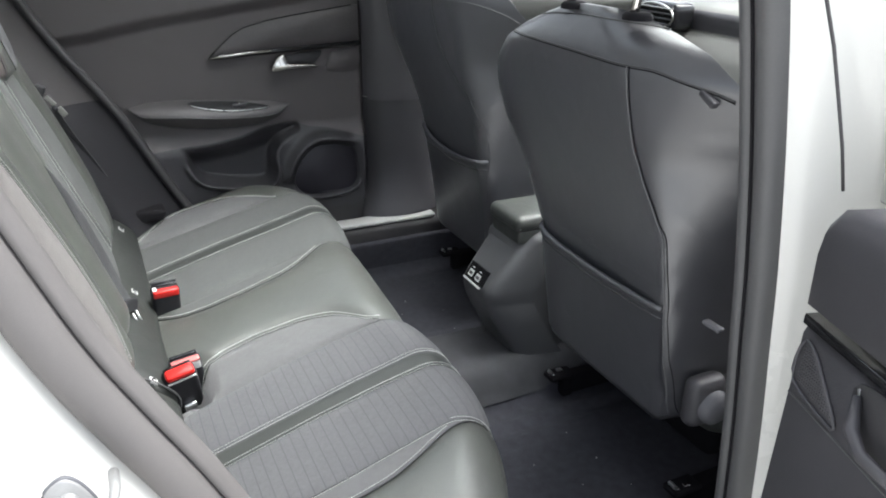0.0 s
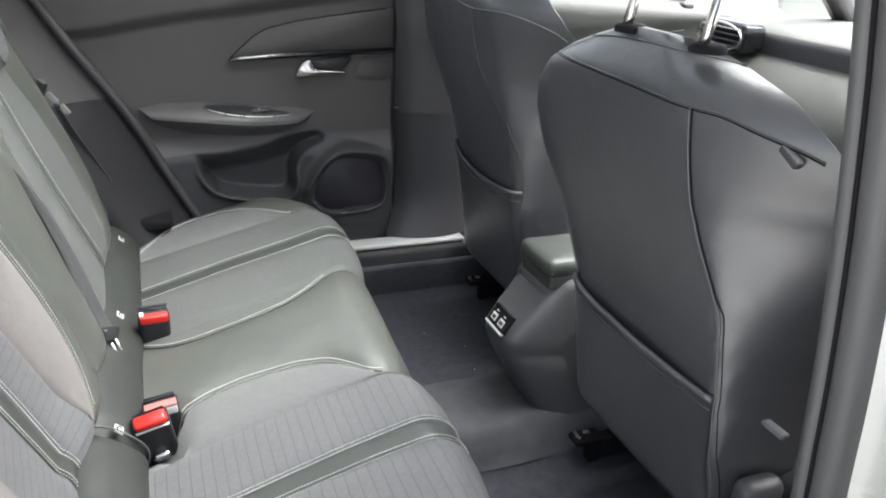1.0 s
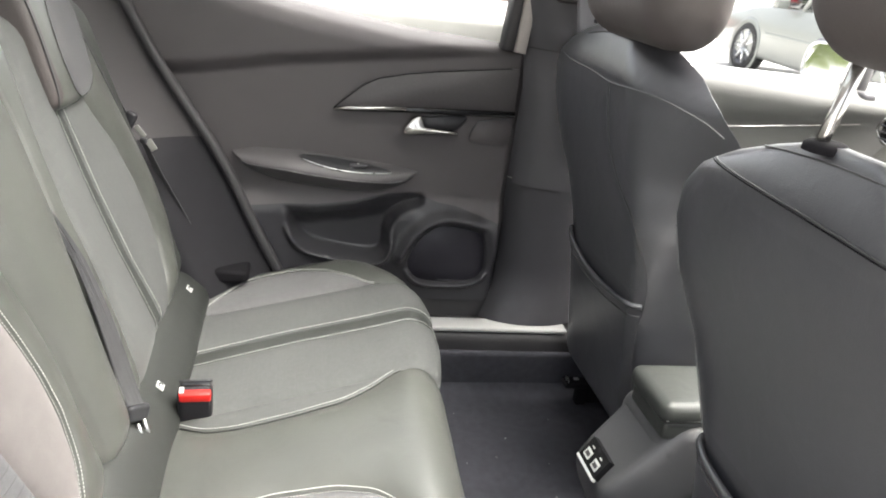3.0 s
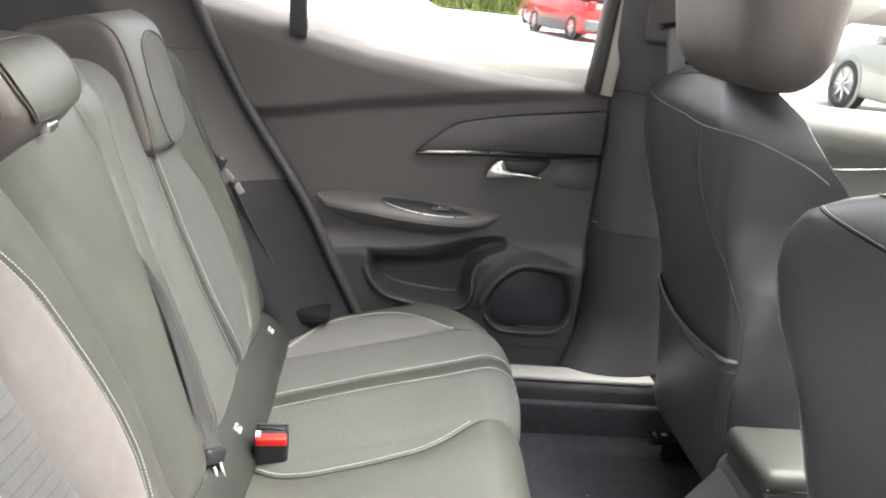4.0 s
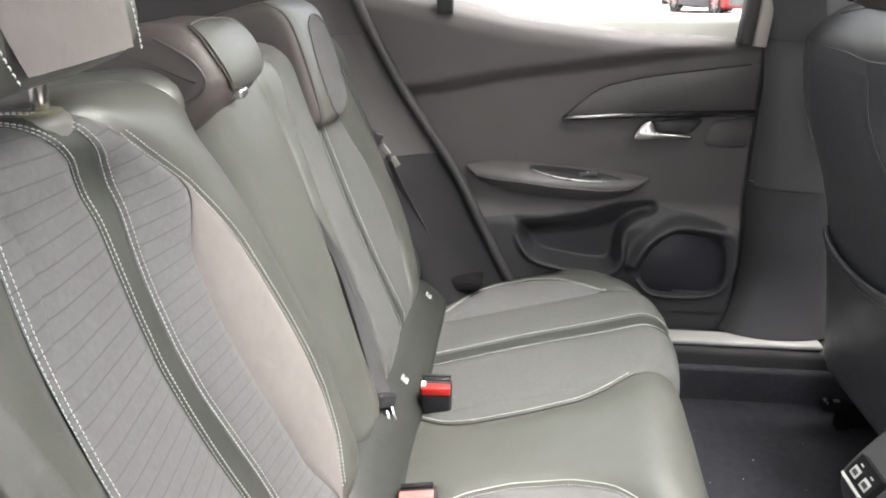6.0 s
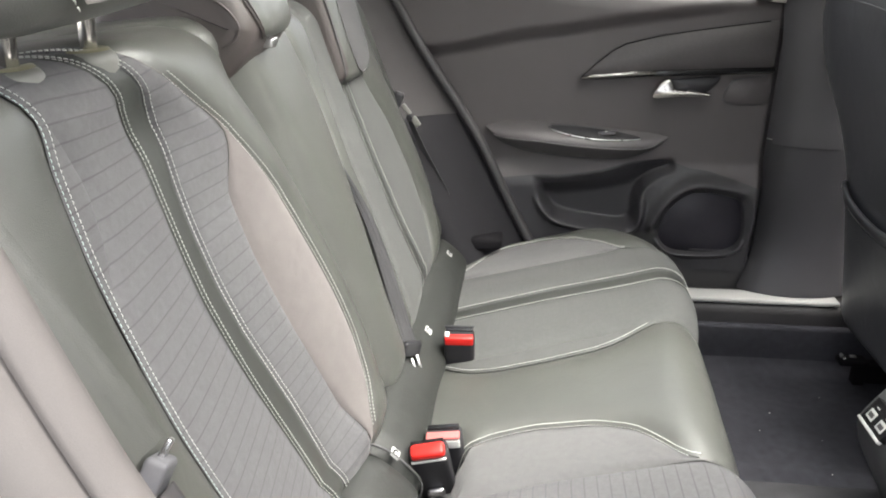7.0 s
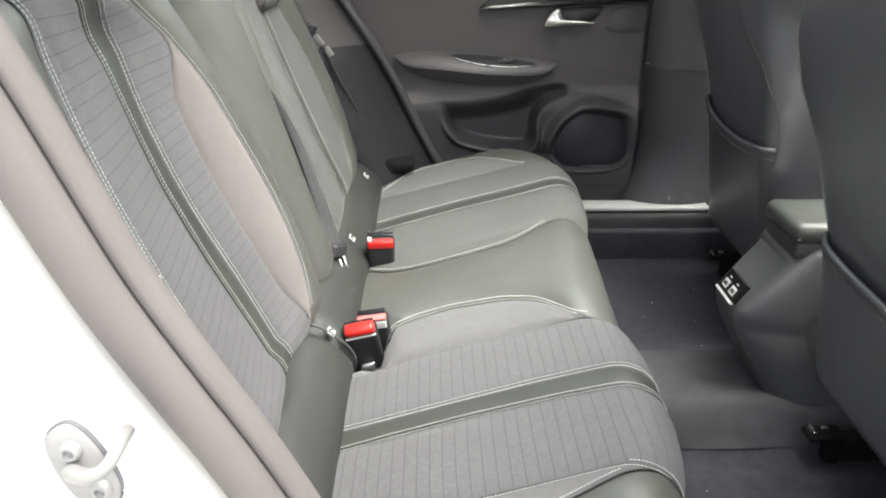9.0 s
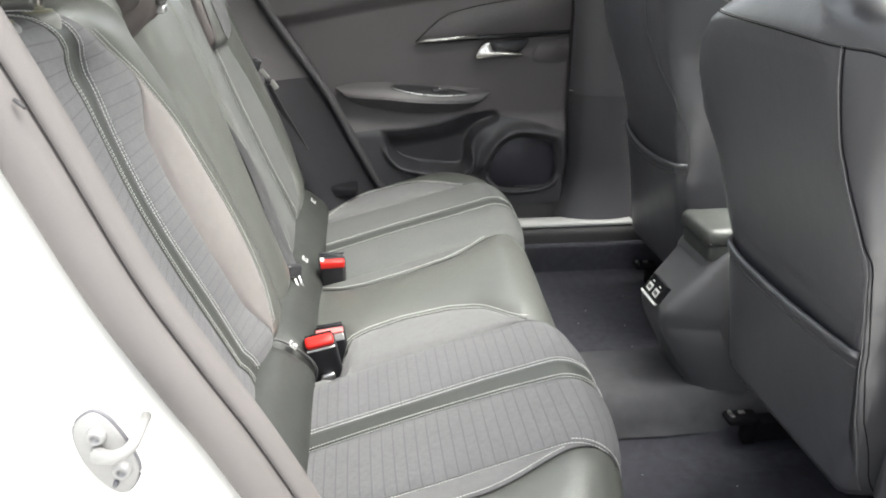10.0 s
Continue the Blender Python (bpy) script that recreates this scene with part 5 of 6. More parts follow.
def block_headrest(label, profile, front, y0, y1, bevel, cover_y, face, face_mat, skew=0.0):
    """A headrest from its side outline: dark sides, a lighter front cover, a face panel.
    front: the outline's front from foot to top; face: (u0, u1, y0, y1) of the panel on it."""
    out = np.array(smooth_poly(profile, 4))
    if np.sum(out[:, 0] * np.roll(out[:, 1], -1) - np.roll(out[:, 0], -1) * out[:, 1]) < 0:
        out = out[::-1]
    cen = out.mean(0)
    e = np.roll(out, -1, 0) - np.roll(out, 1, 0)
    nrm = np.stack([e[:, 1], -e[:, 0]], 1) / np.linalg.norm(e, axis=1)[:, None]
    th = thing("headrest", (cen[0], (y0 + y1) / 2, out[:, 1].min()), label, "headrest", "")
    bow = lambda y: skew * (y - y0) - 0.010 * ((2 * y - y0 - y1) / (y1 - y0)) ** 2
    ys = [y0 + bevel * (1 - math.cos(math.pi / 2 * k / 6)) for k in range(7)]
    ins = [bevel * (1 - math.sin(math.pi / 2 * k / 6)) for k in range(7)]
    rows = list(zip(ys, ins)) + [(y0 + (y1 - y0) * t, 0.0) for t in (0.3, 0.5, 0.7)] + [(y0 + y1 - y, i) for y, i in reversed(list(zip(ys, ins)))]
    V, F = [], []
    n = len(out)
    for y, i in rows:
        for p, q in zip(out, nrm):
            r = p - q * i
            V.append((r[0] + bow(y), y, r[1]))
    for k in range(len(rows) - 1):
        for i in range(n):
            j = (i + 1) % n
            F.append((k * n + i, (k + 1) * n + i, (k + 1) * n + j, k * n + j))
    F.append(tuple(range(n)))
    F.append(tuple((len(rows) - 1) * n + i for i in reversed(range(n))))
    part("cushion", (V, F), TAUPE, th)
    fr = np.array(smooth_poly(front, 6, False))
    d = np.r_[0, np.cumsum(np.linalg.norm(np.diff(fr, axis=0), axis=1))]
    d /= d[-1]

    def front_at(u, y, lift):
        x, z = np.interp(u, d, fr[:, 0]), np.interp(u, d, fr[:, 1])
        x2, z2 = np.interp(min(1, u + 0.05), d, fr[:, 0]), np.interp(min(1, u + 0.05), d, fr[:, 1])
        x1, z1 = np.interp(max(0, u - 0.05), d, fr[:, 0]), np.interp(max(0, u - 0.05), d, fr[:, 1])
        t = np.array((x2 - x1, z2 - z1)) / max(1e-9, math.hypot(x2 - x1, z2 - z1))
        m = min(y - y0, y1 - y)
        drop = bevel - math.sqrt(max(0, bevel ** 2 - (bevel - m) ** 2)) if m < bevel else 0.0
        return np.array((x + t[1] * (lift - drop) + bow(y), y, z - t[0] * (lift - drop)))
    c0, c1 = cover_y or (0, 0)
    if cover_y:
        part("front_cover", grid(lambda u, v: front_at(u, c0 + (c1 - c0) * v, 0.0022 - 0.0022 * abs(2 * v - 1) ** 10), lin(0, 1, 26), lin(0, 1, 18)), LEATHER, th, "lighter leather front cover")
    for y in (c0, c1) if cover_y else ():
        part("piping", tube([tuple(front_at(u, y, 0.0012)) for u in lin(0, 1, 30)], 0.0015, 6), SEAM, th)
    u0, u1, f0, f1 = face

    def oval(a, b, lift):
        p, q = a * math.sqrt(1 - b * b / 2.6), b * math.sqrt(1 - a * a / 2.6)
        return front_at((u0 + u1) / 2 + (u1 - u0) / 2 * q * 1.18, (f0 + f1) / 2 + (f1 - f0) / 2 * p * 1.18, lift)
    part("face_panel", grid(lambda u, v: oval(u, v, 0.0048 - 0.003 * max(abs(u), abs(v)) ** 8), lin(-1, 1, 15), lin(-1, 1, 19)), face_mat, th, "inset face panel")
    ring = [(-1, k) for k in lin(-1, 1, 12)] + [(k, 1) for k in lin(-1, 1, 12)[1:]] + [(1, -k) for k in lin(-1, 1, 12)[1:]] + [(-k, -1) for k in lin(-1, 1, 12)[1:-1]]
    part("piping", tube([tuple(oval(a, b, 0.0030)) for a, b in ring], 0.0010, 6, True), SEAM if cover_y else TAUPE, th)
    if not cover_y:
        part("piping", tube([tuple(oval(a * 1.06, b * 1.06, 0.0018)) for a, b in ring], 0.0014, 6, True), TAUPE, th)
        side = [(-0.185, 1.121), (-0.153, 1.104), (-0.138, 1.089), (-0.135, 1.076), (-0.144, 1.065), (-0.165, 1.055)]
        part("side_seam", tube([(x, y0 + 0.0006, z) for x, z in smooth_poly(side, 5, False)], 0.0014, 6), TAUPE, th)
    return th


block_headrest("low grey leather middle headrest with rounded face panel",
               [(-0.117, 1.070), (-0.117, 1.086), (-0.128, 1.109), (-0.148, 1.126), (-0.180, 1.132), (-0.235, 1.128), (-0.290, 1.094), (-0.295, 0.985), (-0.20, 0.985), (-0.158, 1.015), (-0.130, 1.045)],
               [(-0.130, 1.058), (-0.117, 1.070), (-0.117, 1.086), (-0.128, 1.109), (-0.148, 1.126), (-0.180, 1.132)], 1.055, 1.268, 0.022, None, (0.12, 0.82, 1.092, 1.240), LEATHER, -0.10)
block_headrest("lowered taupe leather headrest with pale front and cloth face panel",
               [(-0.102, 0.972), (-0.113, 1.03), (-0.134, 1.10), (-0.152, 1.130), (-0.182, 1.143), (-0.225, 1.134), (-0.272, 1.115), (-0.30, 1.06), (-0.28, 0.99), (-0.20, 0.962), (-0.135, 0.958)],
               [(-0.118, 0.961), (-0.102, 0.972), (-0.113, 1.03), (-0.134, 1.10), (-0.152, 1.130), (-0.182, 1.143)], 1.405, 1.605, 0.014, (1.412, 1.598), (0.12, 0.74, 1.455, 1.570), FABRIC, -0.02)
clip = thing("headrest_guide", (-0.132, 1.126, 1.055), "small bright headrest guide on the middle backrest", "headrest guide")
part("guide_body", rbox((-0.128, 1.126, 1.057), (0.014, 0.015, 0.011), 0.003), STEEL, clip)
part("guide_button", rbox((-0.127, 1.138, 1.058), (0.010, 0.008, 0.008), 0.002), STEEL, clip)


# ---- belts and buckles ----
def ribbon(path, width, way, thick=0.0016, wave=0.0):
    """A flat belt along a path; way: its width's direction at each point."""
    P = resample(path, 0.012)
    V, F = [], []
    n = len(P)
    for i, p in enumerate(P):
        t = P[min(i + 1, n - 1)] - P[max(i - 1, 0)]
        t /= np.linalg.norm(t)
        f = i / (n - 1)
        w = np.array(way(f))
        w = w - t * w.dot(t)
        w /= np.linalg.norm(w)
        o = np.cross(t, w)
        wd = width(f) if callable(width) else width
        for k in range(7):
            q = k / 6 - 0.5
            V.append(p + w * wd * q + o * (thick / 2 + wave * math.sin(q * 14)))
        for k in range(7):
            q = k / 6 - 0.5
            V.append(p + w * wd * q + o * (-thick / 2 + wave * math.sin(q * 14)))
    for i in range(n - 1):
        a, b = i * 14, (i + 1) * 14
        for k in range(6):
            F.append((a + k, a + k + 1, b + k + 1, b + k))
            F.append((a + 7 + k, b + 7 + k, b + 8 + k, a + 8 + k))
        F.append((a, b, b + 7, a + 7))
        F.append((a + 6, a + 13, b + 13, b + 6))
    return V, F


mid_belt = thing("seat_belt", (0.0, 1.24, 0.6), "black middle seat belt hanging over the backrest with steel tongue", "seat belt", "seat belts")
belt_line = smooth_poly([(-0.106, 1.258, 0.895), (-0.084, 1.257, 0.858), (-0.060, 1.255, 0.812), (-0.040, 1.252, 0.757), (-0.021, 1.248, 0.692), (-0.004, 1.242, 0.632), (0.006, 1.236, 0.606)], 4, False)
part("webbing", ribbon(belt_line, lambda f: 0.004 + 0.016 * sstep(f, 0.0, 1.0), lambda f: (0.95 - 0.35 * f, 0.55 + 0.45 * f, 0.1), 0.0024, 0.0016), WEBBING, mid_belt)
part("webbing", ribbon([np.array(p) + np.array((0.004, 0.008, 0.0)) for p in belt_line], lambda f: 0.003 + 0.012 * sstep(f, 0.0, 0.9), lambda f: (0.95 - 0.35 * f, 0.55 + 0.45 * f, 0.1), 0.0024, 0.0008), WEBBING, mid_belt, "folded webbing layer")
grip = part("tongue_grip", rbox((0.010, 1.231, 0.605), (0.013, 0.036, 0.024), 0.0062, 4, None, Matrix.Rotation(radians(-38), 3, "Z") @ Matrix.Rotation(radians(-18), 3, "X")), BUCKLE, mid_belt, "black tongue grip")
for dy in (-0.0055, 0.0055):
    part("tongue_bar", tube([(0.015 + dy * 0.5, 1.226 + dy, 0.595), (0.020 + dy * 0.5, 1.222 + dy, 0.580), (0.026 + dy * 0.5, 1.219 + dy, 0.562)], 0.0024, 8), STEEL, mid_belt, "steel tongue")
part("tongue_tip", tube([(0.0235, 1.2135, 0.562), (0.0265, 1.219, 0.5605), (0.0285, 1.2245, 0.562)], 0.0025, 8), STEEL, mid_belt, "steel tongue")

far_belt = thing("seat_belt", (-0.06, 1.73, 0.6), "black outer seat belt parked against the quarter trim", "seat belt", "seat belts")
part("webbing", ribbon([(-0.165, 1.702, 1.04), (-0.128, 1.712, 0.965), (-0.100, 1.716, 0.910), (-0.086, 1.718, 0.880)], 0.005, lambda f: (0.75, -0.45, 0.35), 0.0018, 0.0004), WEBBING, far_belt)
part("tongue_grip", rbox((-0.086, 1.718, 0.880), (0.020, 0.016, 0.032), 0.006, 4, None, Matrix.Rotation(radians(24), 3, "Y")), BUCKLE, far_belt, "black tongue grip")
part("tongue_blade", rbox((-0.068, 1.714, 0.862), (0.010, 0.005, 0.024), 0.002, 2, None, Matrix.Rotation(radians(-38), 3, "Y")), COLLAR_RIM, far_belt, "pale tongue blade")
part("tongue_blade", rbox((-0.050, 1.714, 0.838), (0.013, 0.005, 0.022), 0.002, 2, None, Matrix.Rotation(radians(-32), 3, "Y")), COLLAR_RIM, far_belt, "pale tongue blade")
part("stop_button", rbox((-0.062, 1.712, 0.846), (0.012, 0.010, 0.012), 0.004, 3), BUCKLE, far_belt, "black stop button")
part("webbing", ribbon([(-0.062, 1.722, 0.836), (-0.040, 1.730, 0.78), (-0.004, 1.742, 0.70), (0.03, 1.755, 0.62), (0.05, 1.762, 0.575)], lambda f: 0.012 + 0.016 * f, lambda f: (0.75, -0.45, 0.35), 0.0018, 0.0008), WEBBING, far_belt)

near_belt = thing("seat_belt", (-0.07, 0.64, 0.6), "grey outer seat belt along the side of the backrest", "seat belt", "seat belts")
part("webbing", ribbon([(-0.175, 0.630, 1.10), (-0.140, 0.635, 1.02), (-0.112, 0.640, 0.962), (-0.086, 0.645, 0.905), (-0.066, 0.650, 0.858)], 0.030, lambda f: (0.45, 1, 0.25), 0.0018, 0.0014), LEATHER, near_belt)
part("tongue_grip", rbox((-0.065, 0.652, 0.838), (0.016, 0.030, 0.025), 0.004, 3, None, Matrix.Rotation(radians(22), 3, "Y") @ Matrix.Rotation(radians(-30), 3, "X")), BUMPER, near_belt, "grey tongue grip")
part("tongue_blade", rbox((-0.061, 0.662, 0.851), (0.004, 0.011, 0.016), 0.0015, 2, None, Matrix.Rotation(radians(28), 3, "Y") @ Matrix.Rotation(radians(-32), 3, "X")), STEEL, near_belt, "steel tongue")
part("webbing", ribbon([(-0.060, 0.652, 0.826), (-0.046, 0.652, 0.800), (-0.034, 0.652, 0.770), (-0.012, 0.650, 0.70)], lambda f: 0.016 - 0.012 * f, lambda f: (0.2, 1, 0.1), 0.0018), RUBBER, near_belt, "thin dark strip below the tongue grip")


front_belt = thing("seat_belt", (0.74, 1.74, 0.9), "grey front seat belt hanging from its pillar guide", "seat belt", "seat belts")
part("webbing", ribbon([(0.718, 1.722, 1.205), (0.732, 1.712, 1.12), (0.79, 1.715, 0.95), (0.84, 1.73, 0.75), (0.86, 1.74, 0.55)], 0.046, lambda f: (1, -0.25, 0), 0.0018, 0.0006), BUMPER, front_belt)


def buckle(name, label, c, yaw, pitch, button, single=True, lean=0):
    th = thing(name, tuple(c), label, "belt buckle", "belt buckles")
    R3 = (Matrix.Rotation(radians(yaw), 3, "Z") @ Matrix.Rotation(radians(pitch), 3, "Y") @ Matrix.Rotation(radians(lean), 3, "X"))

    def box(name, off, size, r, mat, lab=""):
        o = R3 @ Vector(off)
        return part(name, rbox(np.array(c) + np.array(o), size, r, 3, None, R3), mat, th, lab)

    H = 0.075 if single else 0.092
    box("housing", (0, 0, -H / 2), (0.030, 0.050, H), 0.008, BUCKLE)
    box("mouth", (-0.007, 0, 0.0005), (0.009, 0.042, 0.004), 0.0015, GLOSS_BLACK)
    if button is RED and single:
        box("release_button", (0.0105, 0, -0.0065), (0.013, 0.045, 0.015), 0.003, RED, "red release button")
        box("rim", (-0.0125, 0, 0.0015), (0.004, 0.047, 0.005), 0.0015, BUCKLE)
        box("label", (0.006, -0.019, 0.001), (0.012, 0.007, 0.002), 0.0008, TAG, "pale corner")
    elif button is RED:
        box("release_button", (0.0055, 0, 0.0010), (0.021, 0.044, 0.013), 0.0063, RED, "red release button")
        box("lip", (0.0145, 0, -0.007), (0.004, 0.044, 0.003), 0.001, TAG, "pale lip")
    else:
        box("release_button", (0.009, 0, -0.0005), (0.014, 0.044, 0.0045), 0.002, PINK, "red release button")
        box("face_plate", (0.0135, 0, -0.010), (0.006, 0.043, 0.013), 0.002, TAG, "pale face")
    if not single:
        box("wire_loop", (0.018, 0, -0.068), (0.012, 0.024, 0.014), 0.005, STEEL, "bright buckle stay")
    return th


buckle("belt_buckle", "black belt buckle with red button, standing up from the cushion", (0.074, 1.315, 0.590), -86, 10, RED)
buckle("belt_buckle", "black belt buckle with red button, leaning forward on the cushion", (0.060, 1.036, 0.578), -80, 16, RED, False, 9)
buckle("belt_buckle", "black belt buckle with red top coloured pink by light, behind its neighbour", (0.074, 1.086, 0.568), -86, 4, PINK, True, 6)


# ---- front seats ----
SEAT_Z = [0.42, 0.48, 0.56, 0.65, 0.74, 0.80, 0.85, 0.91, 0.967, 1.01, 1.045, 1.075, 1.10, 1.116]
SEAT_IN = [0.130, 0.135, 0.140, 0.147, 0.148, 0.180, 0.208, 0.266, 0.288, 0.278, 0.240, 0.182, 0.115, 0.055]
SEAT_OUT = [0.175, 0.190, 0.205, 0.215, 0.224, 0.236, 0.252, 0.268, 0.276, 0.264, 0.232, 0.182, 0.100, 0.050]
FAR_IN = [0.120, 0.120, 0.120, 0.122, 0.130, 0.160, 0.200, 0.275, 0.318, 0.322, 0.300, 0.245, 0.170, 0.080]
SEAT_T = [0.09, 0.11, 0.12, 0.13, 0.135, 0.135, 0.135, 0.13, 0.125, 0.12, 0.11, 0.095, 0.075, 0.04]


def seat_frame(z, inside=True, profile=SEAT_IN):
    return float(np.interp(z, SEAT_Z, profile if inside else SEAT_OUT)), float(np.interp(z, SEAT_Z, SEAT_T))


def seat_mid(z, x0):
    return x0 + (1.05 - z) * 0.14


def seat_rear(yc, x0, a, z, inner, profile=SEAT_IN):
    """The rear face of a front backrest; a: metres towards the car's middle."""
    w, t = seat_frame(z, a > 0, profile)
    q = min(1.0, abs(a) / w)
    if a > 0:
        dx = 0.5 * t * (1 - (1 - q ** 4.5) ** (1 / 4.5))
    else:
        # flat to the side seam, then a bolster that bends away towards the door
        q0 = float(np.interp(z, [0.45, 0.65, 0.72, 0.80, 0.86, 0.93, 1.05], [0.90, 0.88, 0.85, 0.77, 0.66, 0.45, 0.32]))
        dx = float(np.interp(z, [0.95, 1.04], [0.95, 0.62])) * t * max(0.0, (q - q0) / (1 - q0)) ** 1.35
    # the cap above the shoulder seam rolls forward
    dx = min(dx + 0.026 * (max(0.0, z - 1.048) / 0.068) ** 1.3, 0.95 * t)
    return np.array((seat_mid(z, x0) + dx, yc + inner * a, z))


def front_seat(label, yc, x0, inner, hr_raise, hook, taller=0.0, pad=(0.105, 0.31, 0.22), shift=0.0, far=False):
    """inner: +1 where the car's middle lies at greater y."""
    profile = FAR_IN if far else SEAT_IN
    foot = 0.510 if far else 0.531
    th = thing("front_seat", (x0 + 0.25, yc, FLOOR_Z + 0.05), label, "car seat", "front seats")

    def raised(p):
        """The seat's upper half stands a little taller on a seat set high."""
        p = np.array(p)
        if p[2] > 0.74:
            p[2] = 0.74 + (p[2] - 0.74) * (1 + taller / 0.376)
        return p

    def put(name, data, mat, parent, label=""):
        return part(name, ([raised(v) for v in data[0]], data[1]), mat, parent, label)

    def ring(u, v):
        z = foot + (SEAT_Z[-1] - foot) * u
        sa = math.sin(2 * math.pi * v)
        w, t = seat_frame(z, sa > 0, profile)
        a = w * sa
        if v <= 0.25 or v > 0.75:
            return seat_rear(yc, x0, a, z, inner, profile)
        edge = seat_rear(yc, x0, math.copysign(w, sa), z, inner, profile)
        front = seat_mid(z, x0) + t
        return np.array((front - (front - edge[0]) * abs(sa) ** 3, yc + inner * a, z))
    us = lin(0, 1, 60)
    body = grid(ring, us, [k / 72 for k in range(72)], None, True)
    V, F = list(body[0]), list(body[1])
    F.append(tuple(range(72))[::-1])
    F.append(tuple(59 * 72 + k for k in range(72)))
    put("backrest", (V, F), SEAT_BACK, th)
    off = np.array((-0.0025, 0, 0))

    def line(pts, r=0.0013, mat=PIPING, name="seam"):
        put(name, tube([tuple(seat_rear(yc, x0, a, z, inner, profile) + off * 0.4) for a, z in smooth_poly([(a, max(z, foot + 0.006)) for a, z in pts], 5, False)], r, 6), mat, th)
    # shoulder seam, outer seam, inner edge seam
    if far:
        side = [(-0.010, 1.036), (-0.014, 1.00), (-0.031, 0.953), (-0.064, 0.921), (-0.097, 0.897), (-0.150, 0.869), (-0.178, 0.839), (-0.193, 0.790), (-0.192, 0.70), (-0.190, 0.62), (-0.186, 0.52)]
        line([(0.285, 1.050), (0.166, 1.042), (0.073, 1.041), (-0.010, 1.036), (-0.085, 1.040), (-0.135, 1.040), (-0.180, 1.034), (-0.220, 1.024), (-0.245, 1.012)], 0.0012)
        line([(0.255, 0.93), (0.205, 0.865), (0.150, 0.80), (0.124, 0.755), (0.124, 0.69), (0.126, 0.58)], 0.0012)
    else:
        side = [(-0.097, 1.052), (-0.111, 0.981), (-0.127, 0.930), (-0.169, 0.859), (-0.181, 0.825), (-0.188, 0.735), (-0.190, 0.626), (-0.186, 0.54)]
        line([(0.200, 1.060), (0.10, 1.058), (0.0, 1.056), (-0.097, 1.053), (-0.133, 1.052), (-0.17, 1.044), (-0.205, 1.036), (-0.228, 1.028)], 0.0010, SEAM)
        line([(0.200, 1.0575), (0.10, 1.0555), (0.0, 1.0535), (-0.097, 1.0505), (-0.133, 1.0495), (-0.17, 1.0415), (-0.205, 1.0335), (-0.228, 1.0255)], 0.0008, MATTE_BLACK, "seam_shadow")
        line([(0.268, 0.955), (0.250, 0.91), (0.205, 0.86), (0.164, 0.80), (0.138, 0.745), (0.138, 0.69), (0.132, 0.58), (0.130, 0.545)], 0.0014)
    line(side, 0.0008 if far else 0.0011, SEAM if far else PIPING)
    if not far:
        line([(a - 0.0030, z) for a, z in side], 0.0007, MATTE_BLACK, "seam_shadow")
    line([(0.14, 1.090), (0.07, 1.100), (-0.02, 1.104), (-0.11, 1.098)], 0.0010, SEAM)

    # map pocket: a cloth panel with a rolled mouth
    def pk(u, v):
        a0, a1 = (-0.193, 0.118) if far else (-0.188, 0.138)
        a = a0 + (a1 - a0) * v
        zt = 0.752 + 0.014 * v ** 3 - 0.014 * math.sin(math.pi * v) if far else 0.732 + 0.006 * v - 0.003 * math.sin(math.pi * v)
        z = foot + 0.012 + (zt - foot - 0.012) * u
        p = seat_rear(yc, x0, a, z, inner, profile)
        return p + np.array((-0.004 - 0.010 * math.sin(math.pi * v) ** 0.5 * u ** 2, 0, 0))
    part("map_pocket", closed(grid(pk, lin(0, 1, 24), lin(0, 1, 30)), (0.004, 0, 0)), SEAT_BACK, th)
    part("pocket_mouth", tube([tuple(pk(1.0, v) + np.array((0.001, 0, 0.001))) for v in lin(0, 1, 30)], 0.0048, 8), SEAT_BACK, th)
    part("pocket_seam", tube([tuple(pk(0.93, v) + np.array((-0.0005, 0, 0))) for v in lin(0, 1, 30)], 0.0012, 6), SEAM, th)
    # the panel above the pocket, between the side seams
    inner_z, inner_a = ([0.735, 0.755, 0.80, 0.865, 0.93, 1.0, 1.05], [0.118, 0.120, 0.146, 0.200, 0.248, 0.255, 0.22] if far else [0.132, 0.134, 0.160, 0.198, 0.250, 0.255, 0.20])
    side_z, side_a = zip(*sorted((z, a + 0.004) for a, z in side))

    def mid(u, v):
        z = 0.755 + u * (0.27 if far else 0.287)
        a0, a1 = float(np.interp(z, side_z, side_a)), float(np.interp(z, inner_z, inner_a))
        a = a0 + (a1 - a0) * v
        p = seat_rear(yc, x0, a, z, inner, profile)
        e = max(abs(2 * v - 1), abs(2 * u - 1)) ** 10
        return p + np.array((-0.0012 + 0.002 * e, 0, 0))
    put("rear_panel", grid(mid, lin(0, 1, 24), lin(0, 1, 24)), SEAT_BACK, th)
    if hook:
        h = seat_rear(yc, x0, -0.203, 1.028, inner, profile)
        part("coat_hook", rbox(tuple(h + np.array((-0.004, 0, 0))), (0.012, 0.028, 0.009), 0.003, 3, None, Matrix.Rotation(radians(28 * inner), 3, "X")), DARK_PLASTIC, th, "small dark hook")
    # cushion, base and rails
    part("seat_cushion", rbox((x0 + 0.41, yc, 0.555), (0.52, 0.46, 0.15), 0.05, 5), LEATHER_DARK, th)
    part("seat_base", rbox((x0 + 0.41, yc, 0.42), (0.34, 0.30, 0.10), 0.02), MATTE_BLACK, th)
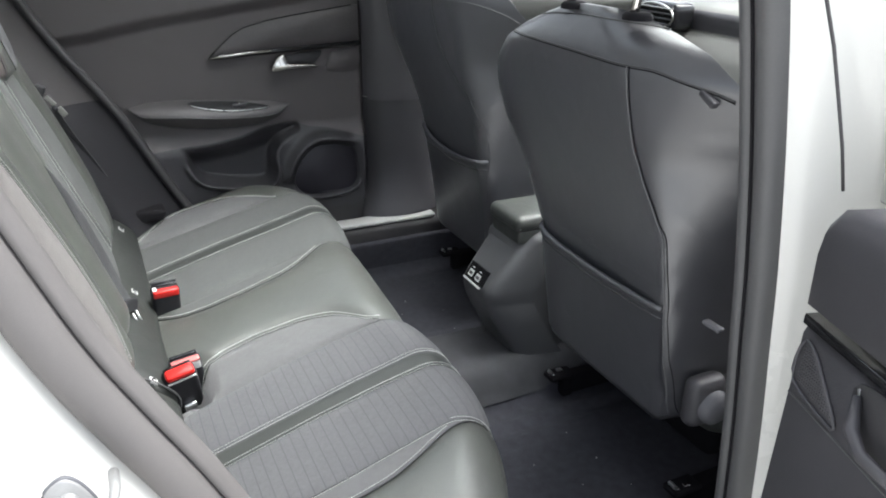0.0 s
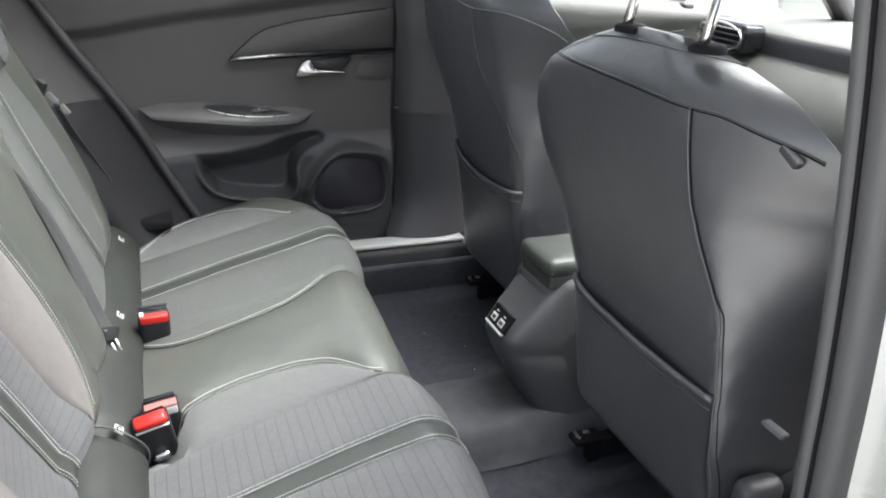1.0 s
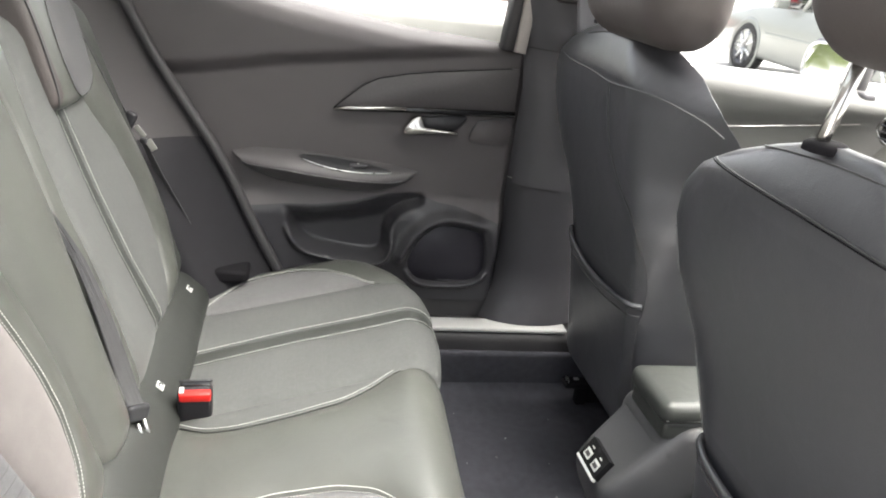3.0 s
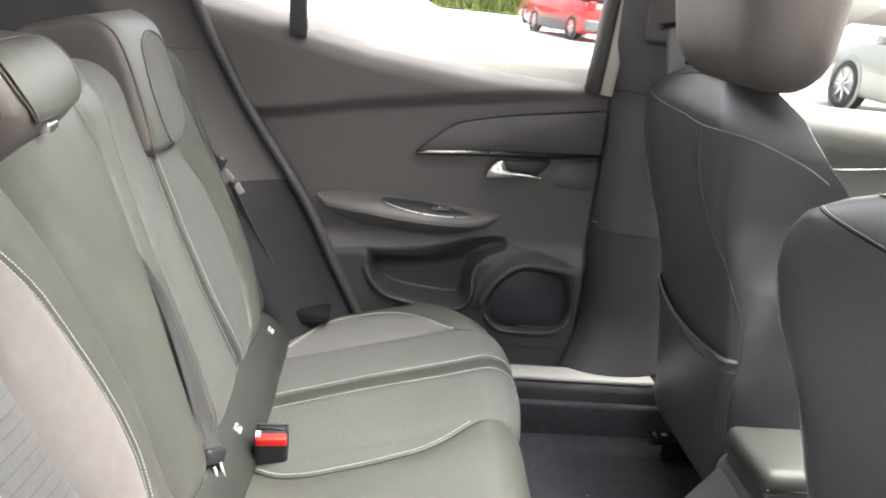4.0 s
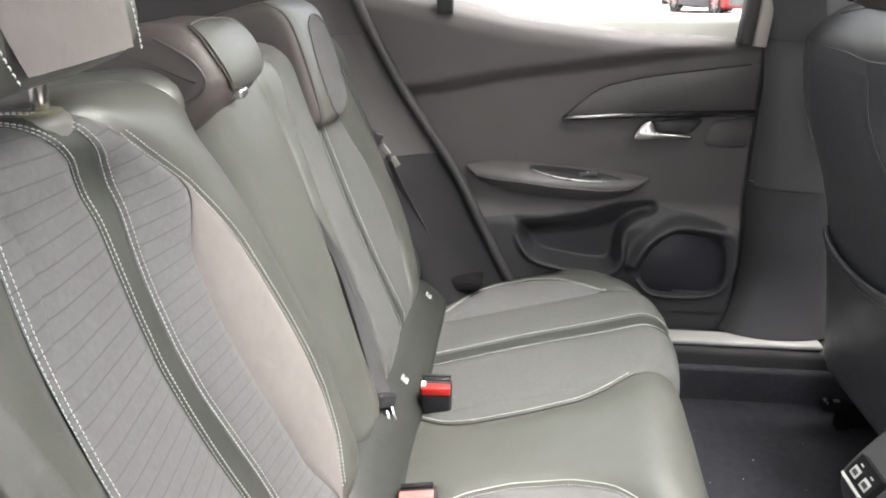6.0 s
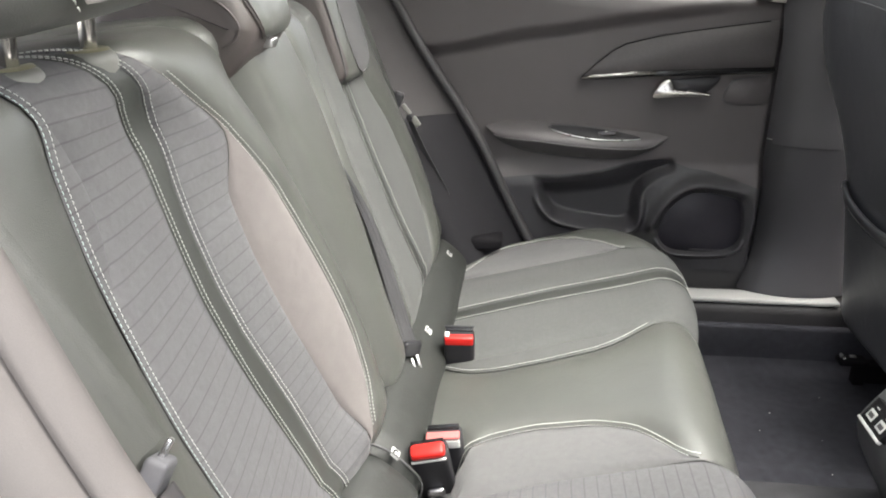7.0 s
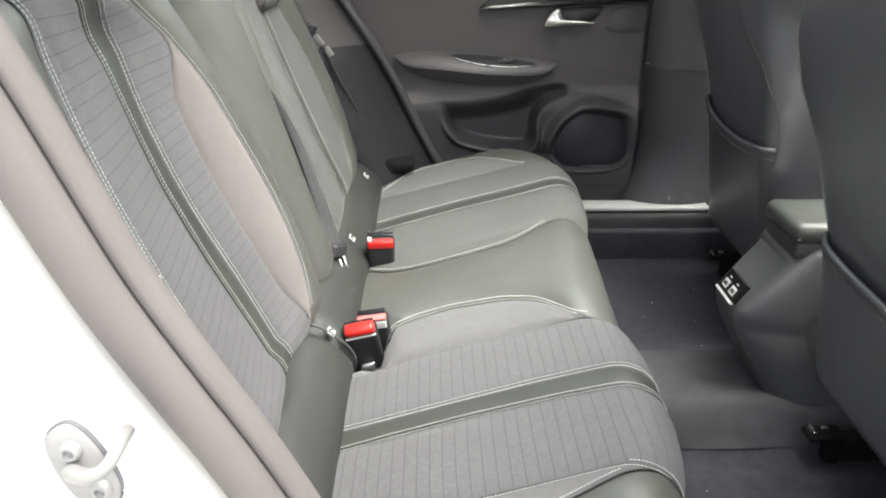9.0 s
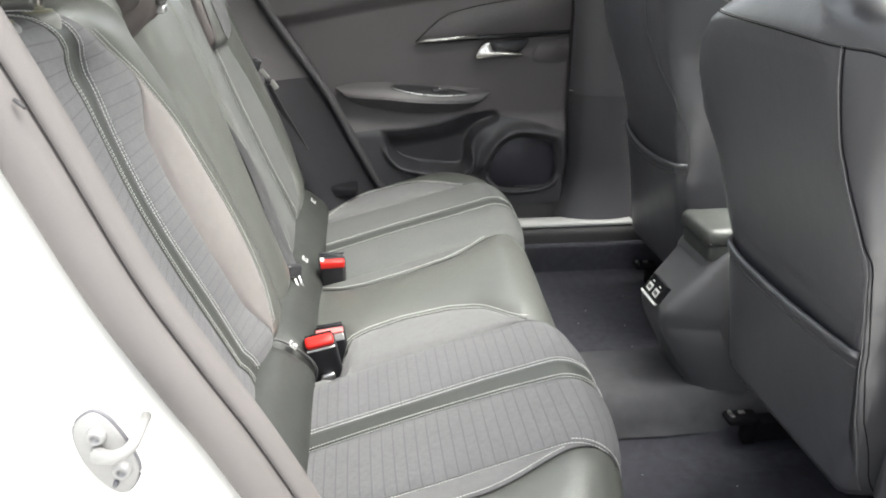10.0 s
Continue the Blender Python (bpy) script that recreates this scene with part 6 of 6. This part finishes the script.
    for s in (-1, 1):
        part("rail", rbox((x0 + 0.40, yc + s * 0.178, FLOOR_Z + 0.030), (0.44, 0.030, 0.044), 0.006), MATTE_BLACK, th)
        end = part("rail_end", rbox((x0 + 0.156, yc + s * 0.180, FLOOR_Z + 0.052), (0.058, 0.034, 0.012), 0.005), MATTE_BLACK, th)
        part("rail_foot", rbox((x0 + 0.172, yc + s * 0.178, FLOOR_Z + 0.026), (0.024, 0.024, 0.050), 0.005), MATTE_BLACK, th)
        part("rail_bolt", rbox((x0 + 0.136, yc + s * 0.180, FLOOR_Z + 0.060), (0.006, 0.022, 0.006), 0.002), STEEL, end, "bright rail bolt")
        part("rail_bolt", rbox((x0 + 0.158, yc + s * 0.186, FLOOR_Z + 0.059), (0.012, 0.008, 0.004), 0.0015), STEEL, end, "bright rail bolt")
    # recliner cover at the outer side
    if hook:
        part("recliner_cover", rbox((x0 + 0.120, yc - inner * 0.218, 0.582), (0.064, 0.034, 0.082), 0.016, 4), DARK_PLASTIC, th)
        part("recliner_cap", lathe([(0.0, -0.012), (0.018, -0.012), (0.026, -0.006), (0.028, 0.01)], (x0 + 0.124, yc - inner * 0.238, 0.578), "y", 20), BUMPER, th, "grey recliner cap")
        part("side_bracket", rbox((x0 + 0.07, yc - inner * 0.255, 0.736), (0.012, 0.03, 0.006), 0.002, 2), BUMPER, th)
    # headrest on two rods
    zb = 1.150 + hr_raise
    xr = x0 + 0.024

    def warp(p):
        t = p[2] / pad[2] + 0.5
        return (p[0] * (0.75 + 0.35 * t) - 0.10 * p[2], p[1] * (0.80 + 0.28 * math.sin(math.pi * min(1, 0.15 + t * 0.6))), p[2])
    part("headrest", rbox((xr - 0.010, yc - inner * 0.02 + shift, zb + 0.005 + pad[2] / 2), pad, 0.06, 6, warp), TAUPE, th, "dark taupe leather headrest")
    for s in (-0.039, 0.099) if far else (-0.089, 0.049):
        part("headrest_rod", tube([(xr - 0.012, yc + s, 1.108 + taller), (xr - 0.006, yc + s, 1.14 + taller), (xr + 0.008, yc + s, zb + 0.04)], 0.0062, 12), CHROME, th, "chrome rod")
        part("rod_collar", lathe([(0.0, 0.004), (0.010, 0.004), (0.016, 0.003), (0.0195, 0.0), (0.020, -0.006)], (xr - 0.004, yc + s, 1.114 + taller), "z", 24), MATTE_BLACK, th, "flat black rod guide")
    return th


front_seat("black leather front seat with map pocket and raised headrest", 0.860, 0.628, 1, 0.028, True, 0.0, (0.105, 0.25, 0.22), -0.005)
front_seat("black leather front seat with map pocket and low headrest", 1.495, 0.690, 1, -0.018, False, 0.038, (0.155, 0.31, 0.26), -0.035, True)

# ---- centre console ----
console = thing("centre_console", (0.80, 1.18, 0.40), "dark grey plastic centre console with padded armrest lid", "centre console")


def console_fn(u, v):
    # u along the rear face from the lid down, v across
    prof = smooth_poly([(0.80, 0.672), (0.748, 0.662), (0.722, 0.640), (0.690, 0.600), (0.662, 0.562), (0.650, 0.535), (0.658, 0.500), (0.690, 0.440), (0.715, 0.395)], 4, False)
    P = np.array(prof)
    d = np.linspace(0, 1, len(P))
    x, z = np.interp(u, d, P[:, 0]), np.interp(u, d, P[:, 1])
    w = np.interp(u, [0, 0.2, 0.5, 0.7, 1.0], [0.064, 0.066, 0.058, 0.055, 0.072])
    a = 2 * v - 1
    e = abs(a) ** 6
    e2 = max(0.0, (abs(a) - 0.62) / 0.38) ** 2.4
    return np.array((x + (0.10 if a < 0 else 0.06) * e2, 1.178 + a * w * (1.34 if a < 0 else 1.15), z - 0.012 * e * (1 - u)))


part("rear_panel", grid(console_fn, lin(0, 1, 48), lin(0, 1, 26)), CONSOLE_PLASTIC, console)
part("body", rbox((1.02, 1.18, 0.50), (0.62, 0.148, 0.30), 0.03), CONSOLE_PLASTIC, console)
lid = part("armrest_lid", rbox((0.855, 1.170, 0.683), (0.30, 0.118, 0.034), 0.015, 5), LEATHER_DARK, console, "padded leather lid")
part("lid_skirt", rbox((0.857, 1.170, 0.655), (0.288, 0.108, 0.03), 0.008, 3), LEATHER_DARK, console)
part("lid_stitching", stitches([(0.712, 1.114, 0.676), (0.86, 1.110, 0.676), (1.0, 1.110, 0.676)], lambda p: (0, -1, 0), 0.005, 0.0007), THREAD, console)
# socket panel on the rear face
def sock(a, b, lift):
    """a across, b up the face round the sockets."""
    base = np.array((0.661, 1.176, 0.562))
    t = np.array((0.52, 0, 0.854))
    n = np.array((-0.854, 0, 0.52))
    return base + np.array((0, 1, 0)) * a + t * b + n * lift


def sock_box(name, a, b, w, h, lift, deep, mat, lab=""):
    V = []
    for L in (lift - deep, lift):
        for sa, sb in ((-1, -1), (1, -1), (1, 1), (-1, 1)):
            V.append(sock(a + sa * w / 2, b + sb * h / 2, L))
    return part(name, (V, [(0, 3, 2, 1), (4, 5, 6, 7), (0, 1, 5, 4), (1, 2, 6, 5), (2, 3, 7, 6), (3, 0, 4, 7)]), mat, console, lab, False)


sock_box("socket_panel", 0.0, 0.0, 0.060, 0.036, 0.009, 0.012, GLOSS_BLACK, "gloss black socket panel")
for a in (-0.014, 0.014):
    sock_box("socket_frame", a, -0.004, 0.0165, 0.0135, 0.0100, 0.002, TAG, "bright socket rim")
    sock_box("socket_hole", a, -0.0045, 0.0115, 0.0065, 0.0104, 0.002, RUBBER)
    sock_box("socket_mark", a, 0.0085, 0.007, 0.0018, 0.0095, 0.001, TAG)
# plain white stands for the glint of this chrome edge
sock_box("chrome_edge", 0.0, -0.0195, 0.062, 0.0040, 0.0105, 0.006, TAG, "chrome lower edge coloured white for its glint")

# ---- dashboard, far front door, mirror ----
dash = tagged(thing("dashboard", (1.7, 1.16, 0.6), "pale grey topped dashboard with dark band and air vent", "dashboard"), kind="structure")


def dash_fn(u, v):
    prof = np.array(smooth_poly([(1.95, 1.015), (1.75, 1.020), (1.60, 1.014), (1.548, 0.998), (1.542, 0.972), (1.548, 0.946), (1.522, 0.930), (1.485, 0.880), (1.465, 0.80), (1.50, 0.70), (1.60, 0.50)], 4, False))
    d = np.linspace(0, 1, len(prof))
    y = 0.50 + 1.34 * v
    return np.array((np.interp(u, d, prof[:, 0]) + 0.05 * (abs(2 * v - 1) ** 3), y, np.interp(u, d, prof[:, 1]) + 0.01 * math.cos((y - 1.16) * 2)))


part("dash_top", grid(dash_fn, lin(0, 0.30, 20), lin(0, 1, 30)), DASH, dash)
part("dash_band", grid(dash_fn, lin(0.30, 0.50, 12), lin(0, 1, 30)), DARK_PLASTIC, dash)
part("dash_lower", grid(dash_fn, lin(0.50, 1.0, 16), lin(0, 1, 30)), DASH, dash)
part("vent_housing", rbox((1.525, 1.70, 0.985), (0.08, 0.17, 0.075), 0.02, 4), GLOSS_BLACK, dash)
part("vent_rim", tube([(1.482, 1.70 + 0.082 * math.cos(a), 0.985 + 0.034 * math.sin(a)) for a in lin(0, 2 * math.pi, 31)[:-1]], 0.003, 6, True), CHROME, dash, "chrome vent rim")
for k in range(4):
    part("vent_slat", rbox((1.486, 1.70, 0.965 + k * 0.014), (0.014, 0.145, 0.003), 0.001, 1), CHROME if k == 3 else DARK_PLASTIC, dash)

door_front = tagged(thing("door_3", (1.1, 1.88, 0.5), "closed front door with grey plastic trim", "car door"), kind="structure")


def fdoor_fn(u, v):
    x = 0.86 + 1.0 * v
    zt = 1.066 - 0.03 * v
    z = 0.45 + (zt - 0.45) * u
    d = 0.03 * sstep(z, 0.93 + 0.05 * v, 0.98 + 0.03 * v) - 0.06 * sstep(z, zt - 0.035, zt) ** 2 + 0.03 * sstep(z, 0.72, 0.66)
    return np.array((x, 1.875 - d, z))


part("trim_panel", closed(grid(fdoor_fn, lin(0, 1, 40), lin(0, 1, 30)), (0, 0.08, 0)), DASH, door_front)
part("chrome_edge", tube([(0.9, 1.858, 0.93), (1.2, 1.856, 0.945), (1.5, 1.858, 0.975)], 0.0025, 6), CHROME, door_front)
w2 = part("window_pane", closed(([(0.80, 1.885, 1.04), (1.86, 1.885, 1.0), (1.40, 1.78, 1.43), (0.75, 1.78, 1.43)], [(0, 1, 2, 3)]), (0, 0.004, 0)), GLASS, door_front, smooth=False)
w2.visible_shadow = False
part("armrest", rbox((1.25, 1.82, 0.74), (0.45, 0.08, 0.06), 0.02, 3), LEATHER_DARK, door_front)
part("outer_skin", rbox((1.35, 1.96, 0.75), (1.1, 0.05, 0.62), 0.02), WHITE_PAINT, door_front)

MX, MY = 0.02, -0.055
mirror = thing("door_mirror", (1.49, 2.01, 1.0), "black framed door mirror reflecting green hedge", "door mirror")
part("housing", rbox((1.50 + MX, 2.07 + MY, 1.085), (0.07, 0.20, 0.125), 0.035, 5), DARK_PLASTIC, mirror)
gl = [(1.462 + MX + 0.055 * 0.05 * math.sin(a), 2.07 + MY + 0.085 * math.copysign(abs(math.cos(a)) ** 0.6, math.cos(a)), 1.085 + 0.050 * math.copysign(abs(math.sin(a)) ** 0.6, math.sin(a))) for a in lin(0, 2 * math.pi, 37)[:-1]]
part("mirror_glass", (gl, [tuple(range(36))]), MIRROR, mirror, smooth=False)
part("rim", tube(gl, 0.004, 6, True), STEEL, mirror)
part("arm", rbox((1.51, 1.915, 1.03), (0.04, 0.10, 0.03), 0.01, 3), DARK_PLASTIC, mirror)
pane = tagged(thing("windscreen", (1.7, 1.16, 1.0), "clear windscreen", "windscreen"), kind="structure")
wp = part("pane", closed(([(2.05, 0.55, 1.0), (2.05, 1.78, 1.0), (1.45, 1.72, 1.43), (1.45, 0.60, 1.43)], [(0, 1, 2, 3)]), (-0.0023, 0, -0.0032)), GLASS, pane, smooth=False)
wp.visible_shadow = False
near_front = tagged(thing("door_4", (1.2, 0.45, 0.5), "closed white front door with dark plastic trim", "car door"), kind="structure")
part("trim_panel", rbox((1.28, 0.50, 0.76), (1.15, 0.05, 0.62), 0.02), DOOR_PLASTIC, near_front)
part("outer_skin", rbox((1.28, 0.415, 0.76), (1.12, 0.05, 0.62), 0.02), WHITE_PAINT, near_front)


# crumbs and grit on the carpet
rng_floor = random.Random(11)
bits = []
for _ in range(20):
    x, y = rng_floor.uniform(0.42, 0.78), rng_floor.choice((rng_floor.uniform(1.33, 1.68), rng_floor.uniform(0.62, 1.0)))
    r = rng_floor.uniform(0.0005, 0.0012)
    bits.append(rbox((x, y, floor_height(x, y) + r * 0.6), (2 * r, 1.6 * r, 1.4 * r), r * 0.5, 1))
tagged(part("crumbs", join(*bits), THREAD, None), "pale crumbs and grit on the black carpet", "crumbs", kind="stuff")

# ---- outside: ground, verge, parked cars ----
GROUND = 0.12
ground = tagged(part("ground", ([(-400, -400, GROUND), (400, -400, GROUND), (400, 400, GROUND), (-400, 400, GROUND)], [(0, 1, 2, 3)]), ASPHALT, None, smooth=False), "pale sunlit concrete car park ground", "ground", kind="structure")


def parked_car(label, paint, at, heading, tall=1.5, long=4.3, suv=False):
    """A parked car: body, glasshouse, four wheels, lamps. heading: degrees of its nose from +x."""
    th = thing("parked_car", at, label, "car", "parked cars")
    R = Matrix.Rotation(radians(heading), 3, "Z")
    W = 0.88

    def put(data):
        return [tuple(np.array(R @ Vector(v)) + np.array(at)) for v in data[0]], data[1]
    h = tall
    low = [(-long / 2, 0.35), (-long / 2 + 0.02, 0.75), (-long / 2 + 0.10, h * 0.60), (-long / 2 + 0.4, h * 0.64), (0.4, h * 0.64), (long / 2 - 1.0, h * 0.62), (long / 2 - 0.25, h * 0.52), (long / 2, 0.62), (long / 2, 0.35), (long / 2 - 0.3, 0.22), (-long / 2 + 0.3, 0.22)]
    body = prism(low, 1, -W, W, 0.05)
    part("body", put(body), paint, th)
    top = [(-long / 2 + (0.12 if suv else 0.35), h * 0.62), (-long / 2 + (0.35 if suv else 0.9), h * 0.97), (-0.3, h), (0.35, h * 0.98), (long / 2 - 1.15, h * 0.63)]

    def glasshouse(scale_y, sh, z0=0.0):
        V, F = prism([(x * sh, z) for x, z in top], 1, -W * scale_y, W * scale_y, 0.04)
        return [(v[0], v[1] * (1 - 0.22 * max(0, (v[2] - h * 0.62) / (h * 0.38))), v[2] + z0) for v in V], F
    part("glasshouse", put(glasshouse(0.985, 0.985)), DARK_GLASS, th)
    rf = [(-long / 2 + (0.33 if suv else 0.86), h * 0.965), (-0.3, h + 0.01), (0.38, h * 0.985), (0.2, h * 0.95), (-long / 2 + (0.42 if suv else 1.0), h * 0.935)]
    part("roof", put(prism(rf, 1, -W * 0.79, W * 0.79, 0.02)), paint, th)
    for x in (-0.75, 0.28):
        for s in (-1, 1):
            part("pillar", put(tube([(x, s * W * 0.985, h * 0.62), (x - 0.05, s * W * 0.80, h * 0.97)], 0.035, 6)), paint, th)
    for x in (-long / 2 + 0.78, long / 2 - 0.85):
        for s in (-1, 1):
            y = s * (W - 0.09)
            tyre = part("wheel", put(lathe([(0.20, -0.10 * s), (0.30, -0.10 * s), (0.325, -0.07 * s), (0.33, 0.0), (0.325, 0.08 * s), (0.30, 0.105 * s), (0.235, 0.105 * s)], (x, y, 0.33), "y", 28)), TYRE, th)
            part("arch", put(lathe([(0.36, 0.060 * s), (0.385, 0.093 * s), (0.34, 0.095 * s)], (x, y, 0.34), "y", 28)), BUMPER if suv else paint, th)
            rim = part("rim", put(lathe([(0.238, 0.10 * s), (0.225, 0.085 * s), (0.205, 0.06 * s), (0.0, 0.06 * s)], (x, y, 0.33), "y", 24)), BUMPER, tyre)
            for k in range(7):
                a = 2 * math.pi * k / 7
                part("spoke", put(tube([(x + 0.03 * math.cos(a), y + 0.095 * s, 0.33 + 0.03 * math.sin(a)), (x + 0.22 * math.cos(a), y + 0.085 * s, 0.33 + 0.22 * math.sin(a))], 0.022, 6)), STEEL, tyre)
    for s in (-1, 1):
        part("tail_lamp", put(rbox((-long / 2 + 0.05, s * W * 0.78, 0.86 if not suv else 0.98), (0.14, 0.22, 0.20), 0.04, 3)), TAIL, th)
        part("headlamp", put(rbox((long / 2 - 0.12, s * W * 0.75, 0.70), (0.22, 0.30, 0.13), 0.04, 3)), STEEL, th)
        part("mirror", put(rbox((0.62, s * (W + 0.10), h * 0.66), (0.10, 0.18, 0.12), 0.03, 3)), paint, th)
        part("door_line", put(tube([(-0.25, s * (W + 0.001), 0.32), (-0.25, s * (W + 0.001), h * 0.62)], 0.006, 4)), RUBBER, th)
        part("door_handle", put(rbox((-0.45, s * (W + 0.01), h * 0.53), (0.18, 0.03, 0.03), 0.01, 2)), paint, th)
        part("waist_strip", put(rbox((0.0, s * (W + 0.004), 0.55), (1.9, 0.02, 0.05), 0.008, 2)), BUMPER if suv else paint, th)
    if suv:
        for q in (-1, 1):
            part("cladding", put(rbox((0.0, q * (W + 0.002), 0.36), (long * 0.46, 0.03, 0.26), 0.012, 2)), BUMPER, th, "grey sill cladding")
    part("rear_bumper", put(rbox((-long / 2 + 0.04, 0, 0.45), (0.24, 1.70, 0.30), 0.06, 3)), BUMPER if suv else paint, th)
    part("front_bumper", put(rbox((long / 2 - 0.06, 0, 0.42), (0.24, 1.70, 0.28), 0.06, 3)), paint, th)
    part("number_plate", put(rbox((-long / 2 - 0.085, 0, 0.62), (0.02, 0.50, 0.11), 0.005, 2)), TAG, th, "blank pale plate")
    return th


parked_car("silver saloon car parked across the car park", SILVER, (7.07, 8.44, GROUND), 87.5, 1.45, 4.5)
parked_car("red off-roader parked by the green verge", RED_PAINT, (6.05, 23.2, GROUND), 101, 1.7, 4.4, True)
parked_car("copper coloured off-roader parked by the green verge", ORANGE_PAINT, (6.9, 29.5, GROUND), 101, 1.65, 4.3, True)
parked_car("dark hatchback parked by the verge", DARK_PAINT, (-1.5, 29.4, GROUND), 88, 1.5, 4.2)
parked_car("silver hatchback parked beyond the quarter window", SILVER, (-5.6, 29.0, GROUND), 88, 1.5, 4.2)

# the verge: grass tufts and a ragged hedge
rng = random.Random(4)


def blades(n, x0, x1, y0, y1, h0, h1, w, z):
    V, F = [], []
    for _ in range(n):
        x, y = rng.uniform(x0, x1), rng.uniform(y0, y1)
        h = rng.uniform(h0, h1)
        a = rng.uniform(0, math.pi)
        dx, dy = math.cos(a) * w, math.sin(a) * w
        bx, by = rng.uniform(-0.3, 0.3) * h, rng.uniform(-0.3, 0.3) * h
        k = len(V)
        zz = z(x, y)
        V += [(x - dx, y - dy, zz), (x + dx, y + dy, zz), (x + bx + dx * 0.5, y + by + dy * 0.5, zz + h * 0.6), (x + bx * 1.6, y + by * 1.6, zz + h)]
        F += [(k, k + 1, k + 2), (k, k + 2, k + 3)]
    return V, F


bank_z = lambda x, y: GROUND + 0.05 + max(0, (y - 38.5)) * 0.10
verge = tagged(part("verge", grid(lambda u, v: np.array((u, v, bank_z(u, v) + 0.08 * noise.noise((u * 0.5, v * 0.5, 0)))), lin(-40, 20, 40), lin(38, 50, 14)), GRASS), "grassy bank beyond the car park", "grass", kind="structure")
tagged(part("grass", blades(9000, -30, 16, 38, 44, 0.25, 0.9, 0.06, bank_z), GRASS, None, smooth=False), "long bright green grass on the bank", "grass", kind="stuff")


def leaves(n, x0, x1, y0, y1, h):
    V, F = [], []
    for _ in range(n):
        x, y = rng.uniform(x0, x1), rng.uniform(y0, y1)
        top = h * (0.75 + 0.35 * noise.noise((x * 0.25, y * 0.25, 3)))
        z = rng.uniform(0.2, max(0.5, top))
        s = rng.uniform(0.08, 0.22)
        a, b = rng.uniform(0, 6.28), rng.uniform(-1, 1)
        d1 = np.array((math.cos(a), math.sin(a), b * 0.5)) * s
        d2 = np.array((-math.sin(a) * b, math.cos(a) * b, 1)) * s * 0.6
        p = np.array((x, y, GROUND + 0.9 + z))
        k = len(V)
        V += [p - d1, p - d2 * 0.7, p + d1, p + d2]
        F.append((k, k + 1, k + 2, k + 3))
    return V, F


tagged(part("hedge", leaves(26000, -40, 18, 46, 50, 4.5), LEAF, None, smooth=False), "tall ragged green hedge behind the bank", "hedge", kind="stuff")
# never in view: added to close the place behind the camera for reflections
tagged(part("hedge", leaves(14000, -60, 80, -45, -40, 4.5), LEAF, None, smooth=False), "green hedge added out of view on the other side of the car park", "hedge", kind="stuff")
